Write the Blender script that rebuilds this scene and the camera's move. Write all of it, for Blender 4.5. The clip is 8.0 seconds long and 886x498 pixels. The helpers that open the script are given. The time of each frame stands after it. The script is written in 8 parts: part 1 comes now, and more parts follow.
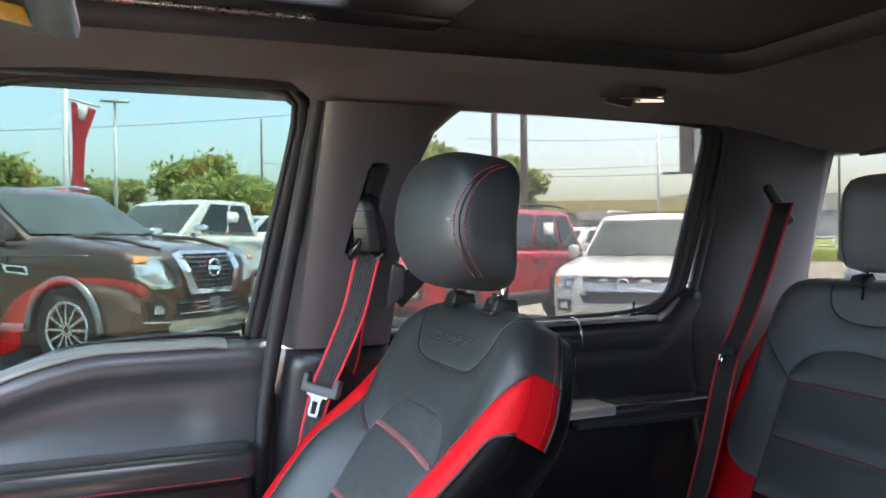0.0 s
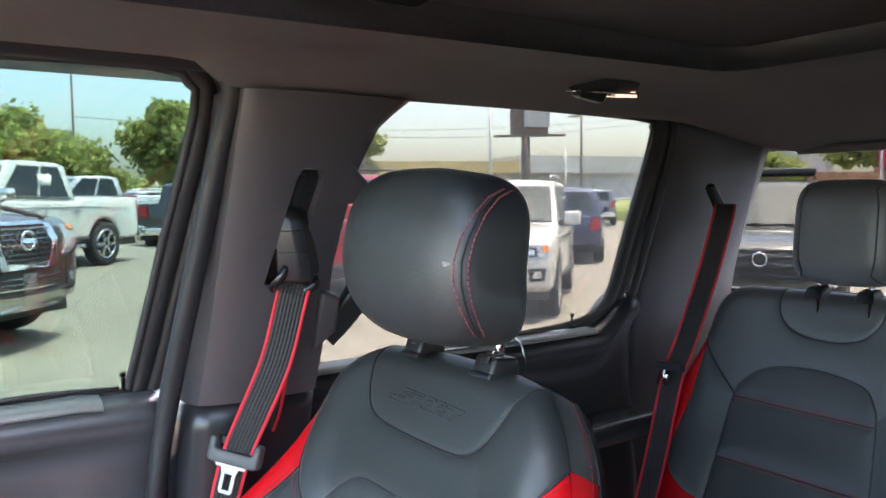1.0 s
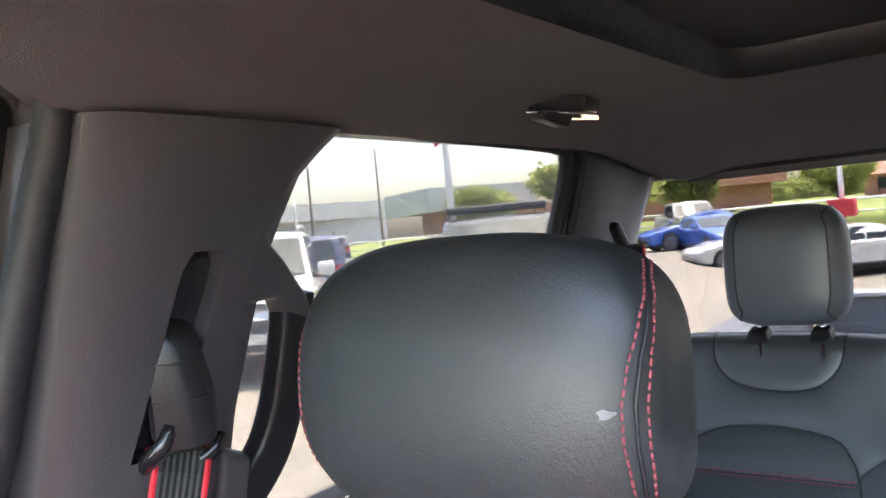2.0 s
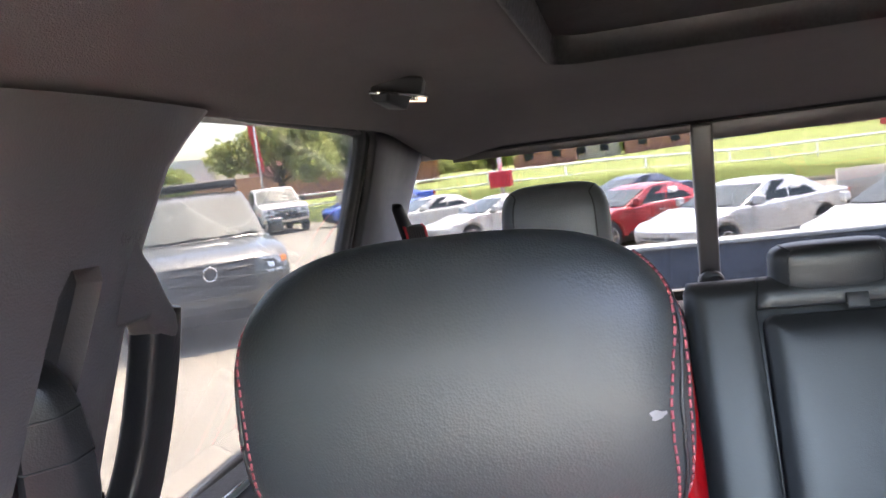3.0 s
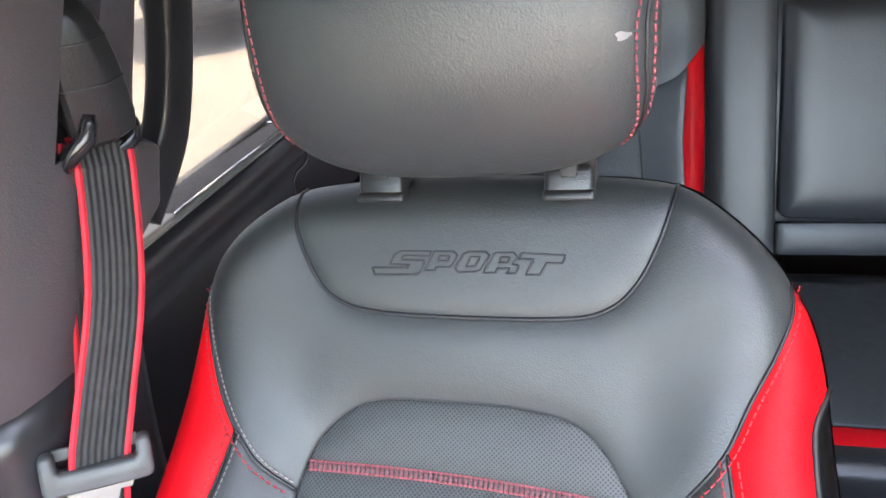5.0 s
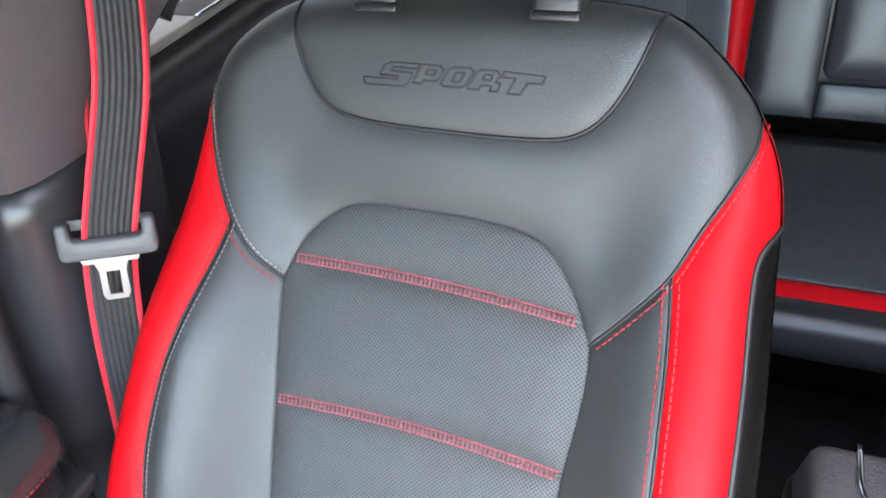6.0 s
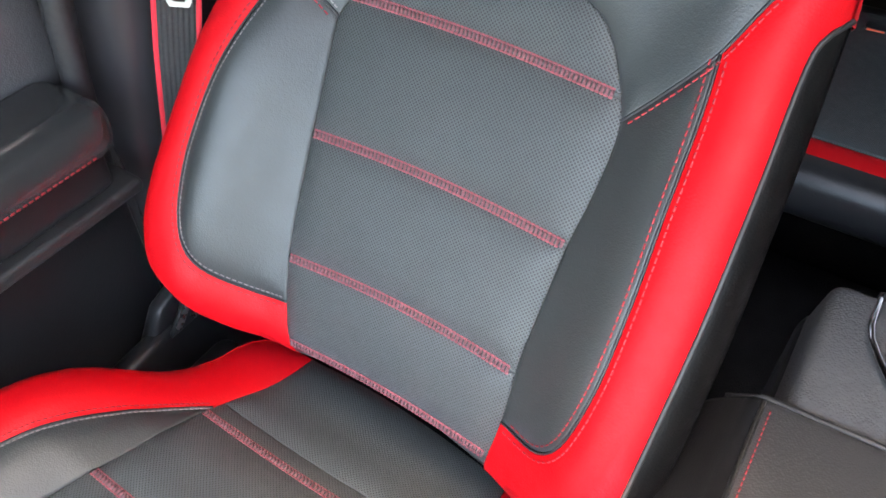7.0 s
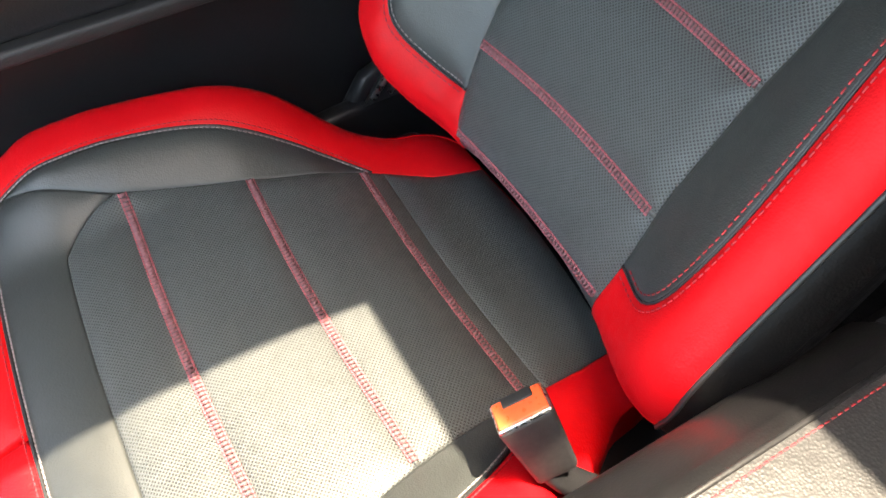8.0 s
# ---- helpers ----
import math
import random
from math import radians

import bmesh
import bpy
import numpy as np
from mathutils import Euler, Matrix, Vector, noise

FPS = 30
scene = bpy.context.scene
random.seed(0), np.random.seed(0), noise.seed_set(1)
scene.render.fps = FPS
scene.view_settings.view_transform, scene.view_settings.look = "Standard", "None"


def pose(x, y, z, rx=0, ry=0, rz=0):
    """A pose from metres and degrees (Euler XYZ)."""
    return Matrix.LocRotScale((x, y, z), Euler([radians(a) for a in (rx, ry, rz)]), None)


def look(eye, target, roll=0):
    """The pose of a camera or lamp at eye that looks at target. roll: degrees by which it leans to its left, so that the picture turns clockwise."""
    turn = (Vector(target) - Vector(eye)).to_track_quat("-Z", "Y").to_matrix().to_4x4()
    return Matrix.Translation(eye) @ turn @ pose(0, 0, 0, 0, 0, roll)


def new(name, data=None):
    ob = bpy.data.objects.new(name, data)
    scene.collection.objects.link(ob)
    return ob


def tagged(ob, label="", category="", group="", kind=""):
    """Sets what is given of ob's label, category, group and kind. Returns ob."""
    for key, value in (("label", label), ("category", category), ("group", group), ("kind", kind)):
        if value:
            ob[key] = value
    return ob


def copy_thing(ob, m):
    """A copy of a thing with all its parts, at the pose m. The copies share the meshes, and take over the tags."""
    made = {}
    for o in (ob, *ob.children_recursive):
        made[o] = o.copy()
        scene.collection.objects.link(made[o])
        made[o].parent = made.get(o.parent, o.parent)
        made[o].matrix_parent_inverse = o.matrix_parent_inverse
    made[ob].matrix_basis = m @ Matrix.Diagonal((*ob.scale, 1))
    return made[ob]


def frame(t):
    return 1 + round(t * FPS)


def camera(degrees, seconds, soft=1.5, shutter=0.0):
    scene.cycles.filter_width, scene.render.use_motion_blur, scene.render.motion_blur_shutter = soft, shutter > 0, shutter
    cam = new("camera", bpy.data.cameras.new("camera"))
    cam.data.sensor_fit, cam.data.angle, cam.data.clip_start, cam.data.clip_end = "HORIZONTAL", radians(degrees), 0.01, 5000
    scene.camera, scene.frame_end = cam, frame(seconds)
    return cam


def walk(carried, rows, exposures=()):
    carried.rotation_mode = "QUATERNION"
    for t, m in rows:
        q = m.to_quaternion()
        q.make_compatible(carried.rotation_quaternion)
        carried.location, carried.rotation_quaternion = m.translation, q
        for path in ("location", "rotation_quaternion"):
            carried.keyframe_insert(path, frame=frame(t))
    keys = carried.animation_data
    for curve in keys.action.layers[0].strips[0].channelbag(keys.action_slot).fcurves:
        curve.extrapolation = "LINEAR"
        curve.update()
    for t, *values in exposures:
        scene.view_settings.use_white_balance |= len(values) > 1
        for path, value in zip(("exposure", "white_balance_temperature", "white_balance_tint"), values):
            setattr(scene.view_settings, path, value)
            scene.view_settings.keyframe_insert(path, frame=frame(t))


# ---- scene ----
# ---------- camera ----------
cam = camera(59.6, 8.0, soft=1.6)
PATH = [
    (0, (1.139, -0.432, 1.577), (-0.713, 0.32, 1.552), -0.6),
    (0.5, (0.972, -0.485, 1.642), (-0.776, 0.481, 1.534), -0.7),
    (1, (0.802, -0.475, 1.675), (-0.845, 0.652, 1.542), -0.5),
    (1.2, (0.715, -0.457, 1.689), (-0.898, 0.721, 1.591), -0.9),
    (2.3, (0.208, -0.401, 1.726), (-0.7, 1.379, 1.663), -6.8),
    (2.5, (0.163, -0.414, 1.738), (-0.572, 1.444, 1.655), -7.2),
    (3, (0.124, -0.432, 1.748), (-0.319, 1.508, 1.553), -7.2),
    (3.5, (0.128, -0.417, 1.75), (-0.265, 1.507, 1.372), -7.8),
    (4, (0.121, -0.425, 1.74), (-0.323, 1.441, 1.175), -8.3),
    (4.5, (0.128, -0.458, 1.718), (-0.375, 1.332, 0.982), -8.2),
    (4.7, (0.138, -0.472, 1.714), (-0.383, 1.286, 0.915), -8.0),
    (5.8, (0.22, -0.508, 1.705), (-0.408, 0.998, 0.548), -6.7),
    (6, (0.232, -0.51, 1.696), (-0.426, 0.94, 0.485), -6.2),
    (6.5, (0.261, -0.511, 1.676), (-0.449, 0.764, 0.309), -5.0),
    (7, (0.303, -0.558, 1.612), (-0.466, 0.613, 0.185), -1.0),
    (7.5, (0.36, -0.516, 1.545), (-0.627, 0.326, 0.023), -3.7),
    (8, (0.408, -0.525, 1.513), (-0.705, 0.062, -0.041), -2.9),
]
EXPOSURES = [(0.0, 4.95, 7100, 12), (1.2, 5.05, 6900, 14), (2.3, 5.45, 6900, 18), (3.5, 5.55, 6900, 20), (4.5, 5.75, 7500, 20), (5.8, 5.7, 7700, 16), (7.0, 5.3, 7800, 14), (8.0, 4.5, 8000, 10)]
walk(cam, [(t, look(eye, target, roll)) for t, eye, target, roll in PATH], EXPOSURES)

# ---------- daylight ----------
SUN_WAY = Vector((0.12, 0.25, 1.0)).normalized()
world = bpy.data.worlds.new("sky")
scene.world = world
world.use_nodes = True
wn = world.node_tree.nodes
sky = wn.new("ShaderNodeTexSky")
sky.sky_type = "NISHITA"
sky.sun_disc = False
sky.sun_elevation = math.asin(SUN_WAY.z)
sky.sun_rotation = math.atan2(SUN_WAY.x, SUN_WAY.y)
sky.air_density, sky.dust_density, sky.ozone_density = 1.0, 4.0, 1.0
world.node_tree.links.new(sky.outputs[0], wn["Background"].inputs[0])
wn["Background"].inputs[1].default_value = 0.15
sun_data = bpy.data.lights.new("sun", "SUN")
sun_data.energy, sun_data.angle, sun_data.color = 1.9, radians(0.6), (1.0, 0.93, 0.82)
sun = new("sun", sun_data)
sun.matrix_world = look(SUN_WAY * 30, (0, 0, 0))


# ---------- materials ----------
def links_of(m):
    return m.node_tree.nodes, m.node_tree.links


def material(name, color, rough=0.5, metal=0.0, vary=0.15, scale=8.0, grain=0.0, grain_scale=400.0, spec=0.5, coat=0.0, rough_vary=0.1, coords="Object", random_tint=0.0):
    """A surface with colour variation at two scales, a fine relief and an uneven gloss."""
    m = bpy.data.materials.new(name)
    m.use_nodes = True
    n, l = links_of(m)
    bsdf = n["Principled BSDF"]
    tc = n.new("ShaderNodeTexCoord")
    big = n.new("ShaderNodeTexNoise")
    big.inputs["Scale"].default_value = scale
    big.inputs["Detail"].default_value = 5
    small = n.new("ShaderNodeTexNoise")
    small.inputs["Scale"].default_value = scale * 9
    small.inputs["Detail"].default_value = 3
    for tex in (big, small):
        l.new(tc.outputs[coords], tex.inputs["Vector"])
    add = n.new("ShaderNodeMath")
    add.operation = "MULTIPLY_ADD"
    add.inputs[1].default_value = 0.4
    l.new(small.outputs[0], add.inputs[0])
    l.new(big.outputs[0], add.inputs[2])
    ramp = n.new("ShaderNodeMapRange")
    ramp.inputs[1].default_value, ramp.inputs[2].default_value = 0.4, 1.0
    ramp.inputs[3].default_value, ramp.inputs[4].default_value = 1 - vary, 1 + vary
    l.new(add.outputs[0], ramp.inputs[0])
    mix = n.new("ShaderNodeMix")
    mix.data_type, mix.blend_type = "RGBA", "MULTIPLY"
    mix.inputs["Factor"].default_value = 1.0
    mix.inputs["A"].default_value = (*color, 1)
    l.new(ramp.outputs[0], mix.inputs["B"])
    out = mix.outputs["Result"]
    if random_tint:
        info = n.new("ShaderNodeObjectInfo")
        hue = n.new("ShaderNodeHueSaturation")
        mr = n.new("ShaderNodeMapRange")
        mr.inputs[3].default_value, mr.inputs[4].default_value = 1 - random_tint, 1 + random_tint
        l.new(info.outputs["Random"], mr.inputs[0])
        l.new(mr.outputs[0], hue.inputs["Value"])
        l.new(out, hue.inputs["Color"])
        out = hue.outputs[0]
    l.new(out, bsdf.inputs["Base Color"])
    rr = n.new("ShaderNodeMapRange")
    rr.inputs[1].default_value, rr.inputs[2].default_value = 0.3, 0.75
    rr.inputs[3].default_value, rr.inputs[4].default_value = max(rough - rough_vary, 0.02), min(rough + rough_vary, 1)
    l.new(small.outputs[0], rr.inputs[0])
    l.new(rr.outputs[0], bsdf.inputs["Roughness"])
    bsdf.inputs["Metallic"].default_value = metal
    bsdf.inputs["Specular IOR Level"].default_value = spec
    bsdf.inputs["Coat Weight"].default_value = coat
    bsdf.inputs["Coat Roughness"].default_value = 0.05
    if grain:
        g = n.new("ShaderNodeTexVoronoi")
        g.inputs["Scale"].default_value = grain_scale
        l.new(tc.outputs[coords], g.inputs["Vector"])
        g2 = n.new("ShaderNodeTexNoise")
        g2.inputs["Scale"].default_value = grain_scale * 0.35
        l.new(tc.outputs[coords], g2.inputs["Vector"])
        both = n.new("ShaderNodeMath")
        both.operation = "ADD"
        l.new(g.outputs["Distance"], both.inputs[0])
        l.new(g2.outputs[0], both.inputs[1])
        bump = n.new("ShaderNodeBump")
        bump.inputs["Strength"].default_value = grain
        bump.inputs["Distance"].default_value = 0.001
        l.new(both.outputs[0], bump.inputs["Height"])
        l.new(bump.outputs[0], bsdf.inputs["Normal"])
    return m


def perforated(name, color, pitch=0.0038, hole=0.26):
    """Leather with a staggered grid of small punched holes, laid out on the part's own flat pattern."""
    m = material(name, color, 0.5, vary=0.12, scale=9, grain=0.25, grain_scale=700)
    n, l = links_of(m)
    bsdf = n["Principled BSDF"]
    uv = n.new("ShaderNodeUVMap")
    uv.uv_map = "flat"

    def dots(shift):
        sc = n.new("ShaderNodeVectorMath")
        sc.operation = "MULTIPLY_ADD"
        sc.inputs[1].default_value = (1 / pitch, 1 / pitch, 0)
        sc.inputs[2].default_value = (shift, shift, 0)
        l.new(uv.outputs[0], sc.inputs[0])
        fr = n.new("ShaderNodeVectorMath")
        fr.operation = "FRACTION"
        l.new(sc.outputs[0], fr.inputs[0])
        dist = n.new("ShaderNodeVectorMath")
        dist.operation = "DISTANCE"
        dist.inputs[1].default_value = (0.5, 0.5, 0)
        l.new(fr.outputs[0], dist.inputs[0])
        mr = n.new("ShaderNodeMapRange")
        mr.inputs[1].default_value, mr.inputs[2].default_value = hole * 0.6, hole
        l.new(dist.outputs["Value"], mr.inputs[0])
        return mr.outputs[0]

    least = n.new("ShaderNodeMath")
    least.operation = "MINIMUM"
    l.new(dots(0.0), least.inputs[0])
    l.new(dots(0.5), least.inputs[1])
    old = bsdf.inputs["Base Color"].links[0].from_socket
    mix = n.new("ShaderNodeMix")
    mix.data_type = "RGBA"
    mix.inputs["A"].default_value = (0.010, 0.010, 0.010, 1)
    l.new(least.outputs[0], mix.inputs["Factor"])
    l.new(old, mix.inputs["B"])
    l.new(mix.outputs["Result"], bsdf.inputs["Base Color"])
    bump = n.new("ShaderNodeBump")
    bump.inputs["Strength"].default_value = 0.6
    bump.inputs["Distance"].default_value = 0.0012
    l.new(least.outputs[0], bump.inputs["Height"])
    l.new(bsdf.inputs["Normal"].links[0].from_socket, bump.inputs["Normal"])
    l.new(bump.outputs[0], bsdf.inputs["Normal"])
    return m


def webbing(name, color):
    """Belt webbing with lengthwise ribs; the ribs run along the part's flat pattern."""
    m = material(name, color, 0.7, vary=0.2, scale=30)
    n, l = links_of(m)
    uv = n.new("ShaderNodeUVMap")
    uv.uv_map = "flat"
    wave = n.new("ShaderNodeTexWave")
    wave.inputs["Scale"].default_value = 60
    l.new(uv.outputs[0], wave.inputs["Vector"])
    bump = n.new("ShaderNodeBump")
    bump.inputs["Strength"].default_value = 0.7
    bump.inputs["Distance"].default_value = 0.0015
    l.new(wave.outputs["Fac"], bump.inputs["Height"])
    l.new(bump.outputs[0], n["Principled BSDF"].inputs["Normal"])
    return m


def glass(name, tint, gloss=0.02, smudge=0.0):
    """Thin window glass: tinted and clear, with a mirror reflection that grows at grazing angles."""
    m = bpy.data.materials.new(name)
    m.use_nodes = True
    n, l = links_of(m)
    n.remove(n["Principled BSDF"])
    clear = n.new("ShaderNodeBsdfTransparent")
    clear.inputs[0].default_value = (*tint, 1)
    shine = n.new("ShaderNodeBsdfGlossy")
    shine.inputs["Roughness"].default_value = gloss
    face = n.new("ShaderNodeLayerWeight")
    face.inputs[0].default_value = 0.5
    power = n.new("ShaderNodeMath")
    power.operation = "POWER"
    power.inputs[1].default_value = 4.0
    l.new(face.outputs["Facing"], power.inputs[0])
    fres = n.new("ShaderNodeMath")
    fres.operation = "MULTIPLY_ADD"
    fres.inputs[1].default_value, fres.inputs[2].default_value = 0.25, 0.030
    l.new(power.outputs[0], fres.inputs[0])
    mix = n.new("ShaderNodeMixShader")
    l.new(fres.outputs[0], mix.inputs[0])
    l.new(clear.outputs[0], mix.inputs[1])
    l.new(shine.outputs[0], mix.inputs[2])
    last = mix.outputs[0]
    if smudge:  # dust on the pane scatters some of the daylight
        dust = n.new("ShaderNodeBsdfTranslucent")
        dust.inputs[0].default_value = (0.85, 0.83, 0.78, 1)
        noise = n.new("ShaderNodeTexNoise")
        noise.inputs["Scale"].default_value = 6
        noise.inputs["Detail"].default_value = 4
        amount = n.new("ShaderNodeMath")
        amount.operation = "MULTIPLY"
        amount.inputs[1].default_value = smudge * 2
        l.new(noise.outputs[0], amount.inputs[0])
        over = n.new("ShaderNodeMixShader")
        l.new(amount.outputs[0], over.inputs[0])
        l.new(last, over.inputs[1])
        l.new(dust.outputs[0], over.inputs[2])
        last = over.outputs[0]
    l.new(last, n["Material Output"].inputs[0])
    return m


def glowing(name, color, power):
    m = bpy.data.materials.new(name)
    m.use_nodes = True
    bsdf = m.node_tree.nodes["Principled BSDF"]
    bsdf.inputs["Emission Color"].default_value = (*color, 1)
    bsdf.inputs["Emission Strength"].default_value = power
    return m


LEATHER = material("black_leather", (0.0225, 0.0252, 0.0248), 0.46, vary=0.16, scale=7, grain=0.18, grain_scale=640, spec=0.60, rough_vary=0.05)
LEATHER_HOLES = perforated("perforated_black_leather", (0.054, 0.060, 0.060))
# the front leathers again, lightened for the daylight on the rear seat
REAR_HOLES_LIT = perforated("rear_perforated_lit", (0.078, 0.085, 0.088))
REAR_LEATHER_LIT = material("rear_leather_lit", (0.060, 0.065, 0.069), 0.38, vary=0.14, scale=6, grain=0.2, grain_scale=450, spec=0.6, rough_vary=0.03)
# same black leather, darkened for the shade away from the window
MID_LEATHER_SHADED = material("middle_leather_shaded", (0.017, 0.018, 0.019), 0.36, vary=0.14, scale=6, grain=0.15, grain_scale=450, spec=0.5, rough_vary=0.03)
ARM_VINYL = material("armrest_vinyl", (0.020, 0.0205, 0.021), 0.21, vary=0.12, scale=7, grain=0.06, grain_scale=600, spec=0.5, rough_vary=0.03)
RED_LEATHER = material("red_leather", (0.52, 0.004, 0.008), 0.50, vary=0.08, scale=9, grain=0.2, grain_scale=520, spec=0.16)
RED_THREAD = material("red_thread", (0.27, 0.058, 0.070), 0.7, vary=0.25, scale=200)
SEAM_THREAD = material("dark_red_thread", (0.27, 0.008, 0.014), 0.7, vary=0.25, scale=200)
LADDER_THREAD = material("pink_grey_thread", (0.150, 0.056, 0.063), 0.7, vary=0.25, scale=200)
GREY_THREAD = material("grey_thread", (0.20, 0.165, 0.16), 0.7, vary=0.25, scale=200)
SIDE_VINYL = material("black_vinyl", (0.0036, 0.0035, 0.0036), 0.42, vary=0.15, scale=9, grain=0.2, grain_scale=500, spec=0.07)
PIPING = material("dark_piping", (0.012, 0.012, 0.013), 0.5, vary=0.2, scale=40)
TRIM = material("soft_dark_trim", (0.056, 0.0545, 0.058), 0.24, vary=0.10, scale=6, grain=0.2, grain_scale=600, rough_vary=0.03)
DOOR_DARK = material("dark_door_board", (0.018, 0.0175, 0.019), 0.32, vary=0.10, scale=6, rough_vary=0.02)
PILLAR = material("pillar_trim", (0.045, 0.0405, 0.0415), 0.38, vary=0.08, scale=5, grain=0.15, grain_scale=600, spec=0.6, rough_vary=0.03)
CORNER_TRIM = material("dark_corner_trim", (0.026, 0.0245, 0.0265), 0.40, vary=0.08, scale=5, grain=0.12, grain_scale=600, rough_vary=0.03)
PLASTIC = material("black_plastic", (0.011, 0.011, 0.012), 0.34, vary=0.12, scale=14, grain=0.12, grain_scale=500, spec=0.30, rough_vary=0.02)
GLOSSY = material("glossy_black_plastic", (0.010, 0.010, 0.011), 0.16, vary=0.10, scale=14, spec=0.55, rough_vary=0.03)
SATIN_BLACK = material("satin_black_plastic", (0.011, 0.011, 0.0115), 0.34, vary=0.10, scale=14, grain=0.15, grain_scale=700, rough_vary=0.03)
# sill colour raised to carry the window light reflected on it
SILL_LIT = material("sill_vinyl_lit", (0.155, 0.155, 0.145), 0.32, vary=0.08, scale=9, grain=0.1, grain_scale=600, rough_vary=0.03)
BRIGHT_TRIM = material("bright_trim", (0.52, 0.51, 0.47), 0.34, 0.15, vary=0.05, scale=20)
RUBBER = material("rubber_seal", (0.010, 0.010, 0.011), 0.6, vary=0.15, scale=20)
FRAME_DARK = material("dark_frame_trim", (0.013, 0.0125, 0.013), 0.55, vary=0.12, scale=12, grain=0.15, grain_scale=600, rough_vary=0.03)
HEADLINER = material("headliner_cloth", (0.094, 0.086, 0.089), 0.95, vary=0.10, scale=5, grain=0.5, grain_scale=900, spec=0.2)
SHADE = material("sunshade_cloth", (0.038, 0.036, 0.038), 0.95, vary=0.08, scale=5, grain=0.5, grain_scale=900, spec=0.2)
CARPET = material("carpet", (0.018, 0.018, 0.019), 0.98, vary=0.3, scale=30, grain=0.9, grain_scale=500, spec=0.1)
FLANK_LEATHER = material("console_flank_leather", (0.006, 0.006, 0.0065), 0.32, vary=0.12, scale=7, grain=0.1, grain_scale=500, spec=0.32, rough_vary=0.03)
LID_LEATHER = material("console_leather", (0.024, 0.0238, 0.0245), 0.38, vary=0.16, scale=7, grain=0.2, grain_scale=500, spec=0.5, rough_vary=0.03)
SUEDE = material("grey_suede_plastic", (0.038, 0.038, 0.040), 0.8, vary=0.2, scale=18, grain=0.6, grain_scale=420)
BELT = webbing("belt_webbing", (0.014, 0.014, 0.0145))
BELT_RED = webbing("red_belt_edge", (0.55, 0.015, 0.03))
CHROME = material("chrome", (0.75, 0.75, 0.76), 0.12, 1.0, vary=0.05, scale=20, rough_vary=0.05)
TONGUE = material("dull_steel", (0.20, 0.20, 0.21), 0.36, 1.0, vary=0.03, scale=20, rough_vary=0.02)
GRIP = material("grey_grip_plastic", (0.072, 0.075, 0.075), 0.5, vary=0.06, scale=20, grain=0.15, grain_scale=600)
SATIN = material("satin_metal", (0.55, 0.54, 0.52), 0.3, 1.0, vary=0.08, scale=20)
FRONT_GLASS = glass("green_door_glass", (0.218, 0.262, 0.256))
REAR_GLASS = glass("tinted_door_glass", (0.265, 0.27, 0.265), smudge=0.006)
BACK_GLASS = glass("tinted_back_glass", (0.26, 0.265, 0.265))
WINDSCREEN_GLASS = glass("green_windscreen_glass", (0.90, 0.92, 0.89))
ROOF_GLASS = glass("tinted_roof_glass", (0.66, 0.67, 0.66))
LENS = glowing("lamp_lens", (1.0, 0.66, 0.44), 0.055)
ORANGE = material("orange_red_button", (0.75, 0.09, 0.03), 0.35, vary=0.1, scale=30)
WHITE_MARK = material("scuff", (0.17, 0.165, 0.165), 0.7, vary=0.2, scale=200)
PAPER = material("white_sticker", (0.75, 0.75, 0.72), 0.6, vary=0.05, scale=20)
YELLOW = material("yellow_label", (0.75, 0.50, 0.05), 0.6, vary=0.05, scale=20)


# ---------- mesh helpers ----------
def thing(name, label, category, group="", kind="", at=(0, 0, 0)):
    ob = new(name)
    ob.location = at
    return tagged(ob, label, category, group, kind)


def mesh_of(name, verts, faces, mat, smooth=True):
    me = bpy.data.meshes.new(name)
    me.from_pydata([tuple(v) for v in verts], [], faces)
    me.materials.append(mat)
    if smooth:
        me.polygons.foreach_set("use_smooth", [True] * len(me.polygons))
    me.update()
    return me


def part(name, bm, mat, parent=None, label="", smooth=True, bevel=0.0):
    """Links a bmesh, a mesh or (verts, faces) as one object under a thing or a part."""
    if isinstance(bm, bpy.types.Mesh):
        me = bm
    elif isinstance(bm, tuple):
        me = mesh_of(name, bm[0], bm[1], mat, smooth)
    else:
        bmesh.ops.recalc_face_normals(bm, faces=bm.faces)
        me = bpy.data.meshes.new(name)
        bm.to_mesh(me)
        bm.free()
        me.materials.append(mat)
        if smooth:
            me.polygons.foreach_set("use_smooth", [True] * len(me.polygons))
    ob = new(name, me)
    if parent:
        ob.parent = parent
        ob.matrix_parent_inverse = Matrix.Translation(-parent.matrix_basis.translation) if parent.type == "EMPTY" else Matrix.Identity(4)
    if bevel:
        b = ob.modifiers.new("bevel", "BEVEL")
        b.width, b.segments, b.limit_method, b.angle_limit = bevel, 3, "ANGLE", radians(30)
        b.harden_normals = False
    if label:
        tagged(ob, label)
    return ob


def box(lo, hi, bm=None):
    bm = bm or bmesh.new()
    c = [(lo[i] + hi[i]) / 2 for i in range(3)]
    s = [abs(hi[i] - lo[i]) for i in range(3)]
    bmesh.ops.create_cube(bm, size=1, matrix=Matrix.Translation(c) @ Matrix.Diagonal((*s, 1)))
    return bm


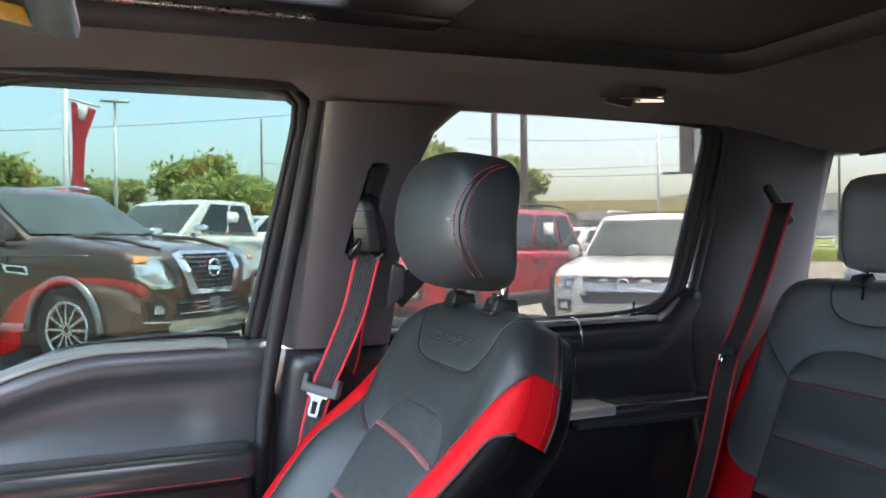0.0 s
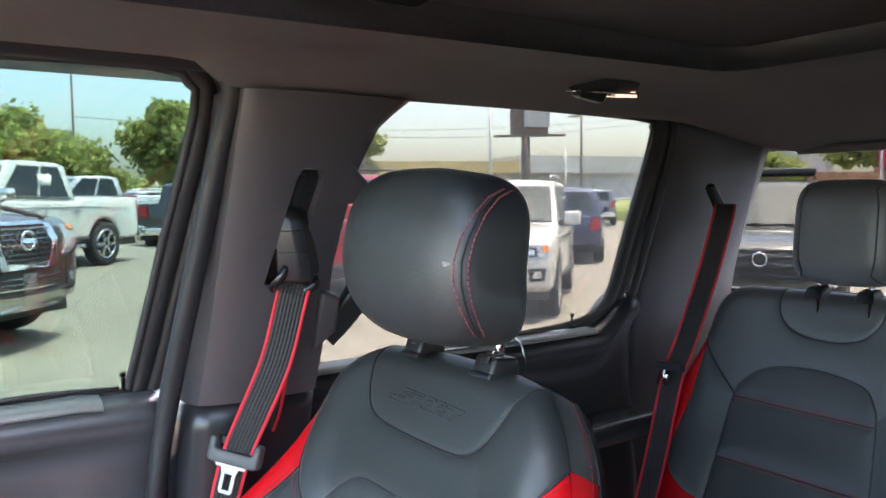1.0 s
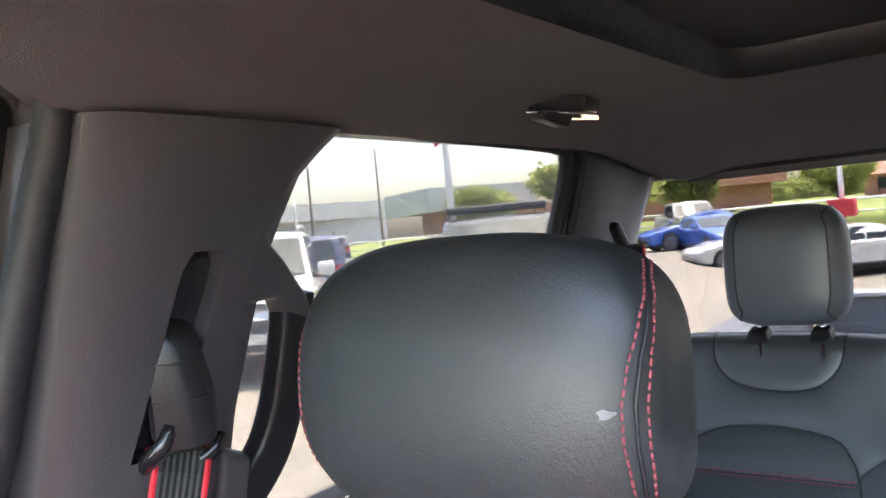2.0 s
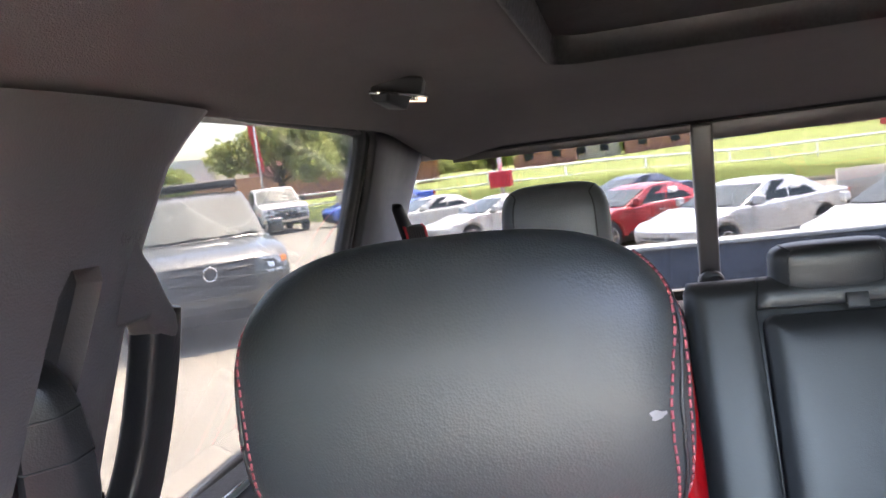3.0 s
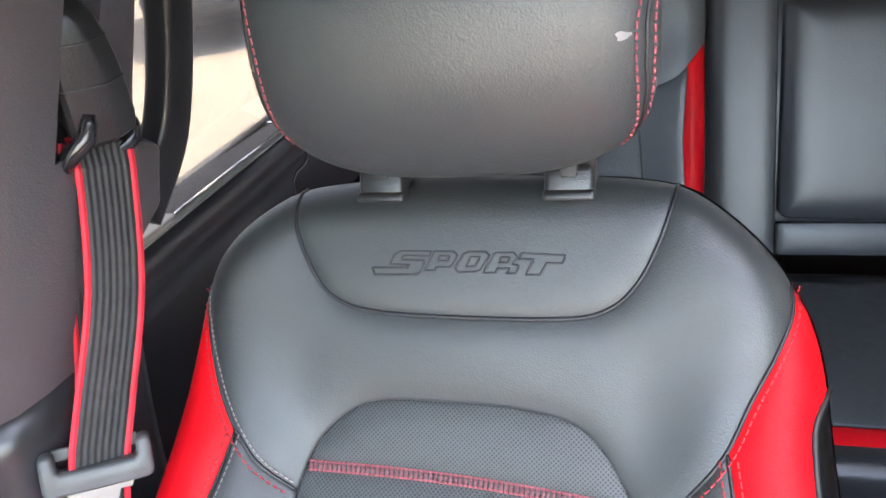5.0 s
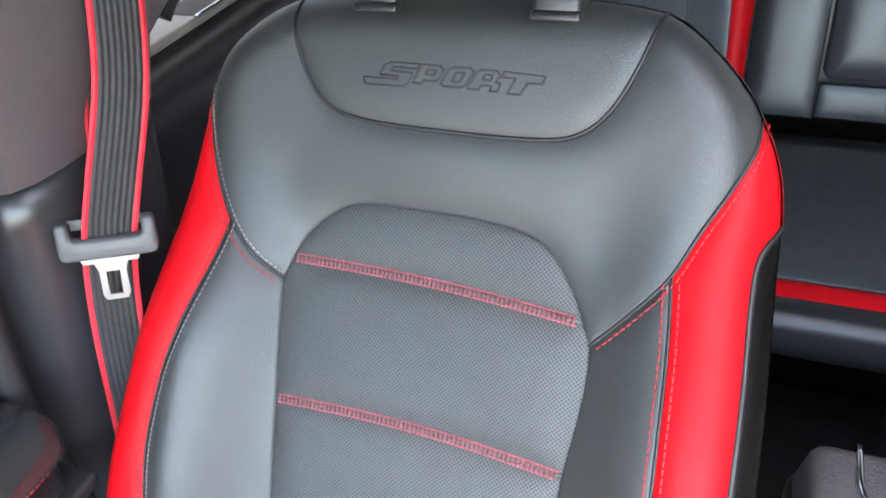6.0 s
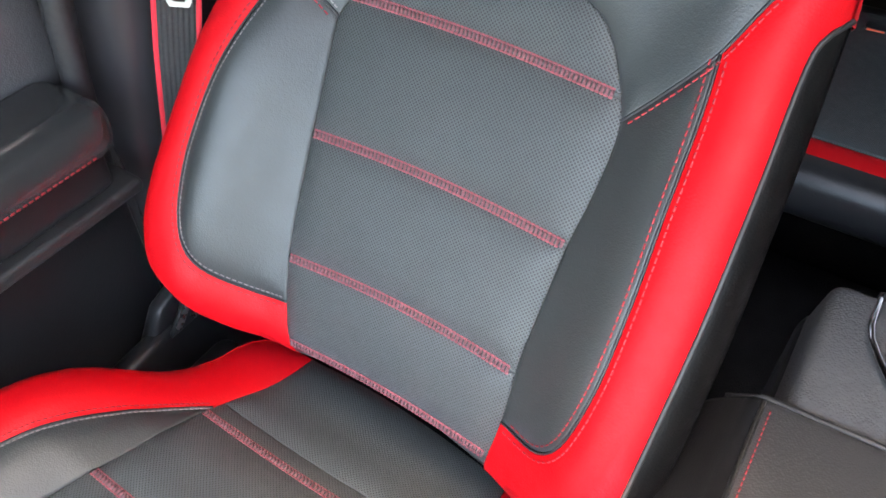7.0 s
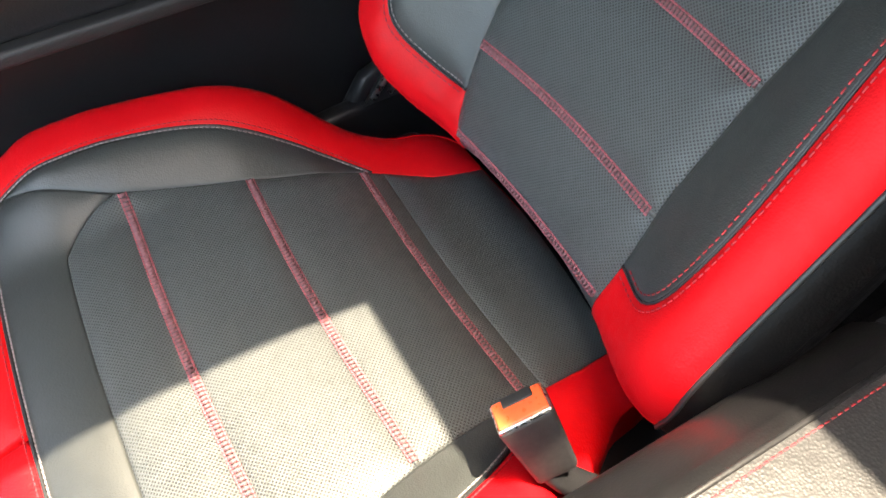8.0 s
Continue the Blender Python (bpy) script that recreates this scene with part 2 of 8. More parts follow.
def hull8(a, b, bm=None):
    """A solid between two quads a and b, corner by corner."""
    bm = bm or bmesh.new()
    va, vb = [bm.verts.new(p) for p in a], [bm.verts.new(p) for p in b]
    bm.faces.new(va[::-1])
    bm.faces.new(vb)
    for i in range(4):
        j = (i + 1) % 4
        bm.faces.new((va[i], va[j], vb[j], vb[i]))
    return bm


def slab(corners, thick, bm=None):
    """A plate on four corners, thick metres deep behind and before its plane."""
    p = [Vector(c) for c in corners]
    nrm = (p[1] - p[0]).cross(p[3] - p[0]).normalized() * (thick / 2)
    return hull8([q - nrm for q in p], [q + nrm for q in p], bm)


def bar(a, b, r, sides=8, bm=None, r2=None):
    bm = bm or bmesh.new()
    a, b = Vector(a), Vector(b)
    d = b - a
    m = Matrix.Translation((a + b) / 2) @ d.to_track_quat("Z", "Y").to_matrix().to_4x4()
    bmesh.ops.create_cone(bm, cap_ends=True, segments=sides, radius1=r, radius2=r if r2 is None else r2, depth=d.length, matrix=m)
    return bm


def smooth_line(points, step, closed=False):
    """A Catmull-Rom line through the points, cut at even steps."""
    p = [np.array(q, float) for q in points]
    n = len(p)
    out = []
    for i in range(n if closed else n - 1):
        if closed:
            a, b, c, d = p[i - 1], p[i], p[(i + 1) % n], p[(i + 2) % n]
        else:
            a, b, c, d = p[max(i - 1, 0)], p[i], p[i + 1], p[min(i + 2, n - 1)]
        k = max(2, int(np.linalg.norm(c - b) / step))
        for s in range(k):
            t = s / k
            out.append(0.5 * (2 * b + (c - a) * t + (2 * a - 5 * b + 4 * c - d) * t * t + (3 * b - a - 3 * c + d) * t**3))
    if not closed:
        out.append(p[-1])
    return np.array(out)


def tube(points, r, sides=8, closed=False, squash=1.0):
    """Verts and faces of a round rod along a line."""
    pts = [Vector(p) for p in points]
    verts, faces = [], []
    n = len(pts)
    for i, p in enumerate(pts):
        t = (pts[(i + 1) % n] - pts[i - 1]) if closed else (pts[min(i + 1, n - 1)] - pts[max(i - 1, 0)])
        q = t.to_track_quat("Z", "Y")
        for k in range(sides):
            a = 2 * math.pi * k / sides
            verts.append(p + q @ Vector((r * math.cos(a), r * squash * math.sin(a), 0)))
    for i in range(n if closed else n - 1):
        j = (i + 1) % n
        for k in range(sides):
            m = (k + 1) % sides
            faces.append((i * sides + k, i * sides + m, j * sides + m, j * sides + k))
    if not closed:
        faces += [tuple(range(sides))[::-1], tuple(range((n - 1) * sides, n * sides))]
    return verts, faces


def square_rod(points, wide, deep, edge):
    """Verts and faces of a rod with a soft-cornered square section; wide lies along y, deep along x."""
    pts = [Vector(p) for p in points]
    sec = [(wide, -deep + edge), (wide, deep - edge), (wide - edge * 0.3, deep - edge * 0.3), (wide - edge, deep), (-wide + edge, deep), (-wide + edge * 0.3, deep - edge * 0.3), (-wide, deep - edge), (-wide, -deep + edge), (-wide + edge * 0.3, -deep + edge * 0.3), (-wide + edge, -deep), (wide - edge, -deep), (wide - edge * 0.3, -deep + edge * 0.3)]
    verts, faces, n, k = [], [], len(pts), len(sec)
    for i, p in enumerate(pts):
        t = (pts[min(i + 1, n - 1)] - pts[max(i - 1, 0)]).normalized()
        out = (Vector((1, 0, 0)) - t * t.x).normalized()
        side = t.cross(out)
        verts += [p + side * a + out * b for a, b in sec]
    for i in range(n - 1):
        faces += [(i * k + a, i * k + (a + 1) % k, (i + 1) * k + (a + 1) % k, (i + 1) * k + a) for a in range(k)]
    return verts, faces + [tuple(range(k))[::-1], tuple(range((n - 1) * k, n * k))]


def ribbon(points, across, width, thick, mat, name, parent, label=""):
    """A flat strap along a line; across gives the sideways direction. Its flat pattern is width by length."""
    pts = [Vector(p) for p in points]
    acr = [Vector(a).normalized() for a in across] if isinstance(across, list) else [Vector(across).normalized()] * len(pts)
    verts, faces, uvs, run = [], [], [], 0.0
    for i, p in enumerate(pts):
        run += (p - pts[i - 1]).length if i else 0
        t = (pts[min(i + 1, len(pts) - 1)] - pts[max(i - 1, 0)]).normalized()
        a = (acr[i] - t * acr[i].dot(t)).normalized()
        nrm = a.cross(t) * thick / 2
        for s, o in ((-1, -1), (1, -1), (1, 1), (-1, 1)):
            verts.append(p + a * width / 2 * s + nrm * o)
            uvs.append((width / 2 * s, run))
    for i in range(len(pts) - 1):
        for k in range(4):
            m = (k + 1) % 4
            faces.append((i * 4 + k, i * 4 + m, i * 4 + 4 + m, i * 4 + 4 + k))
    faces += [(3, 2, 1, 0), tuple(len(verts) - 4 + k for k in range(4))]
    me = mesh_of(name, verts, faces, mat, smooth=False)
    lay = me.uv_layers.new(name="flat")
    for loop in me.loops:
        lay.data[loop.index].uv = uvs[loop.vertex_index]
    return part(name, me, mat, parent, label)


def edge_distance(pts, line):
    """Distance of each point to a closed line."""
    a, b = line, np.roll(line, -1, 0)
    ab = b - a
    best = np.full(len(pts), 1e9)
    for i in range(len(a)):
        t = np.clip(((pts - a[i]) @ ab[i]) / max(ab[i] @ ab[i], 1e-12), 0, 1)
        best = np.minimum(best, np.linalg.norm(pts - (a[i] + t[:, None] * ab[i]), axis=1))
    return best


def inside(pts, line):
    x, y = pts[:, 0], pts[:, 1]
    hit = np.zeros(len(pts), bool)
    for (x1, y1), (x2, y2) in zip(line, np.roll(line, -1, 0)):
        cross = ((y1 > y) != (y2 > y)) & (x < (x2 - x1) * (y - y1) / (y2 - y1 + 1e-15) + x1)
        hit ^= cross
    return hit


class Sheet:
    """A flat pattern in the air: origin, the ways of u and v, and a relief along the normal."""

    def __init__(self, origin, eu, ev, normal, relief):
        self.o, self.eu, self.ev, self.n = (np.array(q, float) for q in (origin, eu, ev, normal))
        self.relief = relief

    def place(self, uv, lift=0.0):
        uv = np.atleast_2d(uv)
        d = self.relief(uv) + lift
        return self.o + uv[:, :1] * self.eu + uv[:, 1:2] * self.ev + np.reshape(d, (-1, 1)) * self.n


def cover(name, sheet, outline, mat, parent, puff=0.006, soft=0.012, step=0.009, skirt=0.012, label=""):
    """A stuffed piece of cover cut along an outline in the sheet's pattern: full in the middle, drawn in at its seams."""
    from mathutils.geometry import delaunay_2d_cdt

    line = np.array(outline, float)
    dense = []
    for i in range(len(line)):
        a, b = line[i], line[(i + 1) % len(line)]
        k = max(1, int(round(np.linalg.norm(b - a) / (step * 0.8))))
        dense += [a + (b - a) * s / k for s in range(k)]
    line = np.array(dense)
    lo, hi = line.min(0), line.max(0)
    gx, gy = np.meshgrid(np.arange(lo[0], hi[0], step), np.arange(lo[1], hi[1], step * 0.866))
    gx = gx + (np.arange(gx.shape[0]) % 2)[:, None] * step / 2
    grid = np.stack([gx.ravel(), gy.ravel()], 1)
    grid = grid[inside(grid, line)]
    # rings of points that follow the seam, so that the roll into it is even
    area = 0.5 * np.sum(line[:, 0] * np.roll(line[:, 1], -1) - np.roll(line[:, 0], -1) * line[:, 1])
    way = np.roll(line, -1, 0) - np.roll(line, 1, 0)
    way /= np.linalg.norm(way, axis=1)[:, None] + 1e-12
    inward = np.stack([-way[:, 1], way[:, 0]], 1) * (1 if area > 0 else -1)
    rings = []
    for d in (0.25 * soft, 0.55 * soft, 0.95 * soft, 1.5 * soft):
        r = line + inward * d
        r = r[inside(r, line)]
        if len(r):
            rings.append(r[edge_distance(r, line) > d * 0.93])
    if len(grid):
        grid = grid[edge_distance(grid, line) > 1.5 * soft + step * 0.5]
    pts = np.concatenate([line] + rings + ([grid] if len(grid) else []))
    n = len(line)
    vs, _, fs, _, _, _ = delaunay_2d_cdt([Vector(p) for p in pts], [(i, (i + 1) % n) for i in range(n)], [], 1, 1e-7)
    uv = np.array([(v.x, v.y) for v in vs])
    dist = edge_distance(uv, line)
    lift = puff * (1 - np.exp(-((dist / soft) ** 1.2)))
    pos = sheet.place(uv, lift)
    verts = [tuple(p) for p in pos]
    faces = []
    for f in fs:
        a, b, c = (Vector(pos[i]) for i in f[:3])
        up = (b - a).cross(c - a).dot(Vector(sheet.n))
        faces.append(tuple(f) if up > 0 else tuple(f)[::-1])
    # the turned-in edge
    count = {}
    for f in faces:
        for i in range(len(f)):
            e = (f[i], f[(i + 1) % len(f)])
            count[e] = count.get(e, 0) + 1
    rim = [e for e in count if (e[1], e[0]) not in count]
    low = {}
    for a, b in rim:
        for i in (a, b):
            if i not in low:
                low[i] = len(verts)
                verts.append(tuple(pos[i] - sheet.n * skirt))
    for a, b in rim:
        faces.append((b, a, low[a], low[b]))
    me = mesh_of(name, verts, faces, mat)
    lay = me.uv_layers.new(name="flat")
    flat = list(map(tuple, uv)) + [None] * (len(verts) - len(uv))
    for i, j in low.items():
        flat[j] = tuple(uv[i])
    data = np.array([flat[loop.vertex_index] for loop in me.loops], float)
    lay.data.foreach_set("uv", data.ravel())
    return part(name, me, mat, parent, label)


def stitches(name, sheet, lines, mat, parent, lift=0.002, pitch=0.0065, length=0.0046, r=0.0009, slant=0.0):
    """A row of single thread stitches along each line of the pattern."""
    verts, faces = [], []
    for line in lines:
        line = np.array(line, float)
        seg = np.linalg.norm(np.diff(line, axis=0), axis=1)
        run = np.concatenate([[0], np.cumsum(seg)])
        for s in np.arange(pitch, run[-1] - pitch, pitch):
            ends = [np.array([np.interp(q, run, line[:, k]) for k in (0, 1)]) for q in (s - length / 2, s + length / 2)]
            a, b = (Vector(sheet.place(e, lift)[0]) for e in ends)
            up = Vector(sheet.n)
            side = (b - a).cross(up).normalized() * r
            a, b = a - side * slant, b + side * slant
            mid = (a + b) / 2 + up * r * 0.9
            i = len(verts)
            verts += [a - side, a + side, mid + side, mid - side, b - side, b + side, mid + side * 0.4 - up * r * 2, mid - side * 0.4 - up * r * 2]
            faces += [(i, i + 1, i + 2, i + 3), (i + 3, i + 2, i + 5, i + 4), (i, i + 3, i + 4, i + 7), (i + 1, i + 6, i + 5, i + 2)]
    me = mesh_of(name, verts, faces, mat)
    return tagged(part(name, me, mat, parent), kind="stuff")


def cord(name, sheet, line, r, mat, parent, lift=0.0):
    """A thin welt along a line of the pattern."""
    pts = sheet.place(np.array(line, float), lift)
    return part(name, tube(pts, r, 6), mat, parent)


def step01(a, b, x):
    t = np.clip((np.asarray(x, float) - a) / (b - a), 0, 1)
    return t * t * (3 - 2 * t)


def bowed(bow, q):
    """How far a stuffed block is drawn back at a height of -1 to 1: more below than above."""
    q = max(-1.0, min(1.0, q))
    return bow * q * q * (1.0 if q > 0 else 2.1)


def pillow(size, n_face=3.4, n_depth=3.2, cuts=14, bend=0.0, bow=0.0):
    """A stuffed block: verts and faces by side, from a cube drawn to a soft superellipse."""
    a, b, c = (s / 2 for s in size)
    bm = bmesh.new()
    bmesh.ops.create_cube(bm, size=2)
    bmesh.ops.subdivide_edges(bm, edges=bm.edges, cuts=cuts, use_grid_fill=True)
    for v in bm.verts:
        x, y, z = v.co
        r = ((abs(x) ** n_face + abs(z) ** n_face) ** (n_depth / n_face) + abs(y) ** n_depth) ** (1 / n_depth)
        v.co = Vector((x / r * a, y / r * b + bend * ((x / r) ** 2) + bowed(bow, z / r), z / r * c))
    return bm
# ---------- the cab ----------
MID = 0.5  # the truck's centre line


def gx(z):
    """Where the leaning side glass stands at a height."""
    return -0.42 + 0.325 * (z - 1.38)


def mirror_x(p):
    return (2 * MID - p[0], p[1], p[2])


def headliner_z(x, y):
    """The underside of the headliner: flat in the middle, rolled down at the sides and at the back."""
    side = min(x, 2 * MID - x)
    a, b = float(step01(-0.09, -0.20, side)), float(step01(0.75, 1.18, y))
    z = 1.868 - (0.046 - 0.034 * float(step01(-0.115, -0.17, y))) * a - 0.078 * b + 0.030 * a * b - 0.02 * float(step01(-0.45, -0.8, y))
    if side < -0.21:
        z += 0.05 * float(step01(-0.21, -0.30, side))
    return z


def rounded_rect(x0, y0, x1, y1, r, n=8):
    pts = []
    for cx, cy, a0 in ((x1 - r, y1 - r, 0), (x0 + r, y1 - r, 90), (x0 + r, y0 + r, 180), (x1 - r, y0 + r, 270)):
        for k in range(n + 1):
            a = radians(a0 + 90 * k / n)
            pts.append((cx + r * math.cos(a), cy + r * math.sin(a)))
    return np.array(pts)


def holed_sheet(outer, hole, step, height):
    """Verts and faces of a sheet over an outline, with one opening."""
    from mathutils.geometry import delaunay_2d_cdt

    def dense(line):
        out = []
        for i in range(len(line)):
            a, b = np.array(line[i]), np.array(line[(i + 1) % len(line)])
            k = max(1, int(np.linalg.norm(b - a) / step))
            out += [a + (b - a) * s / k for s in range(k)]
        return np.array(out)

    o, h = dense(outer), dense(hole)
    lo, hi = o.min(0), o.max(0)
    gxs, gys = np.meshgrid(np.arange(lo[0], hi[0], step), np.arange(lo[1], hi[1], step))
    g = np.stack([gxs.ravel(), gys.ravel()], 1)
    g = g[inside(g, o) & ~inside(g, h)]
    g = g[(edge_distance(g, o) > step * 0.4) & (edge_distance(g, h) > step * 0.4)]
    pts = np.concatenate([o, h, g])
    n, m = len(o), len(h)
    edges = [(i, (i + 1) % n) for i in range(n)] + [(n + i, n + (i + 1) % m) for i in range(m)]
    vs, _, fs, _, _, _ = delaunay_2d_cdt([Vector(p) for p in pts], edges, [], 1, 1e-7)
    uv = np.array([(v.x, v.y) for v in vs])
    faces = [tuple(f) for f in fs if not inside(uv[list(f)].mean(0)[None], h)[0]]
    return [(u, v, height(u, v)) for u, v in uv], faces


ROOF_HOLE = rounded_rect(0.065, -0.70, 2 * MID - 0.065, 0.560, 0.05)
ceiling = part("ceiling", holed_sheet([(-0.30, -0.86), (2 * MID + 0.30, -0.86), (2 * MID + 0.30, 1.20), (-0.30, 1.20)], ROOF_HOLE, 0.035, headliner_z), HEADLINER)
tagged(ceiling, "dark grey cloth headliner with a wide roof opening", "headliner", kind="structure")
sol = ceiling.modifiers.new("thickness", "SOLIDIFY")
sol.thickness, sol.offset = 0.006, 0
# lip round the roof opening
lip = [(x, y, headliner_z(x, y) + 0.0) for x, y in ROOF_HOLE]
verts, faces = [], []
for k, (dz, grow) in enumerate(((-0.004, 0.010), (-0.008, 0.0), (0.03, -0.012), (0.10, -0.012))):
    c = np.array([MID, -0.06])
    for (x, y, z) in lip:
        d = (np.array([x, y]) - c)
        d = d / np.linalg.norm(d)
        verts.append((x + d[0] * grow, y + d[1] * grow, z + dz))
nl = len(lip)
for k in range(3):
    for i in range(nl):
        j = (i + 1) % nl
        faces.append((k * nl + i, k * nl + j, (k + 1) * nl + j, (k + 1) * nl + i))
tagged(part("trim_roof_opening", (verts, faces), RUBBER), "black lip round the roof opening", "trim", kind="structure")

sunroof = thing("sunroof", "panoramic roof with dark cloth shade drawn over its rear", "sunroof")
part("sunshade", box((0.03, -0.010, 1.893), (2 * MID - 0.03, 0.62, 1.905)), SHADE, sunroof, "dark cloth shade", bevel=0.004)
# the shade's front edge steps back in the middle for its pull
part("shade_pull", box((0.34, -0.035, 1.886), (2 * MID - 0.34, -0.008, 1.907)), PLASTIC, sunroof, bevel=0.005)
for x0, x1 in ((0.137, 0.345), (2 * MID - 0.345, 2 * MID - 0.137)):
    part("shade_rail", box((x0, -0.165, 1.885), (x1, -0.008, 1.908)), PLASTIC, sunroof, bevel=0.006)
roof_glass = part("roof_glass", box((0.05, -0.78, 1.945), (2 * MID - 0.05, 0.64, 1.950)), ROOF_GLASS, sunroof, smooth=False)
roof_glass.visible_shadow = False
for side in (0, 1):
    xs = [(0.050, 0.137), (2 * MID - 0.137, 2 * MID - 0.050)][side]
    part("guide_rail", box((xs[0], -0.69, 1.884), (xs[1], -0.006, 1.909)), PLASTIC, sunroof, "dark guide rail", bevel=0.004)
    part("rail_strip", box((xs[0] + 0.03, -0.69, 1.8785), (xs[0] + 0.042, -0.19, 1.885)), SATIN, sunroof, "bright metal strip", bevel=0.002)
outer_roof = part("roof_panel", holed_sheet([(-0.34, -0.95), (2 * MID + 0.34, -0.95), (2 * MID + 0.34, 1.24), (-0.34, 1.24)], rounded_rect(0.03, -0.77, 2 * MID - 0.03, 0.63, 0.05), 0.12, lambda x, y: 1.955 - 0.04 * abs(x - MID) ** 3), PLASTIC)
tagged(outer_roof, "outer roof skin of the truck", "roof", kind="structure")
sol = outer_roof.modifiers.new("thickness", "SOLIDIFY")
sol.thickness, sol.offset = 0.01, 1

# ---------- side windows and doors ----------
FRONT_WIN = [(-0.232, 1.388), (-0.219, 1.405), (-0.184, 1.60), (-0.149, 1.795), (-0.158, 1.832), (-0.205, 1.850), (-0.45, 1.846), (-0.62, 1.832), (-0.85, 1.74), (-1.02, 1.58), (-1.16, 1.40), (-1.15, 1.30), (-0.90, 1.27), (-0.75, 1.295), (-0.65, 1.338), (-0.58, 1.366), (-0.51, 1.384), (-0.36, 1.396)]
REAR_WIN = [(0.075, 1.393), (0.080, 1.55), (0.100, 1.72), (0.118, 1.79), (0.175, 1.842), (0.42, 1.836), (0.745, 1.830), (0.785, 1.818), (0.795, 1.780), (0.788, 1.60), (0.783, 1.470), (0.765, 1.430), (0.690, 1.402), (0.50, 1.394)]


def loft(loops, closed_ends=False):
    verts, faces = [], []
    n = len(loops[0])
    for lp in loops:
        verts += [tuple(p) for p in lp]
    for k in range(len(loops) - 1):
        for i in range(n):
            j = (i + 1) % n
            faces.append((k * n + i, k * n + j, (k + 1) * n + j, (k + 1) * n + i))
    return verts, faces


def grown(line, d):
    """A closed outline moved outwards by d."""
    line = np.array(line, float)
    t = np.roll(line, -1, 0) - np.roll(line, 1, 0)
    t /= np.linalg.norm(t, axis=1)[:, None] + 1e-9
    nrm = np.stack([t[:, 1], -t[:, 0]], 1)
    area = 0.5 * np.sum(line[:, 0] * np.roll(line[:, 1], -1) - np.roll(line[:, 0], -1) * line[:, 1])
    return line + nrm * d * (1 if area > 0 else -1)


def window_set(line, flip, glass_mat, parent, seal_label):
    """Glass, rubber seal and inner surround of one door window."""
    m = mirror_x if flip else (lambda p: p)
    smooth = smooth_line(line, 0.02, closed=True)

    def ring(grow, dx):
        return [m((gx(z) + dx, y, z)) for y, z in grown(smooth, grow)]

    part("window_surround", loft([ring(0.022, -0.014), ring(0.006, -0.010), ring(0.006, 0.003), ring(0.010, 0.0075), ring(0.026, 0.009), ring(0.028, 0.004), ring(0.031, 0.004), ring(0.033, 0.0095), ring(0.046, 0.009), ring(0.052, 0.002), ring(0.06, -0.014)]), FRAME_DARK, parent, "dark window frame with a fine groove")
    part("window_seal", loft([ring(-0.004, -0.004), ring(-0.005, 0.004), ring(0.001, 0.010), ring(0.006, 0.006)]), RUBBER, parent, seal_label)
    mid = np.array(smooth)
    verts = [m((gx(z) - 0.002, y, z)) for y, z in mid] + [m((gx(z) + 0.002, y, z)) for y, z in mid]
    n = len(mid)
    g = part("window_glass", (verts, [tuple(range(n))[::-1], tuple(range(n, 2 * n))]), glass_mat, parent, "clean clear glass", smooth=False)
    g.visible_shadow = False


def sill_drop(y):
    """How far the window sill falls towards the windscreen."""
    return -0.13 * float(step01(-0.46, -0.95, y)) + 0.004


def door_panel(y0, y1, front, flip, parent):
    """The inner door skin: a soft ledge under the glass, a hollow, and the lower board."""
    m = mirror_x if flip else (lambda p: p)
    prof = [(-0.455, 1.375), (-0.428, 1.384), (-0.405, 1.384), (-0.380, 1.376), (-0.366, 1.360), (-0.364, 1.342), (-0.372, 1.328), (-0.385, 1.314), (-0.392, 1.298), (-0.394, 1.275), (-0.394, 1.230), (-0.388, 1.195), (-0.383, 1.12), (-0.372, 1.05), (-0.368, 0.90), (-0.375, 0.62), (-0.47, 0.62), (-0.49, 0.95), (-0.49, 1.30)]
    loops = []
    for y in np.linspace(y0, y1, 34):
        d = sill_drop(y) if front else 0.004 + 0.075 * float(step01(0.735, 0.845, y))
        end = 0.012 * (1 - float(step01(0, 0.03, min(y - y0, y1 - y))))
        deep = 0.024 * float(step01(-0.25, -0.36, y)) if front else 0.010 * float(step01(0.80, 0.72, y))
        loops.append([m((x - end - (deep * float(step01(1.345, 1.29, z)) * float(step01(1.13, 1.24, z)) if x > -0.42 else 0), y, z + d * float(step01(1.15, 1.33, z)))) for x, z in prof])
    v, f = loft(loops)
    n = len(prof)
    f += [tuple(range(n))[::-1], tuple(range(len(v) - n, len(v)))]
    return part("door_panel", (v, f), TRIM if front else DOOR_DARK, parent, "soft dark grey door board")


def lock_pin(x, y, z, parent):
    bm = bar((x, y, z - 0.012), (x, y, z + 0.020), 0.0028, 10)
    bar((x, y, z + 0.018), (x, y, z + 0.025), 0.0048, 10, bm)
    bar((x, y, z - 0.006), (x, y, z - 0.001), 0.0105, 16, bm, 0.008)
    part("lock_pin", bm, PLASTIC, parent, "small black lock pin")


def rounded_bar(lo, hi, name, mat, parent, bevel, label=""):
    return part(name, box(lo, hi), mat, parent, label, bevel=bevel)


